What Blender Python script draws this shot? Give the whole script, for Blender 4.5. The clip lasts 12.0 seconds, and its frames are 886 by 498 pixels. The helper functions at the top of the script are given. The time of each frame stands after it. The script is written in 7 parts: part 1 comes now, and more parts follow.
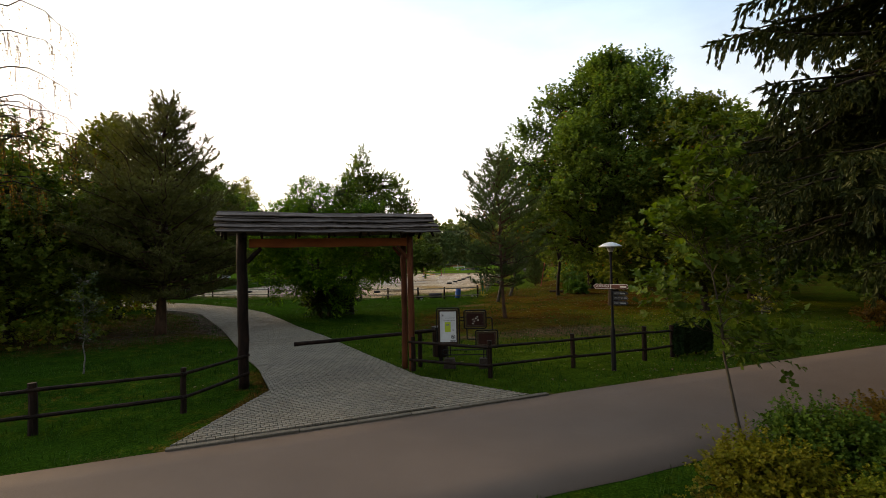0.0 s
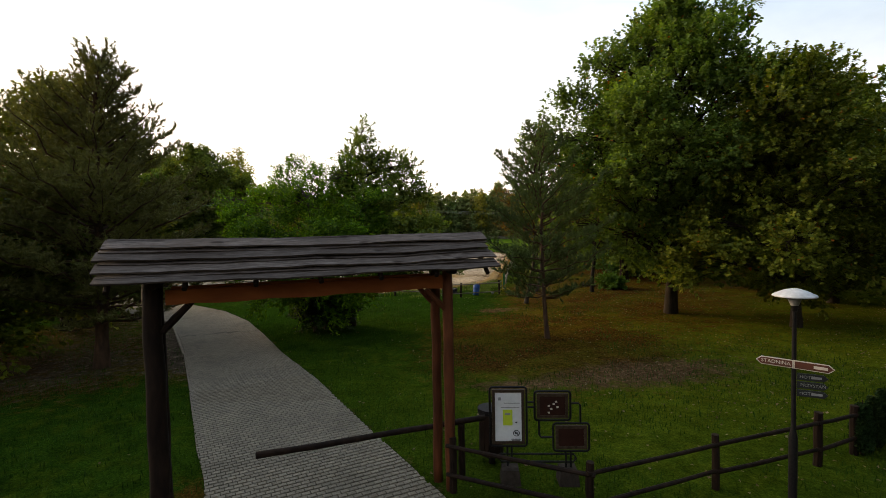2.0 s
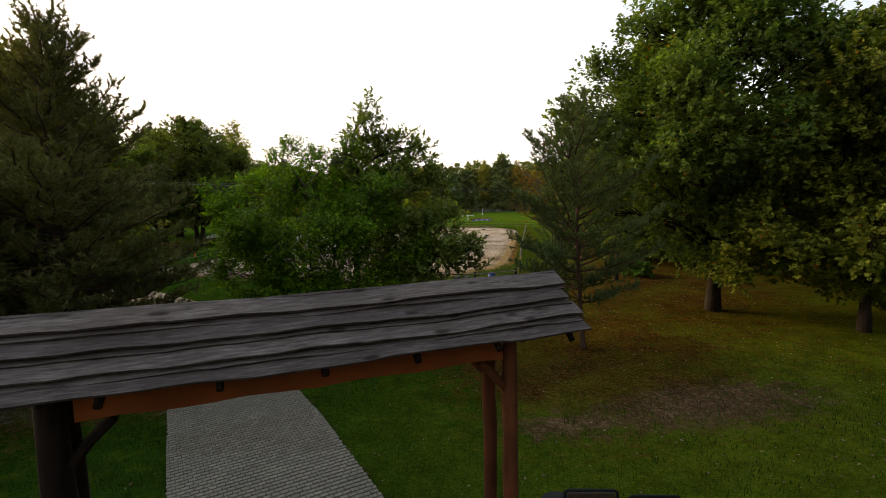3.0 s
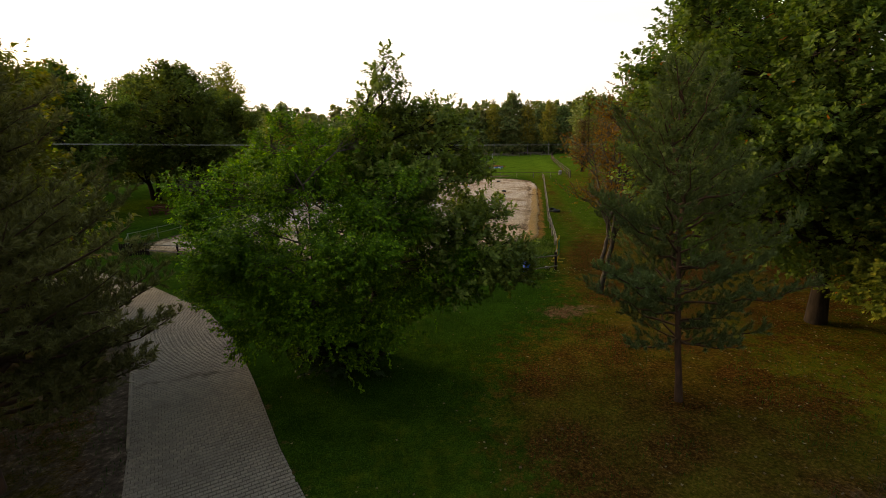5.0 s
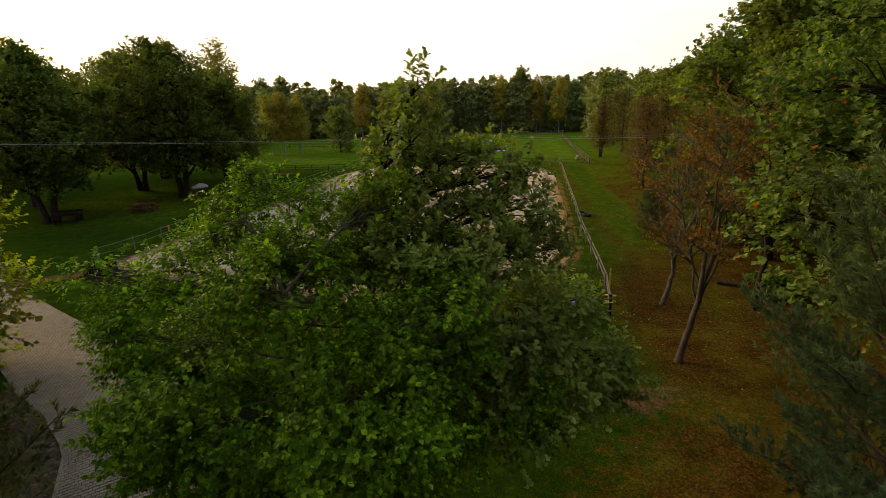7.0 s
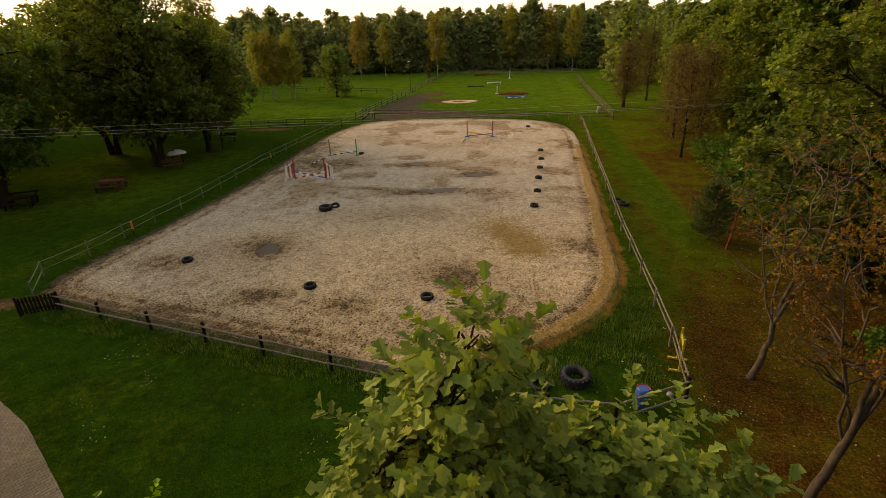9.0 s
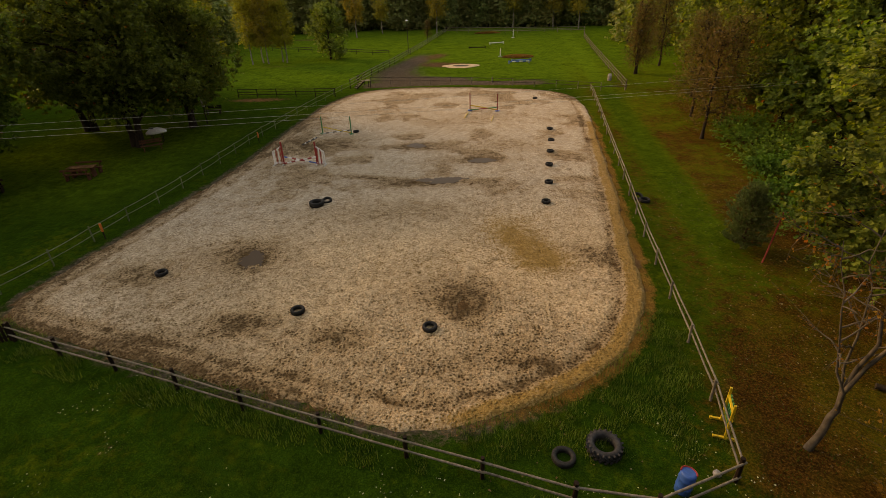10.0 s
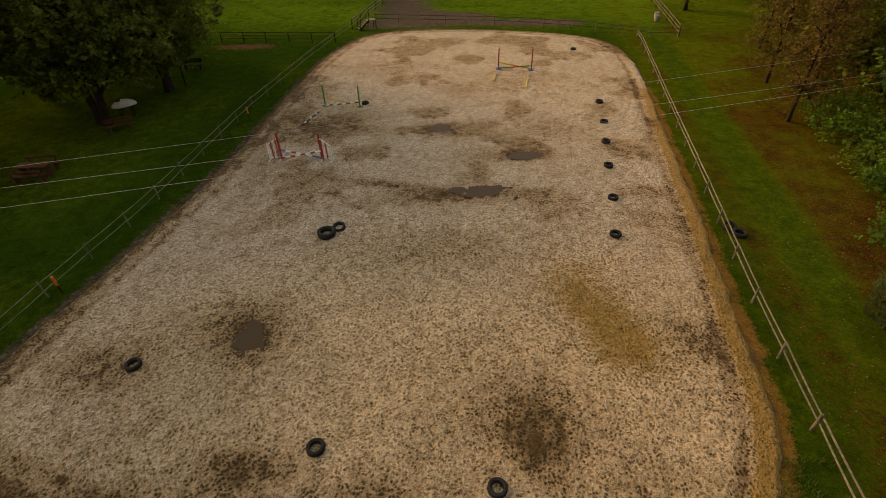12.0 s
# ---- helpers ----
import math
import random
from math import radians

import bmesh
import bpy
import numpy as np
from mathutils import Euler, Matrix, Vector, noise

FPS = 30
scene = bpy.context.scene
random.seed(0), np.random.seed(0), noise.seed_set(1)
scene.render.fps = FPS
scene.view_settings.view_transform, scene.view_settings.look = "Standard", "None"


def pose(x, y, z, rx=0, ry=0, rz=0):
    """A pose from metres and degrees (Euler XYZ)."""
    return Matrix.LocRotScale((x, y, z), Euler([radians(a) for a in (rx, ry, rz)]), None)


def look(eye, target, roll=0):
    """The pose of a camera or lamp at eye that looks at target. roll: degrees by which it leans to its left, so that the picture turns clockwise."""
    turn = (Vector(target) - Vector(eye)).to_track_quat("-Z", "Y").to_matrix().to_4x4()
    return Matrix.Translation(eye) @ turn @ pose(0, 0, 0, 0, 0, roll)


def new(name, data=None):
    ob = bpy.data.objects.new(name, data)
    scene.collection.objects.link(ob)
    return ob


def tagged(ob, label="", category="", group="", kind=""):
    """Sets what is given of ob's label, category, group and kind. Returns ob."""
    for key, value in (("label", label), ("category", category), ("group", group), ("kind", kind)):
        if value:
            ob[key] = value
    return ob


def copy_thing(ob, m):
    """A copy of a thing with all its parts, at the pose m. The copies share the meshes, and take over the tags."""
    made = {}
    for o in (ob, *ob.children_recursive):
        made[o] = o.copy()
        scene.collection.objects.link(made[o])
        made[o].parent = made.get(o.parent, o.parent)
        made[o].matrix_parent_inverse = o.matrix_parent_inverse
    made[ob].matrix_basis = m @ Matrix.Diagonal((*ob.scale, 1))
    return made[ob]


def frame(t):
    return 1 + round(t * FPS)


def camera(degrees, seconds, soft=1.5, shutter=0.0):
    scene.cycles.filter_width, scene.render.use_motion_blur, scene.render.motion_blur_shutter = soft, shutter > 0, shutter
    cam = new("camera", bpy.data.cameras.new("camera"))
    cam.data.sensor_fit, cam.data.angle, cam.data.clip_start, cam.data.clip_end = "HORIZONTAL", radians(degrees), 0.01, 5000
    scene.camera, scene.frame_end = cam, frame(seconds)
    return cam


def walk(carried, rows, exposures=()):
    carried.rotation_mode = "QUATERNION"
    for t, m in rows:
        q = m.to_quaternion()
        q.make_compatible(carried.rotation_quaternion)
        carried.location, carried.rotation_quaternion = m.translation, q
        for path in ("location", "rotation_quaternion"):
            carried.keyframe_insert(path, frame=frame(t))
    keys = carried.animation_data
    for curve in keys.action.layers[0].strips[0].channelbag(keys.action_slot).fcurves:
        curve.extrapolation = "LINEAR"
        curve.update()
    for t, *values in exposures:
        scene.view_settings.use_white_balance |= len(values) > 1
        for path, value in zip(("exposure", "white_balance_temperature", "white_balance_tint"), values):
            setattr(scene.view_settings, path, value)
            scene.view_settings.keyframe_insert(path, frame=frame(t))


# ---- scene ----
# camera and its flight: up over the gate, over the trees, out above the riding arena
cam = camera(84.8, 12.0, 0.8)
PATH = [
    (0, (-0.294, 3.753, 2.863), (-0.307, 5.752, 2.904), -1.3),
    (0.5, (-0.54, 4.86, 3.171), (-0.554, 6.86, 3.193), -1.4),
    (1, (-0.782, 6.102, 3.494), (-0.798, 8.101, 3.497), -1.4),
    (1.5, (-1.003, 7.442, 3.819), (-1.022, 9.442, 3.793), -1.2),
    (2, (-1.221, 8.846, 4.152), (-1.243, 10.844, 4.071), -1.1),
    (2.5, (-1.503, 10.186, 4.508), (-1.527, 12.181, 4.372), -1.2),
    (3, (-1.861, 11.369, 4.936), (-1.89, 13.358, 4.735), -1.4),
    (4.8, (-2.865, 15.462, 6.364), (-2.916, 17.414, 5.93), -1.9),
    (5, (-2.99, 15.916, 6.526), (-3.044, 17.866, 6.084), -1.9),
    (5.5, (-3.318, 17.103, 6.915), (-3.375, 19.049, 6.456), -1.9),
    (6, (-3.652, 18.367, 7.275), (-3.708, 20.309, 6.799), -1.8),
    (6.5, (-3.897, 19.71, 7.678), (-3.957, 21.644, 7.17), -1.7),
    (7, (-4.11, 21.11, 8.113), (-4.174, 23.033, 7.567), -1.7),
    (7.5, (-4.326, 22.546, 8.622), (-4.395, 24.456, 8.033), -2.0),
    (7.7, (-4.407, 23.154, 8.841), (-4.478, 25.054, 8.222), -2.0),
    (9.3, (-4.927, 28.443, 10.756), (-5.003, 30.256, 9.914), -1.8),
    (9.5, (-4.985, 29.135, 10.989), (-5.059, 30.933, 10.114), -1.8),
    (10, (-5.153, 30.95, 11.566), (-5.227, 32.71, 10.619), -1.8),
    (10.5, (-5.491, 32.852, 12.136), (-5.566, 34.571, 11.117), -1.8),
    (11, (-5.973, 34.857, 12.699), (-6.049, 36.531, 11.607), -1.9),
    (11.5, (-6.632, 36.945, 13.269), (-6.708, 38.573, 12.111), -1.9),
    (12, (-7.413, 39.154, 13.917), (-7.485, 40.734, 12.693), -1.7),
]
walk(cam, [(t, look(eye, target, roll)) for t, eye, target, roll in PATH],
     [(0, 0.24, 7300, 9), (3, 0.28, 7400, 10), (5, 0.08, 7800, 11), (7.7, 0.12, 8600, 12), (9.3, 0.14, 10100, 16), (12, 0.0, 11200, 18)])

# ---- sky, sun ----
SUN_ELEV, SUN_AZ = 17.0, -58.0          # degrees; azimuth from +y towards +x
world = bpy.data.worlds.new("evening_sky")
scene.world = world
world.use_nodes = True
wn, wl = world.node_tree.nodes, world.node_tree.links
wn.clear()


def wnode(kind, **kw):
    n = wn.new(kind)
    for k, v in kw.items():
        n.inputs[k].default_value = v
    return n


sky = wn.new("ShaderNodeTexSky")
sky.sky_type = "NISHITA"
sky.sun_disc = False
sky.sun_elevation, sky.sun_rotation = radians(SUN_ELEV), radians(SUN_AZ)
sky.air_density, sky.dust_density, sky.ozone_density = 1.0, 2.0, 1.0
sky_gain = wn.new("ShaderNodeVectorMath")
sky_gain.operation = "SCALE"
sky_gain.inputs[3].default_value = 0.13
wl.new(sky.outputs[0], sky_gain.inputs[0])
# thin high cloud: pale veil, creamy near the horizon, faint streaks above
wco = wn.new("ShaderNodeTexCoord")
wsep = wn.new("ShaderNodeSeparateXYZ")
wl.new(wco.outputs["Generated"], wsep.inputs[0])
wramp = wn.new("ShaderNodeValToRGB")
wramp.color_ramp.elements[0].position, wramp.color_ramp.elements[0].color = 0.0, (1.0, 0.88, 0.86, 1)
wramp.color_ramp.elements[1].position, wramp.color_ramp.elements[1].color = 0.52, (0.52, 0.70, 0.95, 1)
mid = wramp.color_ramp.elements.new(0.26)
mid.color = (0.97, 0.97, 1.0, 1)
wside = wn.new("ShaderNodeMath")
wside.operation = "MULTIPLY_ADD"
wside.inputs[1].default_value = 0.22
wl.new(wsep.outputs["X"], wside.inputs[0])
wl.new(wsep.outputs["Z"], wside.inputs[2])
wl.new(wside.outputs[0], wramp.inputs[0])
wmap = wn.new("ShaderNodeMapping")
wmap.inputs["Scale"].default_value = (1.2, 2.6, 4.0)
wmap.inputs["Rotation"].default_value = (0, 0.35, 0.7)
wl.new(wco.outputs["Generated"], wmap.inputs[0])
wnoise = wnode("ShaderNodeTexNoise", Scale=2.2, Detail=6.0, Roughness=0.55)
wl.new(wmap.outputs[0], wnoise.inputs["Vector"])
wcl = wn.new("ShaderNodeMapRange")
for i, v in enumerate((0.0, 0.38, 0.66, 0.74, 0.99)[1:], 1):
    wcl.inputs[i].default_value = v
wl.new(wnoise.outputs[0], wcl.inputs[0])
wmix = wn.new("ShaderNodeMix")
wmix.data_type = "RGBA"
wl.new(wcl.outputs[0], wmix.inputs[0])
wl.new(sky_gain.outputs[0], wmix.inputs[6])
wl.new(wramp.outputs[0], wmix.inputs[7])
# the veil glows towards the low sun and dims away from it
wdot = wn.new("ShaderNodeVectorMath")
wdot.operation = "DOT_PRODUCT"
wdot.inputs[1].default_value = (math.sin(radians(SUN_AZ)), math.cos(radians(SUN_AZ)), 0)
wl.new(wco.outputs["Generated"], wdot.inputs[0])
wglow = wn.new("ShaderNodeMapRange")
for i, v in enumerate((-1.0, 1.0, 0.66, 1.62), 1):
    wglow.inputs[i].default_value = v
wl.new(wdot.outputs["Value"], wglow.inputs[0])
wbg = wn.new("ShaderNodeBackground")
wl.new(wglow.outputs[0], wbg.inputs[1])
wl.new(wmix.outputs[2], wbg.inputs[0])
wout = wn.new("ShaderNodeOutputWorld")
wl.new(wbg.outputs[0], wout.inputs[0])

sun = new("sun", bpy.data.lights.new("sun", "SUN"))
sun.data.energy, sun.data.angle, sun.data.color = 5.0, radians(22), (1.0, 0.76, 0.46)
az, el = radians(SUN_AZ), radians(SUN_ELEV)
sun_way = Vector((math.sin(az) * math.cos(el), math.cos(az) * math.cos(el), math.sin(el)))
sun.matrix_world = look(sun_way * 60, (0, 0, 0))
scene.view_settings.exposure = 0.0

# ---- tools ----
rng = np.random.default_rng(11)


def rnd(a, b):
    return float(rng.uniform(a, b))


def hash2(ix, iy, seed):
    h = (ix.astype(np.int64) * 374761393 + iy.astype(np.int64) * 668265263 + seed * 974634521) & 0x7FFFFFFF
    h = ((h ^ (h >> 13)) * 1274126177) & 0x7FFFFFFF
    return ((h ^ (h >> 16)) & 0xFFFFFF) / float(0xFFFFFF)


def vnoise(x, y, scale, seed=0):
    """Smooth value noise, 0 to 1, on arrays of plan places."""
    x, y = np.asarray(x) / scale, np.asarray(y) / scale
    ix, iy = np.floor(x), np.floor(y)
    fx, fy = x - ix, y - iy
    fx, fy = fx * fx * (3 - 2 * fx), fy * fy * (3 - 2 * fy)
    a, b = hash2(ix, iy, seed), hash2(ix + 1, iy, seed)
    c, d = hash2(ix, iy + 1, seed), hash2(ix + 1, iy + 1, seed)
    return (a * (1 - fx) + b * fx) * (1 - fy) + (c * (1 - fx) + d * fx) * fy


def fbm(x, y, scale, seed=0, octaves=4):
    total, amp, s = 0.0, 0.5, scale
    for k in range(octaves):
        total = total + amp * vnoise(x, y, s, seed + 17 * k)
        amp, s = amp * 0.5, s * 0.5
    return total / (1 - 0.5 ** octaves)


def smooth(a, b, v):
    u = np.clip((v - a) / (b - a), 0, 1)
    return u * u * (3 - 2 * u)


def inside(px, py, poly):
    res = np.zeros(np.shape(px), bool)
    n = len(poly)
    for i in range(n):
        (x0, y0), (x1, y1) = poly[i], poly[(i + 1) % n]
        cross = (y0 > py) != (y1 > py)
        res ^= cross & (px < (x1 - x0) * (py - y0) / (y1 - y0 + 1e-12) + x0)
    return res


def edge_distance(px, py, poly, closed=True):
    best = np.full(np.shape(px), 1e9)
    n = len(poly)
    for i in range(n if closed else n - 1):
        (x0, y0), (x1, y1) = poly[i], poly[(i + 1) % n]
        dx, dy = x1 - x0, y1 - y0
        u = np.clip(((px - x0) * dx + (py - y0) * dy) / (dx * dx + dy * dy + 1e-12), 0, 1)
        best = np.minimum(best, np.hypot(px - x0 - u * dx, py - y0 - u * dy))
    return best


def soften(poly, times=2):
    """Rounds the corners of a closed outline."""
    for _ in range(times):
        out = []
        for (x0, y0), (x1, y1) in zip(poly, poly[1:] + poly[:1]):
            out += [(0.75 * x0 + 0.25 * x1, 0.75 * y0 + 0.25 * y1), (0.25 * x0 + 0.75 * x1, 0.25 * y0 + 0.75 * y1)]
        poly = out
    return poly


def mesh_np(name, verts, faces, material=None, shade=False):
    """A mesh from arrays: verts (n, 3), faces (m, k)."""
    verts, faces = np.asarray(verts, np.float32), np.asarray(faces, np.int32)
    me = bpy.data.meshes.new(name)
    m, k = faces.shape
    me.vertices.add(len(verts))
    me.vertices.foreach_set("co", verts.ravel())
    me.loops.add(m * k)
    me.loops.foreach_set("vertex_index", faces.ravel())
    me.polygons.add(m)
    me.polygons.foreach_set("loop_start", np.arange(0, m * k, k, dtype=np.int32))
    me.polygons.foreach_set("use_smooth", np.full(m, shade))
    me.update(calc_edges=True)
    if material:
        me.materials.append(material)
    return me


def set_mask(me, name, values):
    a = me.attributes.new(name, "FLOAT", "POINT")
    a.data.foreach_set("value", np.asarray(values, np.float32))


def thing(name, label, category, at=(0, 0, 0), turn=0.0, group="", kind=""):
    ob = new(name)
    ob.empty_display_size = 0.2
    ob.matrix_basis = pose(*at, 0, 0, turn)
    return tagged(ob, label, category, group, kind)


def put(name, me, parent=None, label=""):
    ob = new(name, me)
    ob.parent = parent
    if label:
        ob["label"] = label
    return ob


def part(name, bm, material, parent, label="", shade=False):
    me = bpy.data.meshes.new(name)
    bm.normal_update()
    bm.to_mesh(me)
    bm.free()
    if shade:
        me.polygons.foreach_set("use_smooth", np.ones(len(me.polygons), bool))
    me.materials.append(material)
    return put(name, me, parent, label)


def box(sx, sy, sz, m=None, bm=None, bevel=0.0):
    bm = bm or bmesh.new()
    got = bmesh.ops.create_cube(bm, size=1.0)["verts"]
    bmesh.ops.scale(bm, vec=(sx, sy, sz), verts=got)
    if bevel:
        es = list({e for v in got for e in v.link_edges})
        got = list({v for f in bmesh.ops.bevel(bm, geom=es, offset=bevel, segments=1, affect="EDGES")["faces"] for v in f.verts} | {v for v in got if v.is_valid})
    if m is not None:
        bmesh.ops.transform(bm, matrix=m, verts=got)
    return bm


def tube(points, radii, sides=8, bm=None, wobble=0.0, cap=True):
    """A round bar along points; radii a number or one for each point."""
    bm = bm or bmesh.new()
    pts = [Vector(p) for p in points]
    radii = [radii] * len(pts) if isinstance(radii, (int, float)) else radii
    rings = []
    for i, p in enumerate(pts):
        d = (pts[min(i + 1, len(pts) - 1)] - pts[max(i - 1, 0)]).normalized()
        a = d.orthogonal().normalized() if i == 0 else (a - d * a.dot(d)).normalized()
        b = d.cross(a)
        rings.append([bm.verts.new(p + (a * math.cos(2 * math.pi * k / sides) + b * math.sin(2 * math.pi * k / sides)) * radii[i] * (1 + (rnd(-wobble, wobble) if wobble else 0))) for k in range(sides)])
    for r0, r1 in zip(rings, rings[1:]):
        for k in range(sides):
            bm.faces.new((r0[k], r0[(k + 1) % sides], r1[(k + 1) % sides], r1[k]))
    if cap:
        bm.faces.new(rings[0][::-1])
        bm.faces.new(rings[-1])
    return bm


def log(p, q, r, sides=9, steps=4, bend=0.012, bm=None):
    """A slightly crooked, tapering log from p to q."""
    p, q = Vector(p), Vector(q)
    pts = [p.lerp(q, k / steps) + (Vector((rnd(-1, 1), rnd(-1, 1), rnd(-1, 1))) * bend * (0 < k < steps)) for k in range(steps + 1)]
    return tube(pts, [r * rnd(0.94, 1.05) * (1.04 - 0.08 * k / steps) for k in range(steps + 1)], sides, bm, wobble=0.03)


def lathe(profile, sides=20, bm=None, m=None):
    bm = bm or bmesh.new()
    rings = [[bm.verts.new((r * math.cos(2 * math.pi * k / sides), r * math.sin(2 * math.pi * k / sides), z)) for k in range(sides)] for r, z in profile]
    for r0, r1 in zip(rings, rings[1:]):
        for k in range(sides):
            bm.faces.new((r0[k], r0[(k + 1) % sides], r1[(k + 1) % sides], r1[k]))
    if m is not None:
        bmesh.ops.transform(bm, matrix=m, verts=[v for r in rings for v in r])
    return bm


# ---- materials ----
def material(name):
    mat = bpy.data.materials.new(name)
    mat.use_nodes = True
    nt = mat.node_tree
    nt.nodes.clear()
    out = nt.nodes.new("ShaderNodeOutputMaterial")
    bsdf = nt.nodes.new("ShaderNodeBsdfPrincipled")
    nt.links.new(bsdf.outputs[0], out.inputs[0])
    return mat, nt, bsdf


def noise_node(nt, scale, detail=4.0, rough=0.55, coords=None, stretch=None):
    n = nt.nodes.new("ShaderNodeTexNoise")
    n.inputs["Scale"].default_value, n.inputs["Detail"].default_value, n.inputs["Roughness"].default_value = scale, detail, rough
    src = coords or nt.nodes.new("ShaderNodeTexCoord").outputs["Object"]
    if stretch:
        mp = nt.nodes.new("ShaderNodeMapping")
        mp.inputs["Scale"].default_value = stretch
        nt.links.new(src, mp.inputs[0])
        src = mp.outputs[0]
    nt.links.new(src, n.inputs["Vector"])
    return n.outputs[0]


def noise_vec(nt, scale, coords):
    n = nt.nodes.new("ShaderNodeTexNoise")
    n.inputs["Scale"].default_value = scale
    nt.links.new(coords, n.inputs["Vector"])
    return n.outputs["Color"]


def ramp(nt, src, stops):
    r = nt.nodes.new("ShaderNodeValToRGB")
    els = r.color_ramp.elements
    while len(els) < len(stops):
        els.new(0.5)
    for e, (p, c) in zip(els, stops):
        e.position = p
        e.color = (*c, 1) if isinstance(c, tuple) else (c, c, c, 1)
    nt.links.new(src, r.inputs[0])
    return r.outputs[0]


def blend(nt, fac, a, b, how="MIX"):
    m = nt.nodes.new("ShaderNodeMix")
    m.data_type, m.blend_type = "RGBA", how
    for sock, v in ((m.inputs[0], fac), (m.inputs[6], a), (m.inputs[7], b)):
        if isinstance(v, (int, float)):
            sock.default_value = v
        elif isinstance(v, tuple):
            sock.default_value = (*v, 1)
        else:
            nt.links.new(v, sock)
    return m.outputs[2]


def maths(nt, how, a, b=0.0):
    m = nt.nodes.new("ShaderNodeMath")
    m.operation = how
    for sock, v in ((m.inputs[0], a), (m.inputs[1], b)):
        if isinstance(v, (int, float)):
            sock.default_value = v
        else:
            nt.links.new(v, sock)
    return m.outputs[0]


def bump(nt, bsdf, src, strength, distance):
    b = nt.nodes.new("ShaderNodeBump")
    b.inputs["Strength"].default_value, b.inputs["Distance"].default_value = strength, distance
    nt.links.new(src, b.inputs["Height"])
    nt.links.new(b.outputs[0], bsdf.inputs["Normal"])


def attr(nt, name):
    a = nt.nodes.new("ShaderNodeAttribute")
    a.attribute_name = name
    return a.outputs["Fac"]


def simple(name, dark, light, scale=8.0, rough=0.7, metal=0.0, bumps=0.3, depth=0.01, stretch=None, spread=0.25, spec=0.12):
    """Two-scale mottled surface between two colours, with relief and a shift from object to object."""
    mat, nt, bsdf = material(name)
    n1 = noise_node(nt, scale, 6, 0.6, stretch=stretch)
    n2 = noise_node(nt, scale * 0.13, 3)
    c = ramp(nt, n1, [(0.3, dark), (0.72, light)])
    c = blend(nt, maths(nt, "MULTIPLY", ramp(nt, n2, [(0.35, 0.0), (0.7, 1.0)]), 0.5), c, tuple(0.6 * v for v in dark))
    info = nt.nodes.new("ShaderNodeObjectInfo")
    hsv = nt.nodes.new("ShaderNodeHueSaturation")
    nt.links.new(maths(nt, "MULTIPLY_ADD", info.outputs["Random"], spread), hsv.inputs["Value"])
    hsv.inputs["Value"].links[0].from_node.inputs[2].default_value = 1 - spread / 2
    nt.links.new(c, hsv.inputs["Color"])
    nt.links.new(hsv.outputs[0], bsdf.inputs["Base Color"])
    bsdf.inputs["Roughness"].default_value, bsdf.inputs["Metallic"].default_value = rough, metal
    bsdf.inputs["Specular IOR Level"].default_value = spec
    if bumps:
        bump(nt, bsdf, n1, bumps, depth)
    return mat


def leaf_material(name, colours, spread=0.12, glow=0.35, odd=None):
    """Leaves: colour differs leaf by leaf and clump by clump; light shines through them."""
    mat, nt, bsdf = material(name)
    geo = nt.nodes.new("ShaderNodeNewGeometry")
    mean = [sum(k[i] for k in colours) / len(colours) for i in range(3)]
    colours = [tuple(m + 0.55 * (v - m) for v, m in zip(k, mean)) for k in colours]
    c = ramp(nt, geo.outputs["Random Per Island"], [(i / max(1, len(colours) - 1), k) for i, k in enumerate(colours)])
    big = noise_node(nt, 0.55, 3, 0.6)
    hsv = nt.nodes.new("ShaderNodeHueSaturation")
    nt.links.new(ramp(nt, big, [(0.3, 0.5), (0.7, 1.45)]), hsv.inputs["Value"])
    info = nt.nodes.new("ShaderNodeObjectInfo")
    nt.links.new(maths(nt, "MULTIPLY_ADD", info.outputs["Random"], 0.05), hsv.inputs["Hue"])
    hsv.inputs["Hue"].links[0].from_node.inputs[2].default_value = 0.475
    nt.links.new(c, hsv.inputs["Color"])
    col = hsv.outputs[0]
    if odd:
        pick = maths(nt, "GREATER_THAN", maths(nt, "FRACT", maths(nt, "MULTIPLY", geo.outputs["Random Per Island"], 37.0)), 1 - odd[0])
        patch = maths(nt, "GREATER_THAN", noise_node(nt, 0.9, 2), 0.56)
        col = blend(nt, maths(nt, "MULTIPLY", pick, patch), col, odd[1])
    nt.links.new(col, bsdf.inputs["Base Color"])
    bsdf.inputs["Roughness"].default_value = 0.55
    bsdf.inputs["Specular IOR Level"].default_value = 0.08
    tr = nt.nodes.new("ShaderNodeBsdfTranslucent")
    warm = blend(nt, 1.0, col, (1.0, 1.1, 0.35), "MULTIPLY")
    nt.links.new(warm, tr.inputs[0])
    mix = nt.nodes.new("ShaderNodeMixShader")
    mix.inputs[0].default_value = glow
    nt.links.new(bsdf.outputs[0], mix.inputs[1])
    nt.links.new(tr.outputs[0], mix.inputs[2])
    out = next(n for n in nt.nodes if n.type == "OUTPUT_MATERIAL")
    nt.links.new(mix.outputs[0], out.inputs[0])
    return mat


def plain(name, colour, rough=0.6, metal=0.0, spec=0.4, grime=0.35):
    """Paint or plastic with faint grime."""
    return simple(name, tuple(v * (1 - grime) for v in colour), colour, 14.0, rough, metal, 0.12, 0.003, spread=0.1, spec=spec)


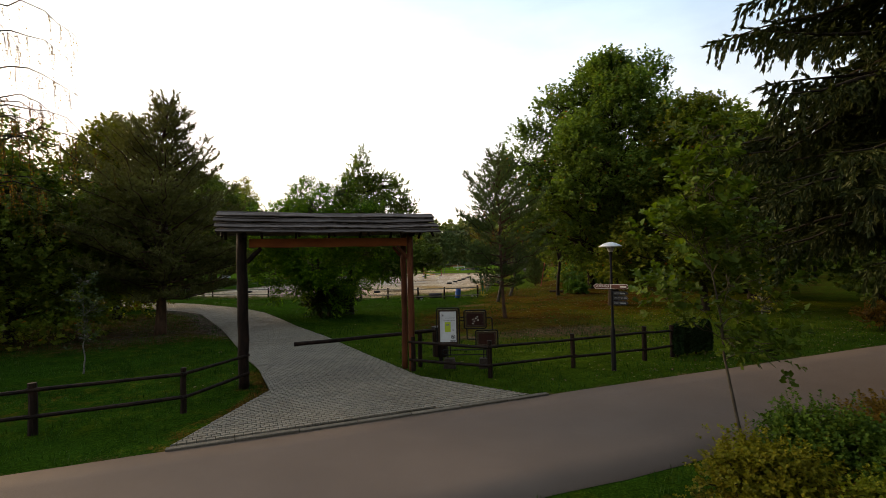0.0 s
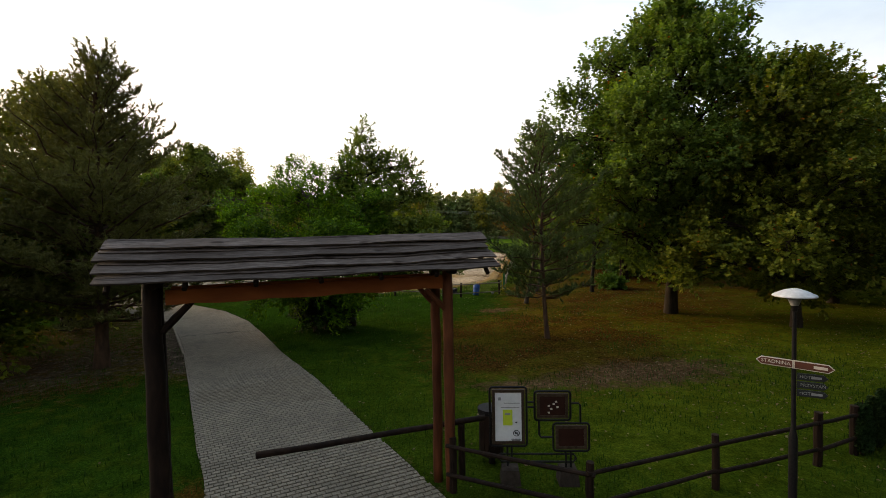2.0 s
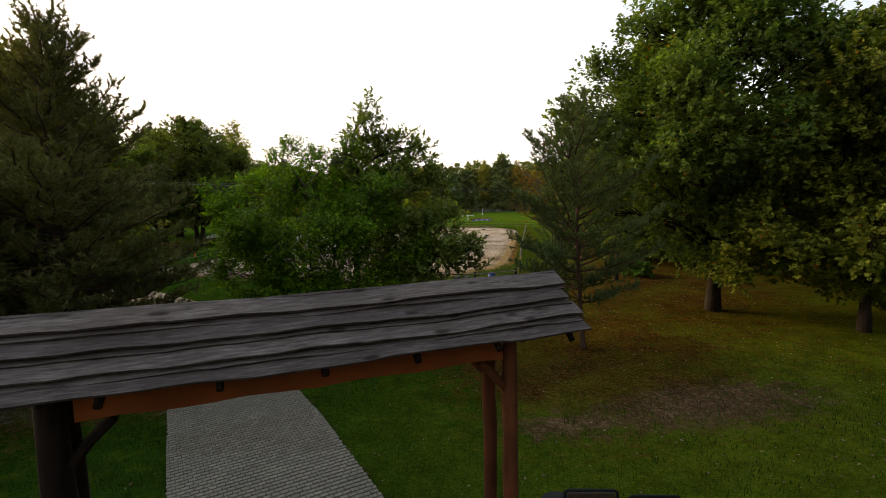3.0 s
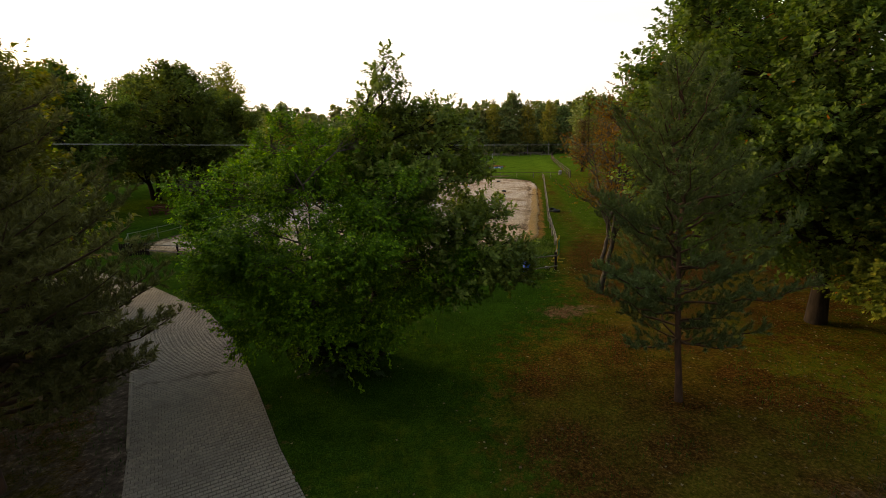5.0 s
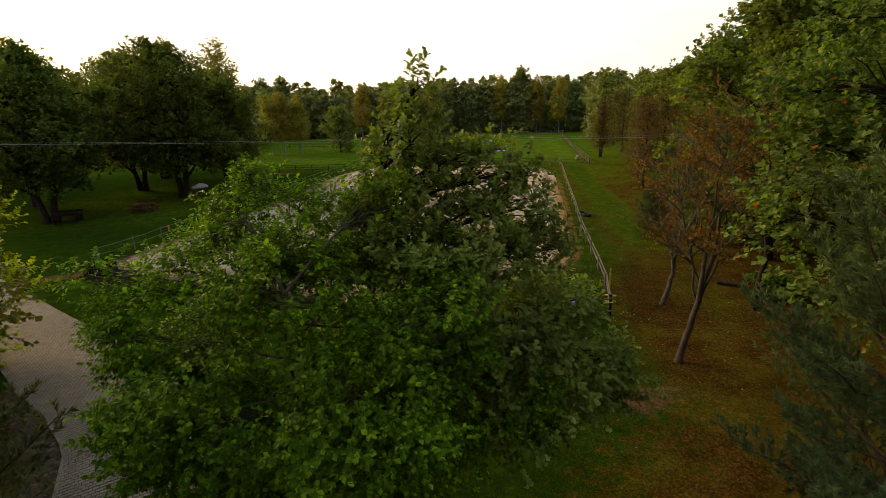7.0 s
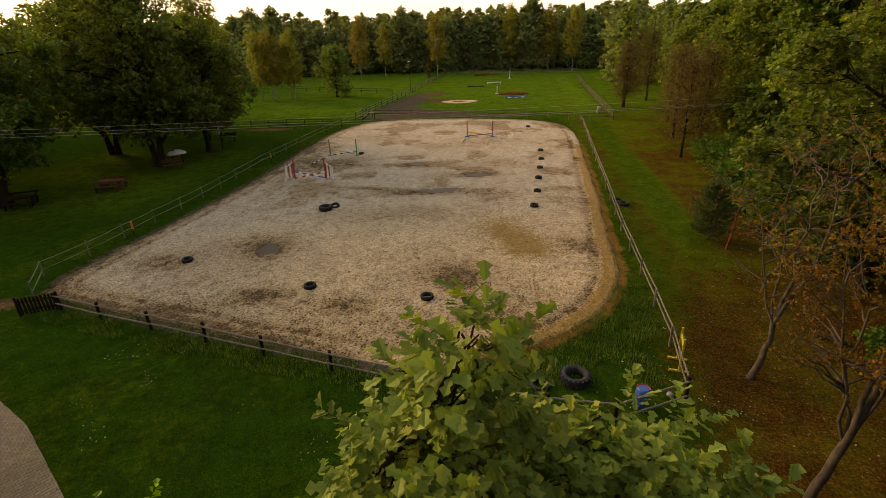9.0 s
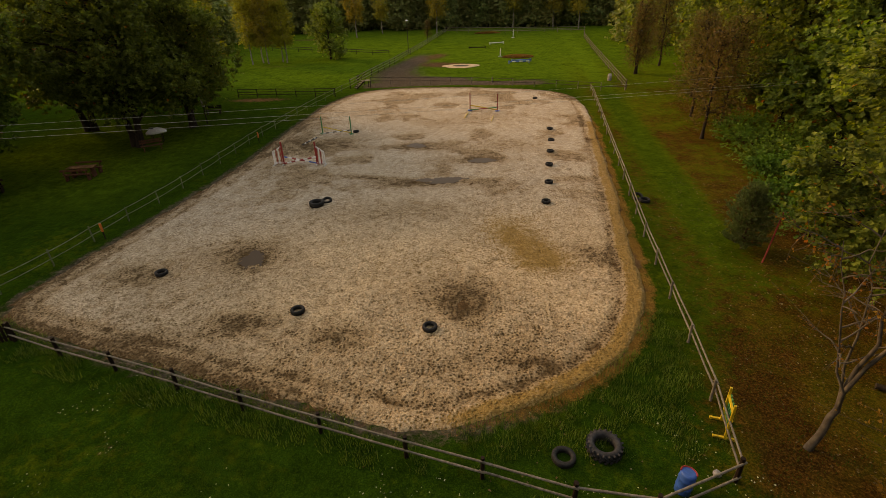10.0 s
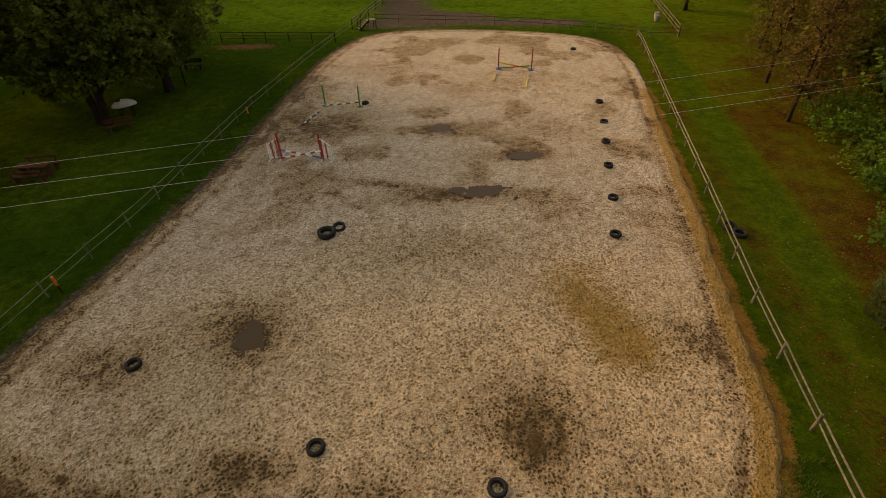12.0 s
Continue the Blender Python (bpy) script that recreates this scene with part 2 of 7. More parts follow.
M_BARK = simple("bark_brown", (0.012, 0.009, 0.006), (0.042, 0.030, 0.021), 9, 0.9, bumps=0.8, depth=0.03, stretch=(1, 1, 0.25))
M_BARK_PINE = simple("bark_pine", (0.035, 0.022, 0.015), (0.115, 0.062, 0.036), 7, 0.9, bumps=0.8, depth=0.03, stretch=(1, 1, 0.35))
M_BARK_GREY = simple("bark_grey", (0.04, 0.032, 0.024), (0.13, 0.105, 0.078), 8, 0.9, bumps=0.6, depth=0.02, stretch=(1, 1, 0.4))
M_BARK_MID = simple("bark_grey_brown", (0.028, 0.022, 0.016), (0.090, 0.070, 0.050), 8, 0.9, bumps=0.6, depth=0.02, stretch=(1, 1, 0.4))
M_BARK_BIRCH = simple("bark_birch", (0.06, 0.05, 0.042), (0.36, 0.33, 0.29), 4, 0.8, bumps=0.3, depth=0.01, stretch=(1, 1, 3))
M_LOG_DARK = simple("dark_stained_log", (0.007, 0.0042, 0.003), (0.030, 0.016, 0.010), 10, 0.75, bumps=0.5, depth=0.008, stretch=(1, 1, 0.3))
M_LOG_RED = simple("red_brown_log", (0.065, 0.021, 0.010), (0.18, 0.058, 0.023), 9, 0.6, bumps=0.4, depth=0.008, stretch=(1, 1, 0.2))
M_BEAM = simple("orange_stained_beam", (0.20, 0.050, 0.014), (0.36, 0.105, 0.026), 6, 0.6, bumps=0.3, depth=0.005, stretch=(0.25, 1, 1))
mat, nt, bsdf = material("weathered_grey_board")
co = nt.nodes.new("ShaderNodeTexCoord").outputs["Object"]
grain = noise_node(nt, 34, 5, 0.65, co, stretch=(0.13, 1, 1))
weather = noise_node(nt, 2.2, 4, 0.6, co, stretch=(0.5, 1, 1))
c = ramp(nt, grain, [(0.32, (0.045, 0.034, 0.029)), (0.55, (0.115, 0.090, 0.078)), (0.75, (0.20, 0.165, 0.148))])
c = blend(nt, ramp(nt, weather, [(0.40, 0.0), (0.68, 0.6)]), c, (0.055, 0.040, 0.033))
knot = nt.nodes.new("ShaderNodeTexVoronoi")
knot.inputs["Scale"].default_value = 3.6
mp = nt.nodes.new("ShaderNodeMapping")
mp.inputs["Scale"].default_value = (0.55, 1.3, 1.3)
nt.links.new(co, mp.inputs[0])
nt.links.new(mp.outputs[0], knot.inputs["Vector"])
c = blend(nt, ramp(nt, knot.outputs["Distance"], [(0.11, 0.85), (0.21, 0.0)]), c, (0.022, 0.014, 0.010))
info = nt.nodes.new("ShaderNodeObjectInfo")
hsv = nt.nodes.new("ShaderNodeHueSaturation")
nt.links.new(ramp(nt, info.outputs["Random"], [(0.0, 0.8), (1.0, 1.2)]), hsv.inputs["Value"])
nt.links.new(c, hsv.inputs["Color"])
nt.links.new(hsv.outputs[0], bsdf.inputs["Base Color"])
bsdf.inputs["Roughness"].default_value = 0.85
bsdf.inputs["Specular IOR Level"].default_value = 0.1
bump(nt, bsdf, grain, 0.6, 0.01)
M_ROOF = mat
M_RAIL_GREY = simple("weathered_rail", (0.09, 0.075, 0.055), (0.25, 0.21, 0.165), 9, 0.8, bumps=0.4, depth=0.006, stretch=(1, 1, 0.3))
M_RAIL_BROWN = simple("grey_brown_rail", (0.05, 0.038, 0.026), (0.15, 0.115, 0.08), 9, 0.8, bumps=0.4, depth=0.006, stretch=(1, 1, 0.3))
M_RAIL_GREEN = simple("mossy_rail", (0.06, 0.075, 0.04), (0.16, 0.18, 0.10), 9, 0.8, bumps=0.3, depth=0.006)
M_IRON = simple("black_painted_iron", (0.007, 0.006, 0.006), (0.020, 0.017, 0.016), 20, 0.6, bumps=0.2, depth=0.002)
M_RUST_TUBE = simple("brown_painted_tube", (0.030, 0.018, 0.012), (0.085, 0.055, 0.036), 16, 0.5, bumps=0.2, depth=0.002)
M_PANEL = simple("dark_brown_panel", (0.026, 0.010, 0.007), (0.045, 0.017, 0.011), 6, 0.45, bumps=0.1, depth=0.002)
M_CONCRETE = simple("concrete", (0.15, 0.135, 0.125), (0.33, 0.31, 0.29), 12, 0.9, bumps=0.5, depth=0.006)
M_FOOTING = simple("dark_concrete", (0.028, 0.020, 0.015), (0.075, 0.056, 0.044), 12, 0.9, bumps=0.5, depth=0.006)
M_KERB = simple("worn_kerb_concrete", (0.085, 0.068, 0.050), (0.165, 0.135, 0.10), 20, 0.9, bumps=0.5, depth=0.005)
M_PAVER = simple("concrete_paver", (0.128, 0.104, 0.074), (0.225, 0.186, 0.136), 30, 0.85, bumps=0.4, depth=0.003, spread=0.3)
M_RUBBER = simple("black_rubber", (0.010, 0.010, 0.010), (0.035, 0.033, 0.031), 18, 0.7, bumps=0.2, depth=0.003)
M_RUBBER_GREY = simple("dusty_rubber", (0.016, 0.015, 0.015), (0.055, 0.053, 0.055), 10, 0.8, bumps=0.2, depth=0.004)
M_BLUE = plain("blue_plastic", (0.025, 0.10, 0.36), 0.4)
M_RED = plain("red_paint", (0.36, 0.03, 0.025), 0.5)
M_WHITE = plain("white_paint", (0.78, 0.76, 0.74), 0.5)
M_YELLOW = plain("yellow_paint", (0.66, 0.44, 0.03), 0.5)
M_GREEN = plain("green_paint", (0.03, 0.22, 0.07), 0.5)
M_BLUE_PAINT = plain("blue_paint", (0.05, 0.13, 0.42), 0.5)
M_ORANGE = plain("orange_plastic", (0.65, 0.16, 0.03), 0.5)
M_WOOD_RED = simple("reddish_bench_wood", (0.05, 0.019, 0.010), (0.125, 0.050, 0.026), 10, 0.7, bumps=0.4, depth=0.006)
M_PAPER = plain("white_poster", (0.74, 0.73, 0.72), 0.35, grime=0.12)
M_LIME = plain("lime_notice", (0.52, 0.62, 0.04), 0.5, grime=0.1)
M_INK = plain("dark_print", (0.03, 0.03, 0.03), 0.5)
M_SIGN_BROWN = plain("brown_sign", (0.13, 0.038, 0.018), 0.5)
M_SIGN_DARK = plain("dark_sign", (0.022, 0.022, 0.024), 0.5)
M_CREAM = plain("cream_lettering", (0.75, 0.66, 0.55), 0.5)
M_GREY_TEXT = plain("grey_lettering", (0.32, 0.31, 0.30), 0.5)
M_WIRE = plain("cable", (0.34, 0.34, 0.30), 0.5)
M_LAMP = plain("white_lamp_shade", (0.70, 0.70, 0.70), 0.35)
M_LENS = plain("milky_lamp_glass", (0.36, 0.34, 0.32), 0.3)

M_LEAF_OAK = leaf_material("oak_leaf", [(0.034, 0.055, 0.013), (0.068, 0.102, 0.023), (0.125, 0.167, 0.036), (0.250, 0.280, 0.058)], glow=0.5, odd=(0.02, (0.36, 0.11, 0.015)))
M_LEAF_OAK_DARK = leaf_material("dark_oak_leaf", [(0.036, 0.074, 0.016), (0.072, 0.134, 0.025), (0.138, 0.216, 0.041), (0.252, 0.324, 0.060)], glow=0.34)
M_LEAF_OAK_YELLOW = leaf_material("yellowing_oak_leaf", [(0.044, 0.065, 0.009), (0.086, 0.113, 0.014), (0.150, 0.170, 0.022), (0.260, 0.234, 0.033)], glow=0.38, odd=(0.03, (0.36, 0.11, 0.015)))
M_LEAF_MAPLE = leaf_material("maple_leaf", [(0.012, 0.036, 0.003), (0.027, 0.074, 0.004), (0.076, 0.156, 0.006), (0.36, 0.49, 0.022)], glow=0.42)
M_LEAF_LIME = leaf_material("lime_green_leaf", [(0.13, 0.18, 0.012), (0.22, 0.26, 0.016), (0.34, 0.36, 0.022)], glow=0.45)
M_LEAF_YOUNG = leaf_material("young_oak_leaf", [(0.026, 0.060, 0.007), (0.050, 0.095, 0.011), (0.10, 0.15, 0.018)], glow=0.35)
M_LEAF_RUST = leaf_material("rusty_autumn_leaf", [(0.094, 0.052, 0.013), (0.152, 0.072, 0.015), (0.213, 0.095, 0.017), (0.164, 0.107, 0.023)], glow=0.5)
M_LEAF_BIRCH = leaf_material("birch_leaf", [(0.145, 0.145, 0.026), (0.232, 0.203, 0.032), (0.334, 0.275, 0.043)], glow=0.4)
M_LEAF_SHRUB = leaf_material("shrub_leaf", [(0.072, 0.092, 0.006), (0.125, 0.135, 0.008), (0.19, 0.18, 0.012)], glow=0.35)
M_LEAF_BRAMBLE = leaf_material("bramble_leaf", [(0.038, 0.087, 0.013), (0.065, 0.131, 0.017), (0.109, 0.163, 0.024)], glow=0.3)
M_LEAF_THUJA = leaf_material("thuja_green", [(0.010, 0.022, 0.006), (0.018, 0.034, 0.008), (0.026, 0.044, 0.012)], glow=0.15)
M_LEAF_BROWN = leaf_material("brown_autumn_leaf", [(0.066, 0.052, 0.014), (0.10, 0.076, 0.020), (0.14, 0.095, 0.024)], glow=0.35)
# distant leaves: the haze is mixed into their colour, paler and bluer
M_LEAF_HAZED = leaf_material("hazed_wood_leaf", [(0.090, 0.143, 0.053), (0.152, 0.209, 0.074), (0.209, 0.253, 0.090), (0.272, 0.220, 0.083)], glow=0.3)
M_NEEDLE = leaf_material("pine_needle", [(0.045, 0.073, 0.027), (0.076, 0.112, 0.040), (0.120, 0.164, 0.059)], glow=0.28)
M_NEEDLE_DARK = leaf_material("dark_pine_needle", [(0.075, 0.078, 0.027), (0.125, 0.121, 0.040), (0.204, 0.184, 0.061)], glow=0.25)
M_NEEDLE_SPRUCE = leaf_material("spruce_needle", [(0.018, 0.025, 0.008), (0.028, 0.036, 0.009), (0.049, 0.052, 0.013)], glow=0.12)
M_FALLEN = leaf_material("fallen_leaf", [(0.060, 0.036, 0.012), (0.095, 0.060, 0.022), (0.22, 0.18, 0.10), (0.055, 0.030, 0.012)], glow=0.1)
M_GRASS = leaf_material("grass_blade", [(0.009, 0.029, 0.0015), (0.018, 0.050, 0.004), (0.044, 0.080, 0.008)], glow=0.3)
M_TALL = leaf_material("tall_grass_blade", [(0.040, 0.075, 0.008), (0.075, 0.115, 0.016), (0.19, 0.20, 0.06)], glow=0.3)
M_CLOVER = leaf_material("clover_head", [(0.30, 0.32, 0.22), (0.42, 0.42, 0.32)], glow=0.2)
M_LEAF_HEAP = leaf_material("heaped_leaf", [(0.12, 0.045, 0.012), (0.20, 0.075, 0.018), (0.28, 0.12, 0.03)], glow=0.15)
M_LEAF_DIM = leaf_material("dim_leaf", [(0.024, 0.034, 0.010), (0.044, 0.056, 0.016), (0.085, 0.092, 0.024)], glow=0.3)

# ---- plan of the place ----
ROAD_FAR = [(-60, -11.4), (-6.7, 10.45), (12.7, 18.4), (70, 41.9)]
ROAD_NEAR = [(-60, -15.0), (-6.7, 6.6), (12.7, 14.4), (70, 37.6)]
PATH_L = [(-4.7, 11.35), (-4.3, 14.6), (-5.4, 16.8), (-6.1, 17.9), (-8.7, 22.4), (-10.4, 25.3), (-12.2, 28.1), (-14.3, 31.4), (-16.1, 32.9), (-18.0, 34.1), (-22.5, 37.6), (-28.8, 42.0), (-40.0, 49.0)]
PATH_R = [(1.35, 13.85), (-1.0, 15.6), (-3.0, 18.9), (-5.0, 22.3), (-7.0, 25.3), (-8.7, 28.2), (-10.7, 31.4), (-13.1, 34.3), (-15.5, 36.3), (-18.1, 38.4), (-20.8, 40.0), (-25.3, 43.0), (-28.2, 44.9), (-39.0, 52.0)]
PAVING = PATH_L + PATH_R[::-1]
ARENA = soften([(-24.6, 46.9), (-24.6, 49.6), (-23.0, 57.5), (-21.8, 66.0), (-21.2, 80.5), (-20.2, 90.0), (-17.0, 97.0), (-8.0, 97.8), (2.5, 95.6), (7.6, 92.3), (8.6, 86.0), (7.0, 74.8), (4.7, 60.5), (3.3, 52.5), (2.7, 48.2), (1.1, 44.9), (-1.8, 42.5), (-4.8, 41.3), (-6.8, 41.0), (-10.0, 42.0), (-14.6, 43.4), (-20.5, 45.3)], 2)
ROAD = ROAD_FAR + ROAD_NEAR[::-1]

# ---- ground: one sheet to the horizon ----
gx = np.concatenate([[-3000, -1200, -600, -300, -160, -110, -80], np.arange(-60, -32, 1.0), np.arange(-32, 24, 0.5), np.arange(24, 60.1, 1.0), [80, 110, 160, 300, 600, 1200, 3000]])
gy = np.concatenate([[-3000, -900, -300, -100, -40, -20], np.arange(-8, 120.1, 0.5), np.arange(122, 231, 2.0), [260, 330, 450, 700, 1200, 3000]])
GX, GY = np.meshgrid(gx, gy)
near = (np.abs(GX) < 60) & (GY > -8) & (GY < 231)
gz = -0.05 + 0.05 * fbm(GX, GY, 4.0, 3) * near
nx, ny = len(gx), len(gy)
idx = np.arange(nx * ny).reshape(ny, nx)
quads = np.stack([idx[:-1, :-1], idx[:-1, 1:], idx[1:, 1:], idx[1:, :-1]], -1).reshape(-1, 4)

mat, nt, bsdf = material("lawn")
co = nt.nodes.new("ShaderNodeTexCoord").outputs["Object"]
fine = noise_node(nt, 26, 5, 0.7, co)
mid_n = noise_node(nt, 2.6, 5, 0.65, co)
big_n = noise_node(nt, 0.16, 4, 0.6, co)
grass = ramp(nt, fine, [(0.28, (0.005, 0.013, 0.0012)), (0.5, (0.012, 0.031, 0.003)), (0.75, (0.036, 0.068, 0.007))])
yellowish = ramp(nt, fine, [(0.3, (0.034, 0.046, 0.003)), (0.7, (0.115, 0.124, 0.010))])
grass = blend(nt, ramp(nt, blend(nt, 0.5, mid_n, big_n), [(0.52, 0.0), (0.72, 0.55)]), grass, yellowish)
patchy = noise_node(nt, 0.35, 5, 0.65, co)
meadow = ramp(nt, fine, [(0.3, (0.026, 0.060, 0.004)), (0.7, (0.110, 0.170, 0.015))])
grass = blend(nt, maths(nt, "MULTIPLY", attr(nt, "meadow"), ramp(nt, blend(nt, 0.5, mid_n, patchy), [(0.36, 0.25), (0.56, 1.0)])), grass, meadow)
grass = blend(nt, maths(nt, "MULTIPLY", attr(nt, "dry"), ramp(nt, mid_n, [(0.25, 0.45), (0.6, 1.0)])), grass, yellowish)
soil = ramp(nt, noise_node(nt, 6, 6, 0.7, co), [(0.3, (0.030, 0.022, 0.015)), (0.55, (0.075, 0.056, 0.040)), (0.72, (0.21, 0.16, 0.115))])
litter = ramp(nt, noise_node(nt, 15, 6, 0.75, co), [(0.3, (0.016, 0.008, 0.002)), (0.5, (0.044, 0.021, 0.005)), (0.62, (0.090, 0.042, 0.010)), (0.75, (0.19, 0.115, 0.042))])
bare = ramp(nt, noise_node(nt, 11, 6, 0.75, co), [(0.3, (0.034, 0.018, 0.008)), (0.55, (0.095, 0.054, 0.026)), (0.75, (0.23, 0.15, 0.082))])
edge = maths(nt, "SUBTRACT", ramp(nt, blend(nt, 0.45, mid_n, fine), [(0.3, 0.0), (0.7, 1.0)]), 0.5)


def ragged(name):
    return ramp(nt, maths(nt, "ADD", attr(nt, name), maths(nt, "MULTIPLY", edge, 0.75)), [(0.40, 0.0), (0.66, 1.0)])


litter = blend(nt, ramp(nt, patchy, [(0.42, 0.0), (0.64, 0.4)]), litter, yellowish)
col = blend(nt, ragged("litter"), grass, litter)
col = blend(nt, ragged("soil"), col, soil)
col = blend(nt, ragged("ochre"), col, ramp(nt, fine, [(0.3, (0.045, 0.022, 0.006)), (0.55, (0.15, 0.078, 0.020)), (0.75, (0.34, 0.18, 0.05))]))
col = blend(nt, ragged("bare"), col, bare)
tufts = nt.nodes.new("ShaderNodeHueSaturation")
nt.links.new(ramp(nt, blend(nt, 0.55, noise_node(nt, 7.5, 3, 0.7, co), noise_node(nt, 1.1, 4, 0.65, co)), [(0.32, 0.55), (0.5, 1.0), (0.68, 1.5)]), tufts.inputs["Value"])
nt.links.new(col, tufts.inputs["Color"])
col = tufts.outputs[0]
nt.links.new(col, bsdf.inputs["Base Color"])
bsdf.inputs["Roughness"].default_value = 0.95
bsdf.inputs["Specular IOR Level"].default_value = 0.0
bump(nt, bsdf, blend(nt, 0.4, fine, mid_n), 0.7, 0.06)
M_GROUND = mat

ground_me = mesh_np("ground", np.stack([GX, GY, gz], -1).reshape(-1, 3), quads, M_GROUND, True)
px, py = GX.ravel(), GY.ravel()


def spot(cx, cy, rx, ry, turn=0.0):
    c, s = math.cos(radians(turn)), math.sin(radians(turn))
    u, v = (px - cx) * c + (py - cy) * s, -(px - cx) * s + (py - cy) * c
    return np.exp(-((u / rx) ** 2 + (v / ry) ** 2))


woods = smooth(0.5, 6.0, px + 0.11 * (38 - py)) * smooth(17, 25, py) * smooth(135, 80, py)
right_wood = woods * (0.20 - 0.02 * smooth(44, 52, py) + 0.66 * fbm(px, py, 3.0, 5)) + 0.95 * spot(7, 37.5, 6.5, 7) + 0.24 * spot(11, 60, 5, 16)
strip = smooth(1.9, 0.4, np.abs(px - (6.6 + (py - 45) * 0.13))) * smooth(44, 55, py)
left_edge = 0.75 * smooth(1.1, 0.0, edge_distance(px, py, PATH_L[2:10], False)) * smooth(21, 25, py)
under_pine = 0.55 * spot(-12.4, 24, 3.5, 3.5) + 0.6 * spot(-17, 30, 5, 5) + 0.5 * spot(-18, 22, 7, 6)
near_verge = (0.45 + 0.45 * fbm(px, py, 2.5, 15)) * smooth(0.0, 0.6, 9.29 + 0.402 * px - py - 0.2) * smooth(30, 2, np.hypot(px - 2, py - 8))
soil_edge = 0.55 * smooth(0.8, 0.1, edge_distance(px, py, PATH_L[:3], False))
set_mask(ground_me, "litter", np.clip(near_verge + soil_edge + (0.62 + 0.38 * smooth(30, 45, py)) * right_wood * (1 - 0.75 * strip) + left_edge + under_pine + 0.30 * spot(-36, 70, 6, 8) + 0.25 * spot(-38, 60, 5, 5) + 0.40 * spot(-9.5, 13.5, 5, 3, 20) + 0.5 * spot(2.3, 26.5, 3.5, 3.5) + 0.46 * spot(0.5, 23.5, 4.5, 5.5) + 0.40 * spot(0.5, 29.5, 3.4, 4.5), 0, 1))
set_mask(ground_me, "soil", np.clip(0.62 * smooth(1.0, 0.3, edge_distance(px, py, ARENA)) * smooth(4, -4, px) + 0.8 * left_edge + 0.7 * under_pine + 0.8 * smooth(102.5, 101, py) * smooth(1.0, 2.6, edge_distance(px, py, ARENA)) * smooth(97, 99, py) * smooth(10, 4, px) * smooth(-20, -16, px) + 0.62 * spot(-14.0, 107, 5.0, 9, 4) + 0.62 * spot(-14.0, 122, 3.2, 14, -14) + 0.6 * spot(-9, 103, 6, 2.2) + 0.3 * spot(-12.5, 128, 3.2, 16, 4) + 0.7 * spot(-8, 104, 5, 2.6), 0, 1))
track = 0.9 * inside(px, py, ARENA)
bare_m = 0.78 * spot(4.5, 22.6, 3.9, 1.6, 12) + 0.45 * spot(0.2, 21.5, 1.6, 0.8) + 0.66 * spot(0.9, 33.2, 1.2, 0.7) + 0.5 * spot(2.2, 33.9, 2.2, 0.5)
bare_m = bare_m + 0.8 * spot(-26.0, 45.6, 2.6, 0.9, 20) + 0.5 * spot(-15.5, 40.5, 0.9, 0.5) + 0.85 * spot(-7.5, 119, 6.0, 4.0, -15) + 0.7 * spot(-9.5, 131, 3.0, 7, -12)
bare_m = bare_m + 0.75 * spot(-30, 92, 5, 1.6) + 0.5 * spot(-38, 122, 8, 2.0) + 0.6 * spot(-45, 175, 14, 4)
verge = 0.55 * smooth(0.5, 0.0, edge_distance(px, py, ROAD_FAR, False)) + 0.55 * smooth(0.35, 0.0, edge_distance(px, py, PATH_R[1:], False))
set_mask(ground_me, "bare", np.clip(bare_m + verge + track, 0, 1))
set_mask(ground_me, "dry", np.clip(0.5 * spot(2.5, 21, 7, 7) + 0.15 * spot(-38, 70, 14, 14) + 0.8 * woods * (1 - 0.7 * strip), 0, 1))
set_mask(ground_me, "ochre", 0.95 * smooth(0.75, 0.2, edge_distance(px, py, ARENA)) * smooth(-9, -2, px) * smooth(90, 72, py) * (0.55 + 0.6 * fbm(px, py, 2.0, 83)))
set_mask(ground_me, "meadow", np.clip(0.85 * smooth(90, 108, py) + 0.42 * smooth(-24, -30, px) * smooth(50, 60, py) * smooth(30, 22, np.hypot(px + 34, py - 70) + 14) + 0.22 * strip, 0, 1))
ground = tagged(put("ground", ground_me), "short green lawn with brown leaf litter and bare patches", "ground", kind="structure")

# ---- road ----
mat, nt, bsdf = material("asphalt")
co = nt.nodes.new("ShaderNodeTexCoord").outputs["Object"]
grit = noise_node(nt, 120, 3, 0.7, co)
wear = noise_node(nt, 0.55, 5, 0.6, co)
c = ramp(nt, grit, [(0.3, (0.094, 0.066, 0.051)), (0.7, (0.156, 0.115, 0.090))])
c = blend(nt, ramp(nt, wear, [(0.35, 0.0), (0.7, 0.5)]), c, (0.086, 0.062, 0.048))
nt.links.new(c, bsdf.inputs["Base Color"])
bsdf.inputs["Roughness"].default_value = 0.9
bsdf.inputs["Specular IOR Level"].default_value = 0.08
bump(nt, bsdf, grit, 0.35, 0.006)
M_ASPHALT = mat
rv, rf = [], []
steps = 260
for i in range(steps + 1):
    u = i / steps
    x = -60 + 130 * u
    def on(line):
        return float(np.interp(x, [p[0] for p in line], [p[1] for p in line]))
    wob = 0.10 * (float(fbm(x, 0.0, 1.3, 8)) - 0.5)
    wob2 = 0.16 * (float(fbm(x, 5.0, 0.9, 9)) - 0.5)
    y0, y1 = on(ROAD_NEAR) + wob2, on(ROAD_FAR) + wob
    for k in range(8):
        w = min(1.0, max(0.0, (k - 1) / 5))
        rv.append((x, y0 + (y1 - y0) * w, -0.012 + 0.055 * (1 - (2 * w - 1) ** 2) ** 0.7 - (0.14 if k in (0, 7) else 0)))
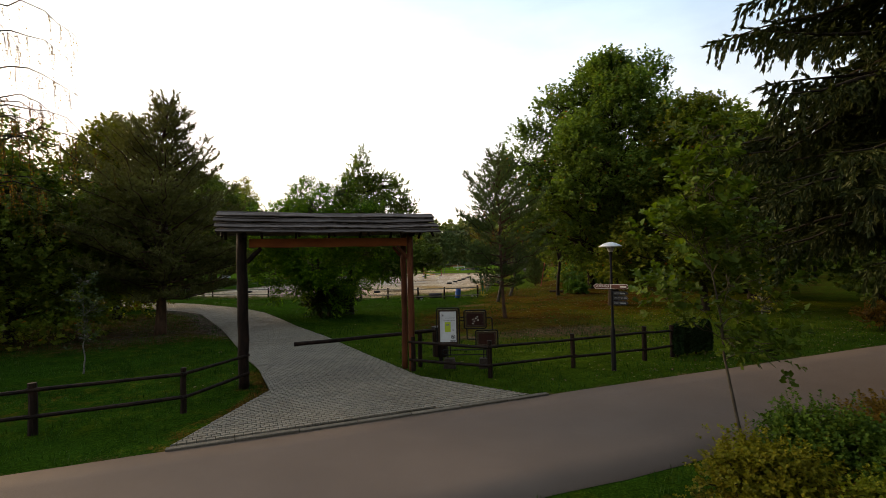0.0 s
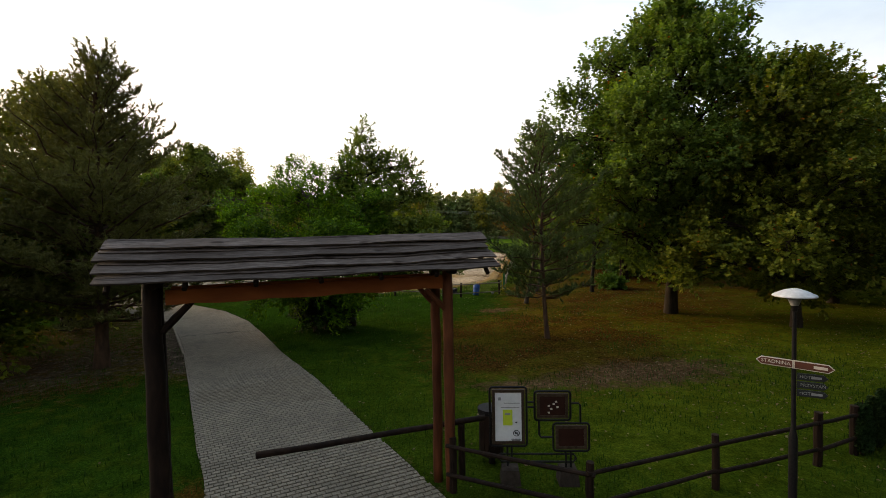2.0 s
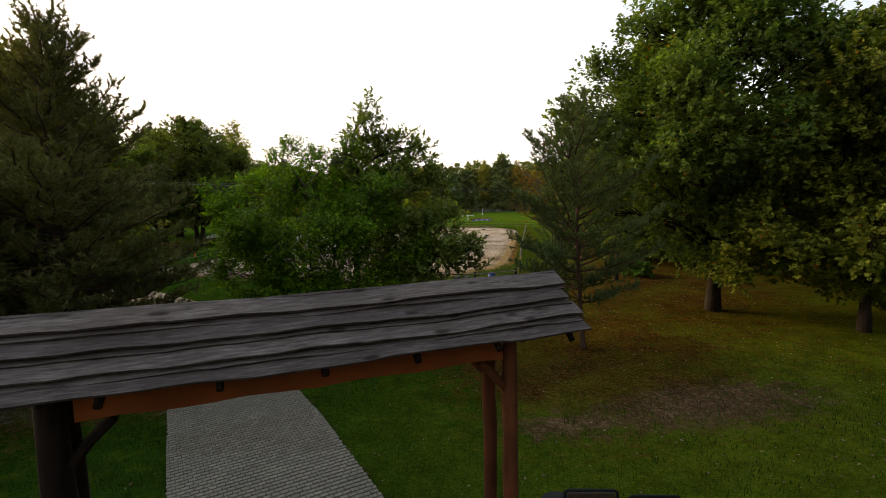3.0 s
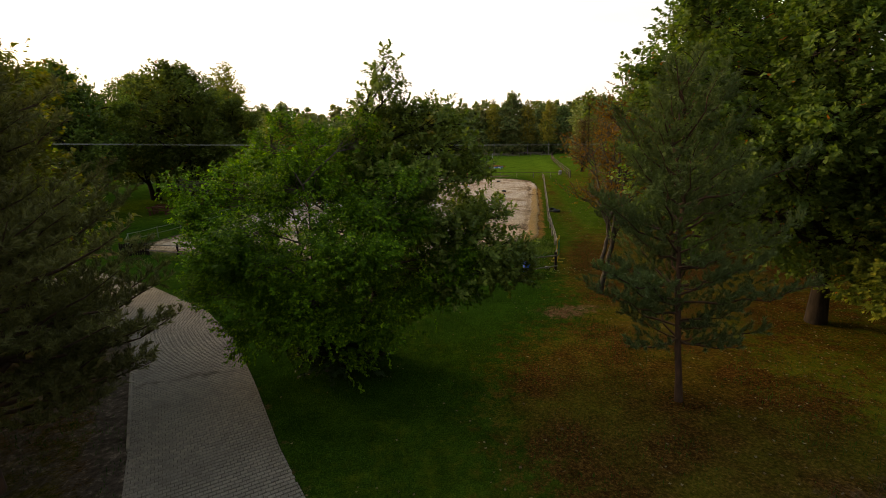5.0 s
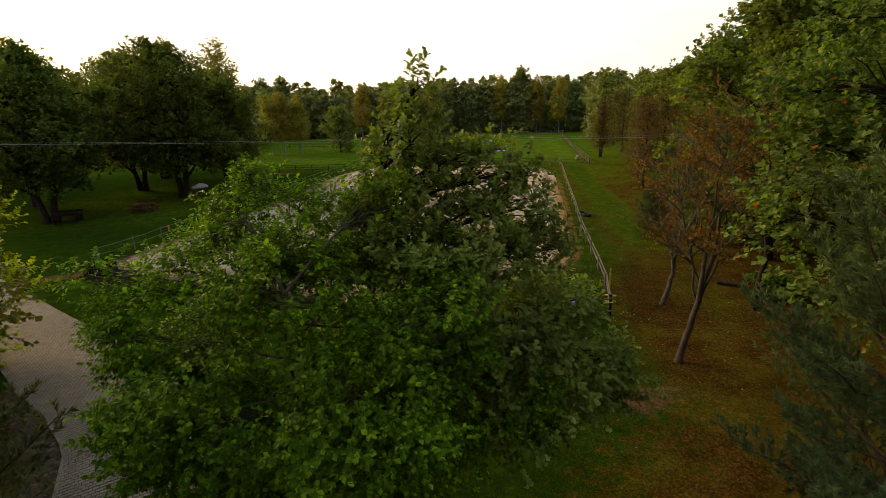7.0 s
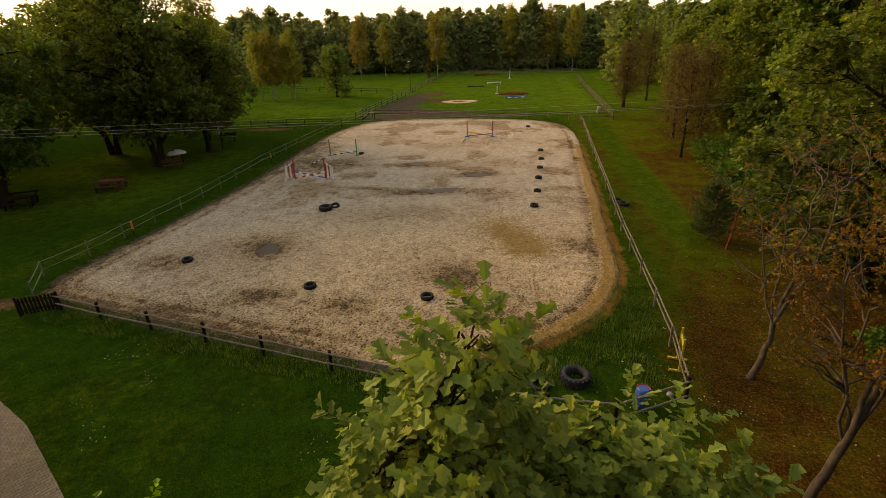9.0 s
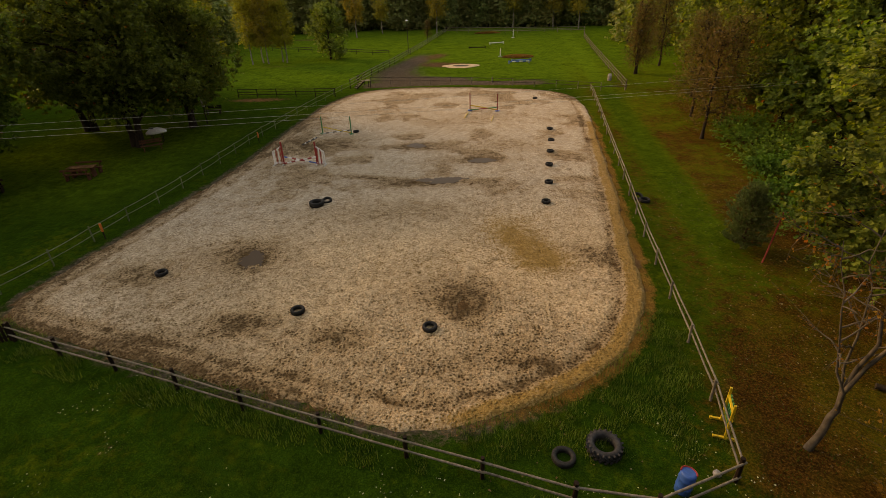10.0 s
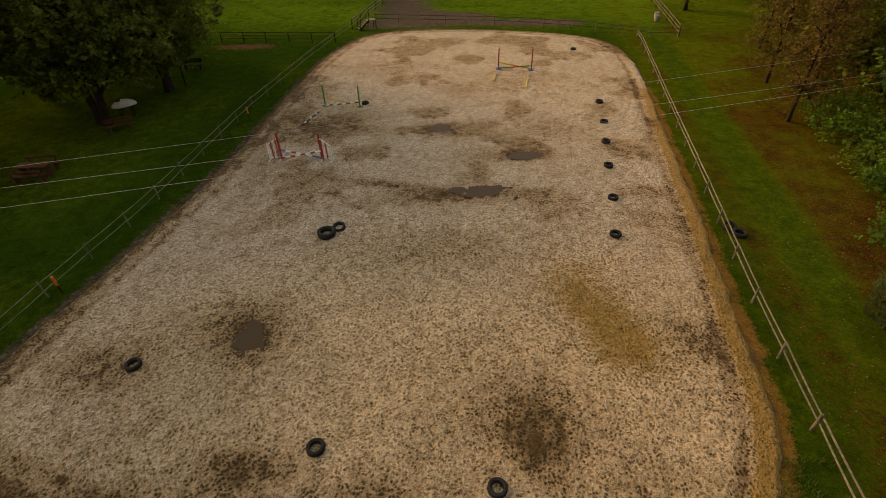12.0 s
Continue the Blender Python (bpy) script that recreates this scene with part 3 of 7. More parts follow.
for i in range(steps):
    for k in range(7):
        a = i * 8 + k
        rf.append((a, a + 8, a + 9, a + 1))
road = tagged(put("road", mesh_np("road", rv, rf, M_ASPHALT, True)), "narrow worn dark asphalt road with ragged grass edges", "road", kind="structure")

# ---- arena: churned sand ----
AX0, AX1, AY0, AY1, ASTEP = -25.4, 9.4, 40.2, 98.8, 0.115
ax = np.arange(AX0, AX1, ASTEP)
ay = np.arange(AY0, AY1, ASTEP)
SX, SY = np.meshgrid(ax, ay)
ins = inside(SX, SY, ARENA)
dist = edge_distance(SX, SY, ARENA)
sd = np.where(ins, dist, -dist) + 0.30 * (fbm(SX, SY, 2.2, 21) - 0.5) + 0.06 * (vnoise(SX, SY, 0.4, 23) - 0.5)


def stain(cx, cy, rx, ry, turn=0.0):
    c, s = math.cos(radians(turn)), math.sin(radians(turn))
    u, v = (SX - cx) * c + (SY - cy) * s, -(SX - cx) * s + (SY - cy) * c
    return np.exp(-((u / rx) ** 2 + (v / ry) ** 2))


damp = 0.5 * stain(-15.5, 51.6, 1.4, 1.7) + 0.25 * stain(-16.8, 52.4, 2.4, 1.5) + 0.40 * stain(-20.3, 50.1, 2.2, 1.2) + 1.0 * stain(-5.0, 47.6, 0.75, 1.0) + 0.36 * stain(-5.3, 48.2, 2.3, 1.7)
damp = damp + 0.55 * stain(-14.0, 46.3, 1.3, 0.9) + 0.5 * stain(-9.9, 45.5, 1.3, 0.7) + 0.3 * stain(-17, 45.3, 1.5, 0.6) + 0.6 * stain(-8, 61.8, 3.6, 0.8, 5) + 0.5 * stain(-11.5, 63.0, 3.0, 0.5, -12)
damp = damp + 0.42 * stain(1.3, 51.5, 0.9, 1.3, 35) + 0.5 * stain(-2.6, 44.0, 1.0, 0.4) + 0.6 * stain(-16.5, 72.0, 3.0, 1.6, 15) + 0.5 * stain(-9.2, 70.6, 1.4, 1.2) + 0.5 * stain(-4.2, 66.5, 2.6, 0.8)
damp = 1.55 * damp + 0.2 * stain(-17.5, 47.5, 3.0, 1.4, 10) + 0.2 * stain(-8.5, 44, 4.5, 1.0, -8) + 0.4 * stain(-3.5, 44.8, 3, 0.9, 25) + 0.30 * stain(-10, 57, 5, 1.5)
damp = damp + 0.4 * stain(-7.5, 78, 1.5, 1.5) + 0.35 * stain(-3, 80, 4, 2) + 0.35 * stain(-14, 84, 4, 2) + 0.4 * stain(-2, 70, 3, 2) + 0.45 * stain(-19.8, 68, 1.0, 7, 4)
damp = damp + 0.55 * smooth(0.50, 0.66, fbm(SX, SY, 3.2, 91)) * smooth(54, 62, SY)
rust = 0.95 * stain(-2.2, 53.4, 1.5, 2.8, 32) + 0.80 * stain(-1.3, 51.0, 1.4, 1.2) + 0.28 * stain(-12.4, 53.9, 0.6, 0.4) + 0.30 * stain(-7.0, 51.0, 3.5, 2.0) + 0.35 * stain(-1.0, 56.0, 2.5, 1.6) + 0.35 * stain(-11.3, 53.2, 0.6, 0.6) + 0.35 * stain(-14.0, 56.5, 0.6, 0.5)
rust = rust + 1.9 * smooth(0.95, 0.3, sd) * (0.45 + fbm(SX, SY, 1.2, 79)) * smooth(-9.0, 0.0, SX) * smooth(86, 66, SY)
rim = np.exp(-((sd - 0.95) / 0.26) ** 2) * (0.35 + 0.65 * fbm(SX, SY, 3.0, 31))
pock = fbm(SX, SY, 0.55, 41, 3)
pock2 = vnoise(SX, SY, 0.26, 43)
sz = 0.05 + 0.075 * (pock - 0.5) + 0.060 * (pock2 - 0.5) - 0.05 * np.clip(damp, 0, 1) * (vnoise(SX, SY, 0.33, 47) > 0.55) - 0.05 * rim
sz = sz - 0.16 * smooth(0.15, -0.2, sd)
for cx, cy, rx, ry in ((-15.5, 51.6, 0.72, 1.05), (-6.4, 62.3, 1.9, 0.9), (-3.5, 66.5, 1.4, 0.7), (-8.8, 70.8, 1.0, 0.8)):
    sz = sz - 0.07 * stain(cx, cy, rx, ry)
an, am = SX.shape
aid = np.arange(an * am).reshape(an, am)
aq = np.stack([aid[:-1, :-1], aid[:-1, 1:], aid[1:, 1:], aid[1:, :-1]], -1)
keep = (sd[:-1, :-1] > -0.2) & (sd[1:, 1:] > -0.2) & (sd[:-1, 1:] > -0.2) & (sd[1:, :-1] > -0.2)
aq = aq[keep]
used = np.unique(aq)
remap = np.zeros(an * am, np.int32)
remap[used] = np.arange(len(used))
mat, nt, bsdf = material("arena_sand")
co = nt.nodes.new("ShaderNodeTexCoord").outputs["Object"]
warp = blend(nt, 0.10, co, noise_vec(nt, 4.0, co))
vor = nt.nodes.new("ShaderNodeTexVoronoi")
vor.inputs["Scale"].default_value = 9.5
nt.links.new(warp, vor.inputs["Vector"])
# hoof prints: small pits, some deep, some trodden flat, their shade also coloured in
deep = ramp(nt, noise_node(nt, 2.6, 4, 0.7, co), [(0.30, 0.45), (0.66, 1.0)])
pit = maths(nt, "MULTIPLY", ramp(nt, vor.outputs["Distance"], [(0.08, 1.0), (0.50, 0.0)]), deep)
grain = blend(nt, 0.42, noise_node(nt, 26.0, 4, 0.75, co), noise_node(nt, 9.5, 4, 0.7, co))
drift = noise_node(nt, 0.35, 4, 0.6, co)
sand = ramp(nt, grain, [(0.38, (0.26, 0.165, 0.085)), (0.5, (0.60, 0.420, 0.250)), (0.60, (0.84, 0.635, 0.42))])
grey = ramp(nt, grain, [(0.40, (0.14, 0.10, 0.074)), (0.5, (0.45, 0.372, 0.290)), (0.59, (0.74, 0.645, 0.525))])
sand = blend(nt, maths(nt, "MULTIPLY", attr(nt, "grey"), 0.85), sand, grey)
sand = blend(nt, ramp(nt, drift, [(0.38, 0.0), (0.68, 0.45)]), sand, ramp(nt, grain, [(0.40, (0.14, 0.096, 0.060)), (0.59, (0.62, 0.465, 0.31))]))
sand = blend(nt, ramp(nt, attr(nt, "damp"), [(0.0, 0.0), (0.6, 0.75)]), sand, ramp(nt, grain, [(0.40, (0.10, 0.056, 0.022)), (0.59, (0.42, 0.27, 0.135))]))
# shade inside the pits, painted as brown over the sand
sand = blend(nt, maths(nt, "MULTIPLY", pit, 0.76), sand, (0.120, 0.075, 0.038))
wet = ramp(nt, grain, [(0.34, (0.036, 0.019, 0.007)), (0.5, (0.084, 0.047, 0.017)), (0.66, (0.160, 0.096, 0.038))])
ochre = ramp(nt, grain, [(0.34, (0.115, 0.060, 0.012)), (0.5, (0.27, 0.150, 0.034)), (0.66, (0.47, 0.29, 0.085))])
jag = maths(nt, "MULTIPLY", maths(nt, "SUBTRACT", noise_node(nt, 1.6, 4, 0.65, co), 0.5), 1.1)
tread = maths(nt, "ADD", maths(nt, "MULTIPLY", maths(nt, "SUBTRACT", pit, 0.40), 0.85), jag)
col = blend(nt, ramp(nt, maths(nt, "ADD", attr(nt, "rust"), tread), [(0.02, 0.0), (0.62, 0.9)]), sand, ochre)
col = blend(nt, ramp(nt, maths(nt, "ADD", attr(nt, "damp"), tread), [(0.34, 0.0), (0.78, 0.96)]), col, wet)
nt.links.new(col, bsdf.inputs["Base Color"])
bsdf.inputs["Roughness"].default_value = 0.92
bsdf.inputs["Specular IOR Level"].default_value = 0.15
bump(nt, bsdf, maths(nt, "SUBTRACT", maths(nt, "MULTIPLY", grain, 0.9), pit), 1.0, 0.12)
M_SAND = mat
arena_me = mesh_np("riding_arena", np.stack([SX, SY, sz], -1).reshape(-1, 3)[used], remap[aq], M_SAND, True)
# low spots of the relief: their shade is added to the damp mask
pit_shade = np.clip((0.44 - pock2) * 1.4, 0, 0.3)
set_mask(arena_me, "damp", np.clip(damp + 0.9 * smooth(0.8, 0.3, sd) * np.maximum(smooth(-6, -14, SX), smooth(82, 90, SY)) + 0.8 * rim + pit_shade + 0.13 * smooth(47.5, 43.5, SY) + 0.10 * smooth(62, 48, SY) * fbm(SX, SY, 3.0, 71), 0, 1).ravel()[used])
set_mask(arena_me, "grey", (smooth(50, 64, SY) + 0.6 * smooth(-10, -20, SX)).clip(0, 1).ravel()[used])
set_mask(arena_me, "rust", np.clip(rust, 0, 1).ravel()[used])
arena = tagged(put("riding_arena", arena_me), "pale sand riding arena churned by hooves, with damp patches", "arena", kind="structure")

# ---- puddles ----
mat, nt, bsdf = material("muddy_water")
bsdf.inputs["Base Color"].default_value = (0.058, 0.036, 0.021, 1)
bsdf.inputs["Roughness"].default_value = 0.45
bsdf.inputs["Specular IOR Level"].default_value = 0.09
bump(nt, bsdf, noise_node(nt, 3, 3), 0.05, 0.01)
M_PUDDLE = mat
for cx, cy, rx, ry in ((-15.5, 51.6, 0.72, 1.05), (-6.4, 62.3, 1.8, 0.8), (-3.5, 66.5, 1.3, 0.55), (-8.8, 70.8, 0.9, 0.7)):
    bm = bmesh.new()
    vs = [bm.verts.new((rx * math.cos(a) * (1 + 0.22 * math.sin(3 * a + cx)), ry * math.sin(a) * (1 + 0.18 * math.cos(2 * a + cy)), 0)) for a in np.linspace(0, 2 * math.pi, 90, endpoint=False)]
    for v in vs:
        v.co *= rnd(0.74, 1.04)
    bm.faces.new(vs)
    ob = part("puddle", bm, M_PUDDLE, None)
    ob.location = (cx, cy, 0.016)
    tagged(ob, "shallow muddy puddle on the sand", "puddle", "puddles on the arena")

# ---- trees ----
def unit(v):
    return v / (np.linalg.norm(v, axis=-1, keepdims=True) + 1e-9)


LOBED = [(0.0, 0.05), (0.34, 0.30), (0.50, 0.17), (0.74, 0.40), (1.0, 0.0)]
KITE = [(0.0, 0.0), (0.58, 0.5), (1.0, 0.0)]


def leaf_blades(name, at, along, normal, size, mat, slim=0.5, shape=KITE):
    """Leaves of one outline, each from its stalk along a way, bent a little along the middle."""
    n = len(at)
    along = unit(along)
    side = unit(np.cross(normal, along))
    up = np.cross(along, side)
    sz = (size * rng.uniform(0.65, 1.3, n))[:, None]
    right = [(u, v) for u, v in shape]
    left = [(u, -v) for u, v in shape[-2:0:-1]]
    if shape[0][1]:
        left.append((shape[0][0], -shape[0][1]))
    ring = right + left
    corners = [at + along * sz * u + side * sz * slim * 2 * v + up * sz * (0.22 * abs(v) - 0.12 * u * u) for u, v in ring]
    k = len(ring)
    return mesh_np(name, np.stack(corners, 1).reshape(-1, 3), np.arange(k * n).reshape(n, k), mat)


def leaf_mesh(name, at, out, size, mat, slim=0.5, lift=0.6, droop=0.0):
    """Leaves scattered at the places given, facing up and outwards."""
    n = len(at)
    normal = unit(0.55 * out + np.array([0, 0, lift]) + rng.normal(0, 0.55, (n, 3)))
    along = unit(np.cross(normal, rng.normal(0, 1, (n, 3))) + np.array([0, 0, -droop]))
    return leaf_blades(name, at - along * size * 0.5, along, normal, size, mat, slim)


def sprays(bases, ways, per, length, droop):
    """Leaves set round short shoots: their stalks, ways and faces."""
    n = len(bases)
    u = np.tile(np.linspace(0.08, 1.0, per), n)[:, None] * np.repeat(rng.uniform(0.6, 1.3, n), per)[:, None]
    b, w = np.repeat(bases, per, 0), np.repeat(ways, per, 0)
    a = unit(np.cross(w, rng.normal(0, 1, (n * per, 3))))
    along = unit(w * (0.35 + 0.75 * u) + a * 0.9 + np.array([0, 0, -droop]))
    normal = unit(w * 0.6 + np.array([0, 0, 0.8]) + rng.normal(0, 0.3, (n * per, 3)))
    at = b + w * length * u + np.array([0, 0, -0.25]) * droop * length * u * u
    return at, along, normal


class Wood:
    """Gathers tapering limbs into one mesh."""

    def __init__(self):
        self.v, self.f, self.n = [], [], 0

    def limb(self, pts, radii, sides=7):
        pts = np.asarray(pts, float)
        radii = np.asarray(radii, float)
        d = unit(np.gradient(pts, axis=0))
        ref = np.array([1.0, 0.1, 0.0]) if abs(d[0, 2]) > 0.7 else np.array([0.0, 0.0, 1.0])
        a = unit(np.cross(d, ref))
        b = np.cross(d, a)
        ang = np.linspace(0, 2 * np.pi, sides, endpoint=False)
        ring = pts[:, None] + (a[:, None] * np.cos(ang)[None, :, None] + b[:, None] * np.sin(ang)[None, :, None]) * radii[:, None, None]
        k = len(pts)
        ids = self.n + np.arange(k * sides).reshape(k, sides)
        nxt = np.roll(ids, -1, 1)
        self.f.append(np.stack([ids[:-1], nxt[:-1], nxt[1:], ids[1:]], -1).reshape(-1, 4))
        self.v.append(ring.reshape(-1, 3))
        self.n += k * sides

    def mesh(self, name, mat):
        return mesh_np(name, np.concatenate(self.v), np.concatenate(self.f), mat, True)


def curve(p, q, sag, steps=6, wander=0.05):
    """A bent way from p to q; sag lifts its middle."""
    p, q = np.asarray(p, float), np.asarray(q, float)
    u = np.linspace(0, 1, steps)[:, None]
    pts = p + (q - p) * u
    pts[:, 2] += sag * (4 * u[:, 0] * (1 - u[:, 0]))
    pts[1:-1] += rng.normal(0, wander, (steps - 2, 3)) * np.linalg.norm(q - p) * 0.3
    return pts


def broadleaf(name, label, at, lobes, trunk_r, mat, bark, leaves=20000, size=0.13, clumps=12, clump_r=0.42, fork=0.35, slim=0.55,
              lean=(0, 0), category="tree", group="", turn=0.0, stems=1, droop=0.2, scale=1.0, twigs=True, flat=0.75, per=9, shoot=3.2, shape=KITE, rise=0.75):
    """A broadleaved tree. lobes: (x, y, z, radius) from its foot; every lobe hangs on a limb and holds clumps of leafy shoots."""
    lobes = np.asarray(lobes, float)
    top = lobes[:, 2].max()
    wood = Wood()
    heads = []
    apart = min(0.35, 0.06 * top)
    for s in range(stems):
        off = np.array([0, 0, 0.0]) if stems == 1 else np.array([math.cos(s * 2.4) * apart, math.sin(s * 2.4) * apart, 0])
        head = np.array([lean[0] + off[0] * 4, lean[1] + off[1] * 4, top * (0.86 if stems == 1 else rnd(0.7, 0.85))])
        pts = curve(off + np.array([0, 0, -0.15]), head, 0, 9, 0.025)
        rad = np.interp(np.linspace(0, 1, 9), [0, 0.06, 0.4, 1], [1.35, 1.0, 0.72, 0.16]) * trunk_r / (1 if stems == 1 else 1.4)
        wood.limb(pts, rad, 9)
        heads.append(pts)
    bases, ways = [], []
    weight = lobes[:, 3] ** 2
    core = np.array([lean[0] * 0.6, lean[1] * 0.6, lobes[:, 2].mean() - 0.5])
    for j, (lx, ly, lz, lr) in enumerate(lobes):
        c = np.array([lx, ly, lz])
        stem = heads[j % len(heads)]
        want = max(stem[1, 2] + 0.15, min(lz - lr * 0.8 - 0.25 * math.hypot(lx, ly), stem[-1, 2]))
        if fork:
            want = max(want, fork * top)
        start = np.array([np.interp(want, stem[:, 2], stem[:, k]) for k in range(3)])
        r0 = trunk_r * 0.42 * (0.55 + 0.45 * lr / lobes[:, 3].max())
        pts = curve(start, c, 0.08 * np.linalg.norm(c - start), 6, 0.09)
        wood.limb(pts, np.linspace(r0, r0 * 0.28, 6), 6)
        d = unit(rng.normal(0, 1, (clumps, 3)) + 0.45 * unit(c - core) + np.array([0, 0, 0.2]))
        rr = lr * rng.uniform(0.55, 1.05, clumps)[:, None]
        ends = c + d * rr * np.array([1, 1, flat])
        m = max(1.0, leaves * weight[j] / weight.sum() / per / clumps)
        for e, dd in zip(ends, d):
            if twigs:
                wood.limb(curve(pts[rng.integers(3, 6)], e, 0.0, 4, 0.1), np.linspace(r0 * 0.28, 0.008, 4), 4)
            k = max(1, int(m * rnd(0.6, 1.4)))
            w = clump_r * rnd(0.7, 1.3) * (lr / lobes[:, 3].mean()) ** 0.6
            q = rng.normal(0, 1, (k, 3)) * np.array([w, w, w * 0.8]) * 0.75
            bases.append(e + q)
            ways.append(unit(0.75 * dd + 0.55 * q / (w + 0.01) + np.array([0, 0, rise]) + rng.normal(0, 0.25, (k, 3))))
    b, w = np.concatenate(bases), np.concatenate(ways)
    b[:, 2] = np.maximum(b[:, 2], 0.15)
    p, along, normal = sprays(b, w, per, size * shoot, droop)
    p[:, 2] = np.maximum(p[:, 2], 0.1)
    tree = thing(name, label, category, at, turn, group)
    tree.scale = (scale,) * 3
    put("trunk", wood.mesh("trunk", bark), tree)
    put("crown", leaf_blades("crown", p, along, normal, size, mat, slim, shape), tree)
    return tree


def round_crown(h, z0, r, n, lr, taper=0.75, squash=1.0, seed=1):
    """Lobe places filling a crown from z0 to h with greatest radius r."""
    g = np.random.default_rng(seed)
    out = []
    for i in range(n):
        u = (i + 0.5) / n
        z = z0 + (h - z0) * u
        prof = math.sin(math.pi * min(0.98, 0.12 + 0.86 * u ** taper)) ** 0.7
        a = i * 2.4 + g.uniform(-0.4, 0.4)
        rad = max(0.0, r * prof - lr * 0.6) * (g.uniform(0.25, 1.08) if i < n - 1 else 0.1)
        out.append((rad * math.cos(a), rad * math.sin(a) * squash, min(z, h - lr * 0.55), lr * g.uniform(0.75, 1.2) * (1 - 0.35 * max(0, u - 0.7) / 0.3)))
    return out


def needle_mesh(name, at, way, length, mat, count=12, spread=0.42, width=0.012):
    n = len(at)
    d = unit(np.repeat(way, count, 0) + rng.normal(0, spread, (n * count, 3)) * 0.75)
    p = np.repeat(at, count, 0) - np.repeat(way, count, 0) * rng.uniform(0, length * 0.9, (n * count, 1))
    side = unit(np.cross(d, rng.normal(0, 1, (n * count, 3)))) * width
    tip = p + d * length * rng.uniform(0.7, 1.25, (n * count, 1))
    v = np.stack([p - side, p + side, tip], 1).reshape(-1, 3)
    return mesh_np(name, v, np.arange(3 * n * count).reshape(-1, 3), mat)


def conifer(name, label, at, height, z0, reach, mat, bark, trunk_r, whorl=0.5, per=6, rise=0.35, needle=0.13, count=12, twig_gap=0.2,
            droop=0.0, shape=0.8, lean=(0, 0), turn=0.0, width=0.012, ragged_tip=True, dense=1.0, group="", brush=0.0, lump=0.15):
    """Pine or spruce: whorls of boughs, each with side twigs that end in tufts of needles."""
    wood = Wood()
    top = np.array([lean[0], lean[1], height])
    stem = curve((0, 0, -0.1), top, 0, 12, 0.012)
    wood.limb(stem, np.interp(np.linspace(0, 1, 12), [0, 0.05, 1], [trunk_r * 1.25, trunk_r, 0.02]), 9)
    tufts, ways = [], []
    z = z0
    while z < height - 0.15:
        u = (z - z0) / (height - z0)
        for k in range(per):
            if rnd(0, 1) > dense:
                continue
            a = rnd(0, 2 * math.pi)
            long = reach * (1 - u) ** shape * (0.84 + lump * (1 - u) * math.sin(2 * a + 1.9 * z + reach) + rnd(-0.15, 0.13)) + 0.25
            if u < 0.12:
                long *= 0.6 + 3 * u
            zb = min(height - 0.1, max(z0 * 0.8, z + rnd(-1.3, 1.3) * whorl))
            s = np.array([np.interp(zb, stem[:, 2], stem[:, i]) for i in range(3)])
            e = s + np.array([math.cos(a) * long, math.sin(a) * long, long * (rise + 0.5 * u) * rnd(0.1, 1.7) - droop * long * (1 - u)])
            pts = curve(s, e, -0.06 * long + 0.10 * droop * long, 6, 0.05)
            r0 = min(trunk_r * 0.4, 0.012 + 0.016 * long)
            wood.limb(pts, np.linspace(r0, 0.006, 6), 5)
            m = max(2, int(long / twig_gap))
            us = np.linspace(0.22 if long > 1 else 0.1, 1.0, m)
            ax = unit((e - s)[None])[0]
            lat = unit(np.cross(ax, [0, 0, 1])[None])[0]
            for i, w in enumerate(us):
                b = np.array([np.interp(w, np.linspace(0, 1, 6), pts[:, j]) for j in range(3)])
                tl = (0.20 + 0.34 * long * (1 - w) * 0.55) * rnd(0.6, 1.2)
                for sgn in (-1, 1, 0) if brush or droop else (-1, 1):
                    up = rnd(0.25, 1.1) * brush if brush else rnd(0.0, 0.55) - droop * rnd(0.6, 3.6)
                    way = unit((ax * (0.75 - 0.35 * (brush > 0)) + lat * sgn * rnd(0.5, 1.1) + np.array([0, 0, up]))[None])[0]
                    if droop and sgn == 0:
                        way = unit((ax * 0.3 + lat * rnd(-0.4, 0.4) + np.array([0, 0, -1.0]))[None])[0]
                        tl = rnd(0.25, 0.7)
                    steps = max(1, int(tl / 0.14))
                    for q in range(steps):
                        tufts.append(b + way * tl * (q + 1) / steps)
                        ways.append(way)
                if i == m - 1:
                    tufts.append(b)
                    ways.append(unit((ax + np.array([0, 0, 0.6 - droop]))[None])[0])
        z += whorl * rnd(0.75, 1.25)
    if ragged_tip:
        for q in range(6):
            tufts.append(stem[-1] - np.array([0, 0, 0.12 * q]))
            ways.append(np.array([0, 0, 1.0]))
    tree = thing(name, label, "tree", at, turn, group)
    put("trunk", wood.mesh("trunk", bark), tree)
    put("crown", needle_mesh("crown", np.array(tufts), np.array(ways), needle, mat, count, width=width), tree)
    return tree


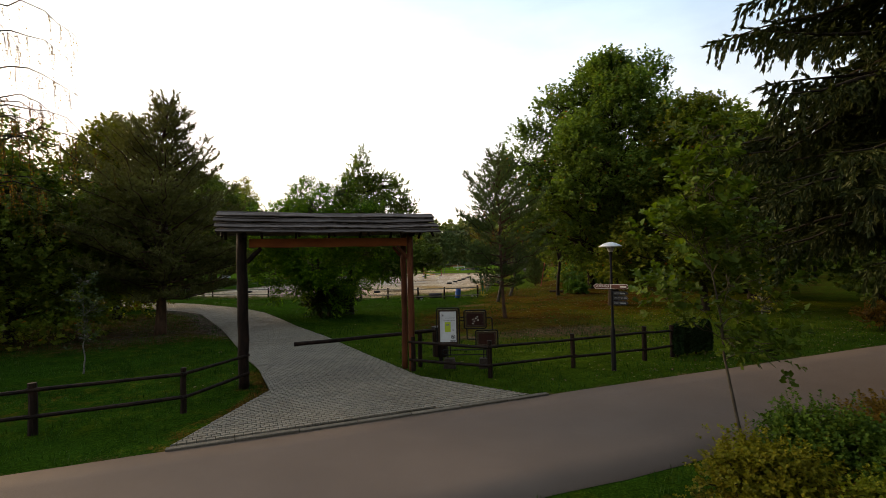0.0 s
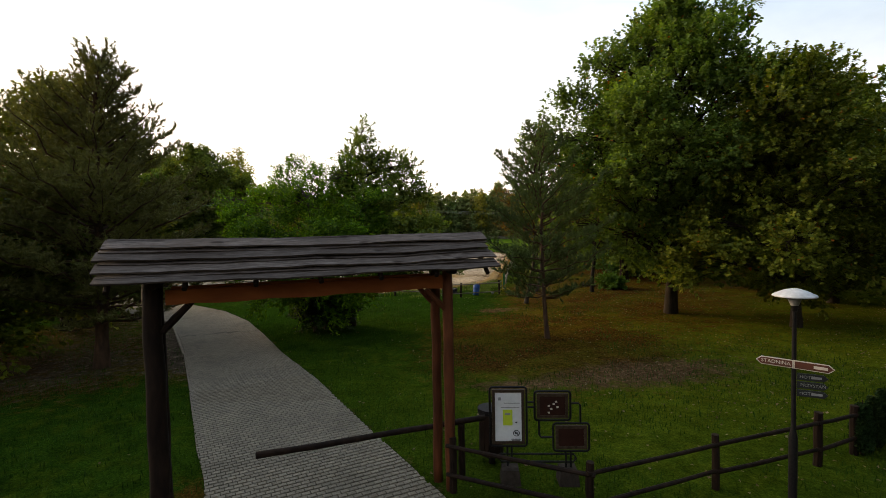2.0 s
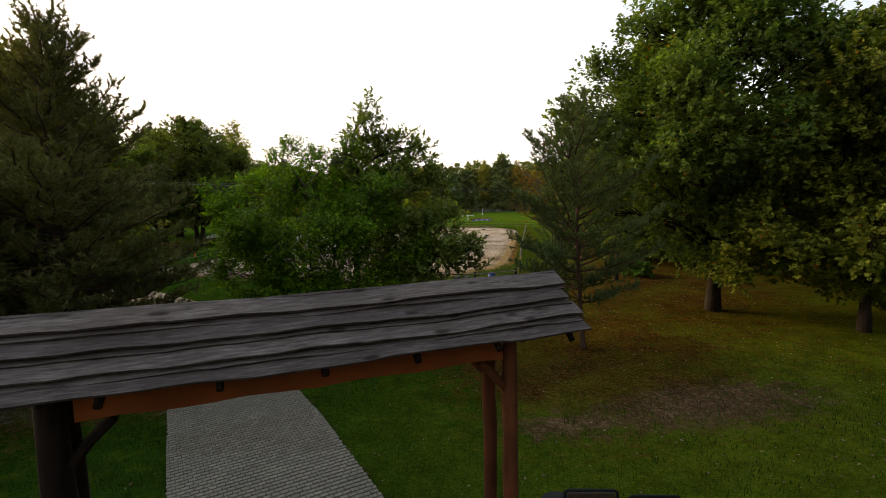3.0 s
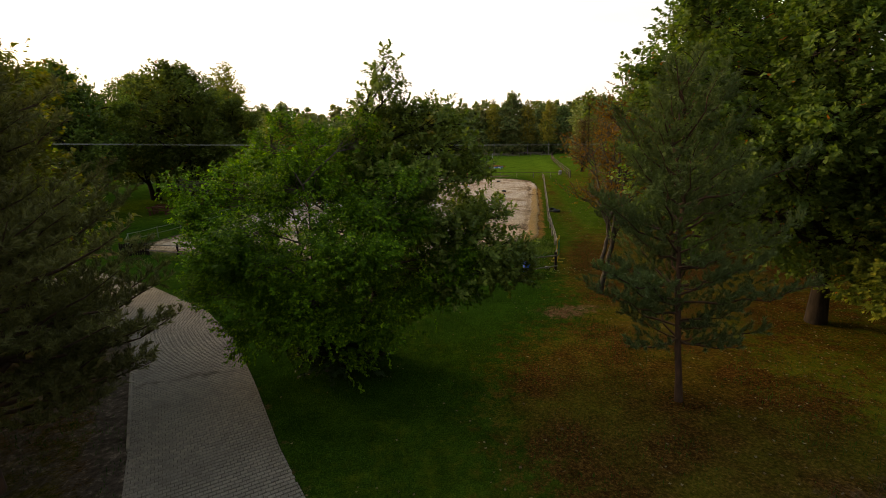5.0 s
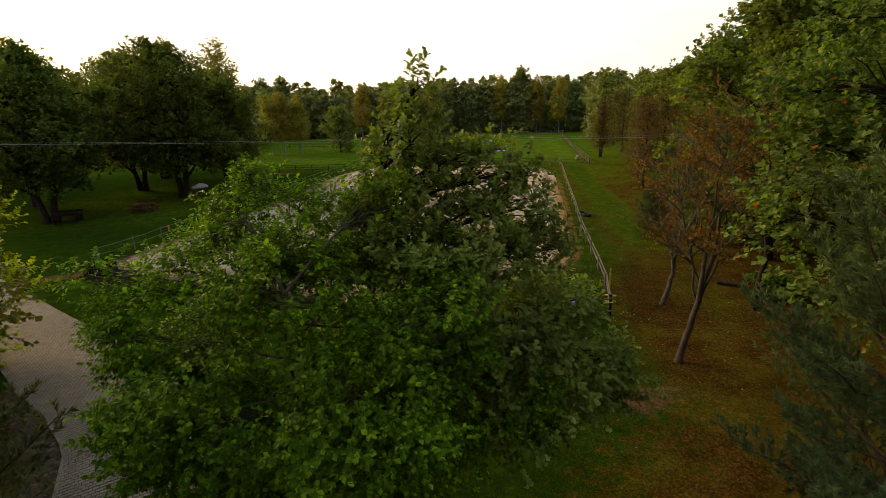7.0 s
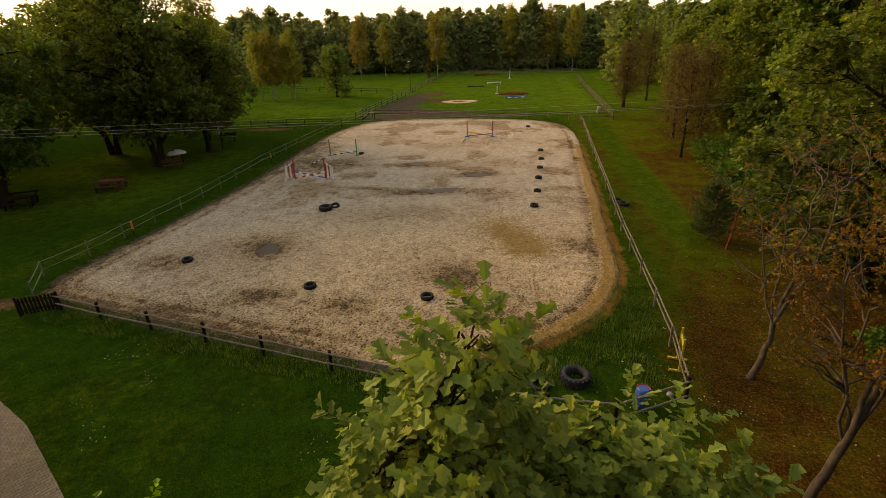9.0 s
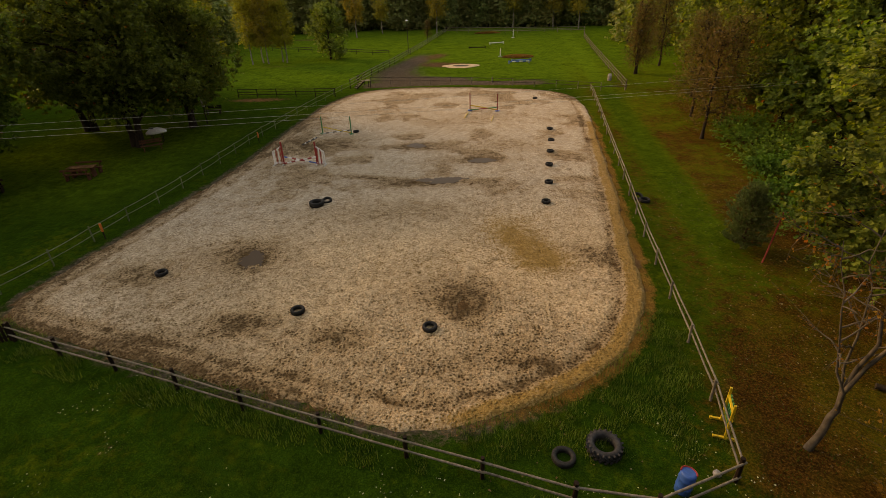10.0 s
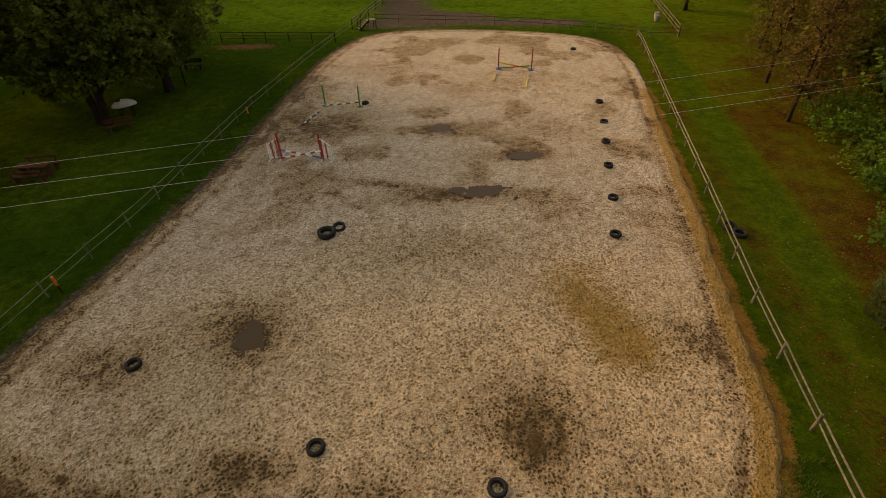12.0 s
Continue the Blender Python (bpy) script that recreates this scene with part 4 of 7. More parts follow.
def pine(name, label, at, height, z0, reach, mat, bark, trunk_r, whorl=0.42, per=6, needle=0.085, count=26, lean=(0, 0), turn=0.0, width=0.006,
         profile=((0, 0.75), (0.15, 1.0), (0.45, 0.78), (0.75, 0.38), (0.9, 0.17), (1.0, 0.05)), shoot_gap=0.17, tilt=(6, 58), sides=(1.0, 1.0), vary=(0.55, 1.2)):
    """A pine: whorls of boughs that turn up at their ends, set with upright bottle-brush shoots."""
    wood = Wood()
    stem = curve((0, 0, -0.1), (lean[0], lean[1], height), 0, 12, 0.02)
    wood.limb(stem, np.interp(np.linspace(0, 1, 12), [0, 0.05, 1], [trunk_r * 1.3, trunk_r, 0.015]), 9)
    feet, ways, longs = [], [], []
    z, spin = z0, 0.0
    while z < height - 0.25:
        u = (z - z0) / (height - z0)
        spin += 0.7
        for k in range(per):
            a = spin + 2 * math.pi * k / per + rnd(-0.35, 0.35)
            side = sides[0] if math.cos(a) < 0 else sides[1]
            long = reach * side * float(np.interp(u, [p[0] for p in profile], [p[1] for p in profile])) * rnd(*vary) + 0.2
            e = radians(tilt[0] + (tilt[1] - tilt[0]) * u + rnd(-9, 9))
            zb = min(height - 0.2, z + rnd(-0.4, 0.4) * whorl)
            s0 = np.array([np.interp(zb, stem[:, 2], stem[:, i]) for i in range(3)])
            flat_way = np.array([math.cos(a), math.sin(a), 0.0])
            w = np.linspace(0, 1, 7)[:, None]
            pts = s0 + flat_way * long * w * math.cos(e) + np.array([0, 0, 1.0]) * long * (w * math.sin(e) + 0.20 * w ** 2.2)
            pts[1:-1] += rng.normal(0, 0.02, (5, 3)) * long
            wood.limb(pts, np.linspace(min(trunk_r * 0.4, 0.010 + 0.013 * long), 0.006, 7), 5)
            lat = np.array([-math.sin(a), math.cos(a), 0.0])
            for v in np.arange(0.30 if long > 1 else 0.15, 1.0, shoot_gap / max(long, 0.2)):
                b = np.array([np.interp(v, w[:, 0], pts[:, i]) for i in range(3)])
                for sgn in (-1, 1):
                    tl = (0.22 + 0.42 * long * (1 - v) ** 0.8) * rnd(0.55, 1.15)
                    way = unit((flat_way * 0.55 + lat * sgn * rnd(0.5, 1.0) + np.array([0, 0, rnd(0.15, 0.6)]))[None])[0]
                    steps = max(1, int(tl / 0.24))
                    for q in range(steps):
                        foot = b + way * tl * (q + 0.2) / steps
                        feet.append(foot)
                        ways.append(unit((way * 0.7 + np.array([0, 0, rnd(0.2, 0.8)]) + rng.normal(0, 0.35, 3))[None])[0])
                        longs.append(rnd(0.16, 0.32))
            feet.append(pts[-2])
            ways.append(unit((pts[-1] - pts[-2] + np.array([0, 0, 0.15]))[None])[0])
            longs.append(0.34)
        z += whorl * rnd(0.8, 1.2)
    feet.append(stem[-1] - np.array([0, 0, 0.25]))
    ways.append(np.array([0.0, 0.0, 1.0]))
    longs.append(0.5)
    feet, ways, longs = np.array(feet), np.array(ways), np.array(longs)
    n = len(feet)
    u = rng.uniform(0.05, 1, (n * count, 1))
    w = np.repeat(ways, count, 0)
    p = np.repeat(feet, count, 0) + w * np.repeat(longs, count)[:, None] * u
    d = unit(w * 0.8 + unit(np.cross(w, rng.normal(0, 1, (n * count, 3)))) * rng.uniform(0.5, 1.0, (n * count, 1)))
    thin = unit(np.cross(d, rng.normal(0, 1, (n * count, 3)))) * width
    tip = p + d * needle * rng.uniform(0.75, 1.2, (n * count, 1))
    tree = thing(name, label, "tree", at, turn)
    put("trunk", wood.mesh("trunk", bark), tree)
    put("crown", mesh_np("crown", np.stack([p - thin, p + thin, tip], 1).reshape(-1, 3), np.arange(3 * n * count).reshape(-1, 3), mat), tree)
    return tree


# the pair of trees that stand in one another behind the gate
MAPLE = [(0.2, -0.5, 1.2, 1.2), (-1.4, -0.6, 1.9, 1.3), (1.6, -0.9, 2.2, 1.4), (0.2, -1.8, 2.6, 1.4), (-1.9, 0.3, 3.1, 1.2), (2.7, -0.6, 3.3, 1.4), (-0.8, -1.9, 3.8, 1.4),
         (1.2, -2.0, 4.0, 1.4), (-2.0, -0.7, 4.4, 1.2), (0.3, 0.2, 4.6, 1.5), (2.2, -1.3, 4.9, 1.1), (-1.3, 0.2, 5.4, 1.1), (-0.1, -1.1, 5.4, 1.0), (-2.1, -0.2, 5.5, 0.6),
         (-1.0, -0.2, 6.5, 0.55), (-0.75, 0.0, 7.0, 0.35), (0.9, 0.4, 5.9, 0.8), (0.3, -0.2, 6.4, 0.55), (1.35, -0.1, 6.5, 0.45), (1.4, -0.2, 7.0, 0.3), (1.9, 0.3, 5.3, 0.9), (-2.6, -0.4, 3.6, 0.8),
         (3.4, -0.2, 2.6, 1.1), (-3.2, -0.4, 5.0, 0.45), (-3.5, -0.5, 5.5, 0.3), (-2.9, -0.3, 2.4, 0.7)]
broadleaf("maple_tree", "bushy many-stemmed ash-leaved maple with bright green leaves", (-6.9, 29.4, 0), MAPLE, 0.10, M_LEAF_MAPLE, M_BARK_GREY, leaves=140000, size=0.085, clumps=18,
          clump_r=0.20, fork=0.08, slim=0.36, stems=4, droop=0.6, per=14, shoot=4.2)
OAK_MID = [(0.73, -0.1, 8.55, 0.24), (0.7, 0.0, 8.1, 0.38), (0.55, 0.0, 7.55, 0.52), (0.1, 0.1, 7.3, 0.4), (1.15, 0.1, 7.1, 0.5), (0.75, 0.1, 6.8, 0.7), (0.2, 0.1, 6.3, 0.85), (1.9, 0.2, 7.35, 0.35), (1.9, 0.2, 6.9, 0.5), (2.6, 0.2, 6.9, 0.3), (2.5, 0.1, 6.3, 0.6), (1.5, 0.2, 6.2, 0.6),
           (0.5, -0.5, 5.6, 0.9), (1.8, -0.3, 5.4, 0.9), (2.8, -0.1, 5.4, 0.7), (3.0, 0.1, 4.2, 0.9), (2.4, -0.6, 4.1, 1.0), (1.2, -0.6, 4.4, 1.1), (3.3, -0.3, 3.2, 0.9), (2.7, -0.9, 2.9, 1.0), (4.2, 0.1, 3.2, 0.6), (4.3, 0.0, 2.6, 0.5), (1.6, 0.6, 2.6, 1.1), (0.1, 1.0, 4.0, 1.1)]
broadleaf("oak_tree", "young dark green oak growing through a maple", (-5.5, 30.1, 0), OAK_MID, 0.13, M_LEAF_OAK_DARK, M_BARK, leaves=36000, size=0.118, clumps=15, clump_r=0.22, fork=0.2, slim=0.5, per=10, shoot=2.6, shape=LOBED)

# pines by the gate
pine("pine_tree", "bushy dark pine with branches down to head height", (-12.3, 24.0, 0), 9.75, 1.5, 3.5, M_NEEDLE_DARK, M_BARK_PINE, 0.20, whorl=0.36, per=8, count=30, width=0.013, needle=0.12, lean=(0.35, -0.2), sides=(1.05, 0.95), tilt=(0, 38))
pine("pine_tree", "slender young pine with an open grey-green crown", (2.45, 27.0, 0), 7.75, 1.5, 2.25, M_NEEDLE, M_BARK_PINE, 0.085, whorl=0.46, per=6, count=40, shoot_gap=0.14, width=0.010, needle=0.11, lean=(-0.25, 0.7), tilt=(2, 50), profile=((0, 0.7), (0.2, 1.0), (0.5, 0.85), (0.8, 0.55), (1.0, 0.14)), vary=(0.45, 1.25))
conifer("spruce_tree", "large dark spruce with drooping boughs over the verge", (9.8, 12.6, 0), 16.0, 3.7, 5.7, M_NEEDLE_SPRUCE, M_BARK, 0.26, whorl=0.50, per=11, rise=0.05, needle=0.125, count=13, twig_gap=0.17, droop=0.40, shape=0.5, width=0.027)
pine("young_pine", "small dense young pine at the wood's edge", (8.5, 52.2, 0), 3.1, 0.2, 1.15, M_NEEDLE, M_BARK_PINE, 0.05, whorl=0.24, per=8, count=30, width=0.014, needle=0.11, shoot_gap=0.2)

# big oaks at the edge of the wood
OAK_GREAT = round_crown(14.3, 2.6, 5.0, 42, 1.6, seed=3) + [(-5.0, 0.0, 8.4, 1.4), (-4.1, 0.6, 9.8, 1.4), (-5.2, -0.4, 7.0, 1.4), (-5.2, 0.6, 5.5, 1.3), (-4.6, -0.8, 4.2, 1.2), (-3.0, -0.3, 11.4, 1.3), (-3.6, 1.8, 8.2, 1.5), (-2.2, -2.6, 9.0, 1.5), (0.2, -2.2, 11.6, 1.5), (1.8, -1.4, 12.6, 1.3), (-3.2, -2.4, 5.2, 1.4), (3.4, -2.4, 8.6, 1.6), (0.4, -3.6, 6.6, 1.5), (1.0, -3.0, 9.4, 1.6), (-1.2, -3.2, 7.6, 1.5), (2.3, -3.2, 7.0, 1.5), (-2.6, -3.0, 6.8, 1.4), (-0.6, -2.4, 10.2, 1.5)]
broadleaf("oak_tree", "tall spreading oak with a dense dark green crown", (9.3, 31.9, 0), OAK_GREAT, 0.26, M_LEAF_OAK, M_BARK, leaves=140000, size=0.135, clumps=16, clump_r=0.36, fork=0.2, slim=0.5, per=10, shoot=2.6)
broadleaf("oak_tree", "broad oak with yellowing leaves that hang low", (12.6, 28.2, 0), round_crown(10.6, 1.6, 4.6, 34, 1.4, seed=5), 0.18, M_LEAF_OAK_YELLOW, M_BARK, leaves=80000, size=0.12, clumps=16, clump_r=0.33, fork=0.14, per=10, shoot=2.2)
broadleaf("oak_tree", "dense green oak with boughs near the ground", (12.4, 46.5, 0), round_crown(15.4, 1.8, 5.0, 34, 1.6, seed=9), 0.26, M_LEAF_OAK, M_BARK, leaves=70000, size=0.165, clumps=16, clump_r=0.40, fork=0.12, per=10, shoot=2.0)

# sapling by the road, propped and leaning
YOUNG = [(-0.45, 0.1, 1.75, 0.42), (0.2, 0.0, 1.75, 0.4), (-1.3, 0.2, 2.3, 0.5), (-0.4, -0.1, 2.4, 0.5), (-0.8, 0.2, 3.0, 0.55), (-0.1, 0.2, 2.9, 0.45), (-1.4, -0.1, 3.1, 0.45), (-1.0, 0.0, 3.8, 0.5), (-0.4, 0.1, 3.6, 0.45), (-0.7, 0.1, 4.5, 0.4), (0.45, 0.0, 1.45, 0.28), (0.4, 0.1, 2.1, 0.3)]
broadleaf("young_oak", "slim young oak with big lobed leaves on the road verge", (3.85, 10.62, 0), [(x * 0.62 + 0.02, y, z, r * 0.85) for x, y, z, r in YOUNG], 0.024, M_LEAF_YOUNG, M_BARK_GREY, leaves=3300, size=0.108, clumps=11, clump_r=0.15, fork=0.3, lean=(-0.6, 0.1), slim=0.55, per=7, shoot=1.8, shape=LOBED)

# trees beyond the big pine
broadleaf("maple_tree", "broad tree with green and yellowing leaves by the drive", (-18.4, 30.2, 0), round_crown(10.6, 1.6, 3.7, 24, 1.5, seed=12), 0.2, M_LEAF_OAK_YELLOW, M_BARK, leaves=46000, size=0.15, clumps=15, clump_r=0.42, fork=0.2)
broadleaf("maple_tree", "yellow-green maple beside the bend of the drive", (-22.2, 35.9, 0), round_crown(6.9, 1.2, 3.2, 18, 1.2, seed=14), 0.16, M_LEAF_LIME, M_BARK_GREY, leaves=22000, size=0.14, clumps=14, clump_r=0.42, fork=0.2)
broadleaf("lime_tree", "dark leafy tree on the lawn edge", (-17.2, 22.4, 0), round_crown(6.6, 1.0, 4.8, 24, 1.5, seed=15), 0.18, M_LEAF_OAK_YELLOW, M_BARK, leaves=46000, size=0.15, clumps=14, clump_r=0.45, fork=0.15)
broadleaf("lime_tree", "tall dim tree at the back of the lawn", (-25.5, 28.0, 0), round_crown(11.0, 2.2, 5.0, 20, 1.7, seed=16), 0.22, M_LEAF_OAK, M_BARK, leaves=18000, size=0.24, clumps=13, clump_r=0.6, fork=0.2)

# weeping birch just beside the road
def weeping_birch(label, at, height, reach, mat, bark):
    """A thin-leaved tree whose long twigs hang straight down from arching boughs."""
    wood = Wood()
    stem = curve((0, 0, -0.1), (0.5, 0.2, height), 0, 9, 0.03)
    wood.limb(stem, np.linspace(0.12, 0.025, 9), 8)
    leaf_at, leaf_way = [], []
    for k in range(44):
        z = rnd(0.38, 0.97) * height
        a = 2.4 * k + rnd(-0.3, 0.3)
        long = reach * rnd(0.55, 1.05) * (1.15 - 0.55 * z / height)
        s0 = np.array([np.interp(z, stem[:, 2], stem[:, i]) for i in range(3)])
        end = s0 + np.array([math.cos(a) * long, math.sin(a) * long, rnd(-0.1, 0.5)])
        bough = curve(s0, end, 0.22 * long, 8, 0.05)
        wood.limb(bough, np.linspace(0.028, 0.006, 8), 5)
        for q in range(16):
            u = rnd(0.3, 1.0)
            b = np.array([np.interp(u, np.linspace(0, 1, 8), bough[:, i]) for i in range(3)])
            drop = rnd(0.35, 1.15)
            t = np.linspace(0, 1, 6)[:, None]
            sway = np.array([math.cos(a), math.sin(a), 0.0]) * 0.25 + rng.normal(0, 0.12, 3) * np.array([1, 1, 0])
            twig = b + sway * drop * np.sqrt(t) * 0.6 + np.array([0, 0, -drop]) * t ** 1.3
            wood.limb(twig, np.linspace(0.005, 0.0025, 6), 3)
            for v in np.linspace(0.15, 1.0, 11):
                leaf_at.append([np.interp(v, t[:, 0], twig[:, i]) for i in range(3)])
                leaf_way.append(rng.normal(0, 0.6, 3) + np.array([0, 0, -0.8]))
    tree = thing("birch_tree", label, "tree", at, 0)
    put("trunk", wood.mesh("trunk", bark), tree)
    leaf_at, leaf_way = np.array(leaf_at), np.array(leaf_way)
    put("crown", leaf_blades("crown", leaf_at, leaf_way, rng.normal(0, 1, leaf_at.shape), 0.034, mat, 0.6), tree)


weeping_birch("half-bare birch with thin hanging twigs", (-11.5, 13.9, 0), 9.4, 3.6, M_LEAF_RUST, M_BARK)
for x, y, h, lab in ((-10.2, 16.9, 2.8, "thin pale sapling on the lawn"), (10.2, 20.1, 2.85, "thin birch sapling with small yellowing leaves")):
    broadleaf("birch_sapling", lab, (x, y, 0), [(0.0, 0.0, h * 0.45, 0.3), (0.12, 0.1, h * 0.6, 0.35), (-0.15, 0.0, h * 0.72, 0.3), (0.0, 0.0, h * 0.88, 0.22), (0.15, -0.1, h * 0.35, 0.25)], 0.022, M_LEAF_DIM if x < 0 else M_LEAF_BIRCH, M_BARK_BIRCH, leaves=650, size=0.065, clumps=12, clump_r=0.16, fork=0.2, slim=0.75, group="saplings on the lawn")

# rusty, half-bare trees by the arena's corner
def bare_tree(label, at, r, fork, heads, lean, mat, bark, twigs, leafy):
    """A tree that has shed its leaves: a trunk that forks low, upright limbs, side boughs, twigs and a few last leaves."""
    wood = Wood()
    crotch = np.array([lean[0], lean[1], fork])
    wood.limb(curve(np.array([0, 0, -0.15]), crotch, 0, 6, 0.04), np.interp(np.linspace(0, 1, 6), [0, 0.15, 1], [1.4, 1.05, 0.85]) * r, 10)
    tips = []
    for k, head in enumerate(heads):
        limb = curve(crotch - np.array([0, 0, 0.1]), np.array(head, float), 0, 9, 0.05)
        wide = np.linspace(0.72 if k < 2 else 0.4, 0.08, 9) * r
        wood.limb(limb, wide, 8)
        for m in range(12):
            u = rng.uniform(0.25, 0.97)
            at_u = np.array([np.interp(u * 8, np.arange(9), limb[:, i]) for i in range(3)])
            a = rng.uniform(0, 2 * math.pi)
            run = rng.uniform(0.6, 1.7) * (1.15 - 0.5 * u)
            bough = curve(at_u, at_u + np.array([math.cos(a), math.sin(a), rng.uniform(0.1, 0.9)]) * run, 0.08 * run, 6, 0.08)
            wood.limb(bough, np.linspace(0.030, 0.007, 6) * (1.15 - 0.5 * u), 5)
            for _ in range(twigs):
                p = bough[int(rng.integers(2, 6))]
                tip = p + (unit(bough[-1] - bough[0]) + rng.normal(0, 0.7, 3)) * rng.uniform(0.2, 0.55)
                wood.limb(np.array([p, (p + tip) / 2 + rng.normal(0, 0.03, 3), tip]), [0.007, 0.005, 0.003], 4)
                tips += [p + (tip - p) * v for v in rng.uniform(0.3, 1.0, int(leafy * (0.3 + 0.9 * u)))]
    tree = thing("alder_tree", label, "tree", at, 0)
    put("trunk", wood.mesh("trunk", bark), tree)
    tips = np.array(tips)
    put("crown", leaf_blades("crown", tips, rng.normal(0, 0.6, tips.shape) - np.array([0, 0, 0.5]), rng.normal(0, 1, tips.shape), 0.055, mat, 0.7), tree)


bare_tree("leaning half-bare tree with rusty leaves and a grey trunk", (3.0, 35.6, 0), 0.105, 2.0, [(0.75, 0.2, 7.4), (1.5, 0.3, 7.7), (-0.4, 0.6, 6.4), (2.2, 0.6, 6.8), (0.2, 1.0, 7.0)], (0.48, 0.12), M_LEAF_RUST, M_BARK_MID, 9, 17)
bare_tree("almost bare tree with a forked light grey trunk", (4.44, 40.5, 0), 0.10, 1.35, [(0.55, 0.1, 7.4), (1.75, 0.35, 7.6), (-0.8, 0.6, 6.2), (0.3, 1.1, 7.0)], (0.42, 0.12), M_LEAF_RUST, M_BARK_GREY, 7, 4)
bare_tree("slender dark-stemmed tree with thinning rusty leaves", (7.9, 39.8, 0), 0.115, 2.4, [(0.4, 0.1, 8.4), (1.3, 0.3, 8.2), (-0.9, 0.5, 7.2), (-0.2, 1.2, 8.8), (1.9, -0.4, 6.8)], (0.22, 0.1), M_LEAF_RUST, M_BARK, 9, 12)

# oaks round the picnic lawn: two built, the others alike
oak_big = broadleaf("oak_tree", "old broad oak on the picnic lawn", (-33.6, 72.2, 0), round_crown(15.0, 4.2, 8.0, 46, 1.9, taper=0.65, seed=21), 0.42, M_LEAF_OAK, M_BARK, leaves=75000, size=0.20, clumps=15, clump_r=0.5, fork=0.12, twigs=False, group="oaks of the picnic lawn", stems=2, per=8, shoot=1.8)
for x, y, s, a in ((-38.4, 60.3, 0.90, 70), (-41.8, 78.4, 1.0, 200), (-32.0, 79.0, 0.86, 300), (-47.0, 69.0, 0.95, 150), (-46.0, 90.0, 0.95, 250)):
    copy_thing(oak_big, pose(x, y, 0, 0, 0, a) @ Matrix.Scale(s, 4))

# ---- trees further off, built once and repeated ----
birch_far = broadleaf("birch_tree", "slim birch with thin yellowing crown", (-35.5, 88.9, 0), round_crown(17.6, 5.0, 2.8, 20, 1.4, seed=31), 0.16, M_LEAF_BIRCH, M_BARK_BIRCH, leaves=9000, size=0.26, clumps=10, clump_r=0.5, twigs=False, fork=0.3, group="birches", per=6, shoot=2.5, droop=0.8, rise=0.3)
for x, y, s, a in ((-43.5, 126, 0.70, 10), (-42.0, 127.5, 0.72, 60), (-40.6, 126.2, 0.68, 140), (-38.6, 128.4, 0.66, 200), (-37.4, 127.2, 0.7, 260), (-33.5, 178, 0.95, 90), (-28.0, 190, 0.85, 45), (-11.5, 186, 0.95, 300), (24, 196, 1.05, 20), (30, 188, 1.0, 120), (12, 200, 1.1, 230)):
    copy_thing(birch_far, pose(x, y, 0, 0, 0, a) @ Matrix.Scale(s, 4))
broadleaf("field_maple", "round-headed green tree alone on the meadow", (-29.9, 130.8, 0), round_crown(9.3, 1.6, 3.6, 16, 1.4, seed=33), 0.2, M_LEAF_OAK_DARK, M_BARK, leaves=11000, size=0.26, clumps=12, clump_r=0.45, fork=0.18)
rust_far = broadleaf("rowan_tree", "small rusty autumn tree", (20.3, 105.0, 0), round_crown(9.4, 2.0, 2.5, 16, 1.2, seed=35), 0.14, M_LEAF_BROWN, M_BARK, leaves=6500, size=0.13, clumps=16, clump_r=0.5, fork=0.25, group="rusty trees", per=4, shoot=2.5)
for x, y, s, a in ((14.9, 71.3, 0.92, 30), (17.2, 79.0, 0.95, 200), (17.9, 74.6, 0.98, 70), (19.9, 104.7, 0.8, 120), (21.0, 88.0, 0.95, 310), (26.0, 112.0, 1.15, 160), (30, 130, 1.2, 20), (-13, 165, 0.5, 40)):
    copy_thing(rust_far, pose(x, y, 0, 0, 0, a) @ Matrix.Scale(s, 4))
oak_far = broadleaf("oak_tree", "dense oak in the wood's edge", (20.0, 57.0, 0), round_crown(13.2, 1.6, 4.8, 24, 1.8, seed=37), 0.26, M_LEAF_OAK, M_BARK, leaves=26000, size=0.28, clumps=12, clump_r=0.55, twigs=False, fork=0.15, group="oaks of the wood's edge", shoot=1.8)
for x, y, s, a in ((18.0, 49.0, 0.95, 40), (23.0, 67.0, 1.15, 80), (24.0, 76.0, 1.1, 160), (26.5, 85.0, 1.05, 230), (27.0, 95.0, 1.0, 300), (25.0, 61.0, 1.1, 20), (20.5, 38.0, 0.95, 120), (22.5, 29.5, 0.82, 200), (18.6, 34.0, 0.85, 330),
                   (27.0, 68.0, 1.15, 190), (34.0, 107.0, 1.1, 260), (20.5, 24.5, 0.78, 150)):
    copy_thing(oak_far, pose(x, y, 0, 0, 0, a) @ Matrix.Scale(s, 4))
lime_far = broadleaf("lime_tree", "broad green tree at the far end of the paddock", (33.0, 150.0, 0), round_crown(15.6, 1.0, 5.0, 30, 1.8, taper=0.75, seed=39), 0.3, M_LEAF_HAZED, M_BARK, leaves=9000, size=0.60, clumps=9, clump_r=0.8, twigs=False, fork=0.12, per=6, shoot=1.6, group="trees behind the paddock")
spots_far = []
g2 = np.random.default_rng(5)
for i in range(34):
    spots_far.append((-88 + i * 4.6 + g2.uniform(-1.5, 1.5), 203 - 0.02 * abs(i - 17) ** 2 + g2.uniform(-4, 6), g2.uniform(0.72, 1.22), g2.uniform(0, 360)))
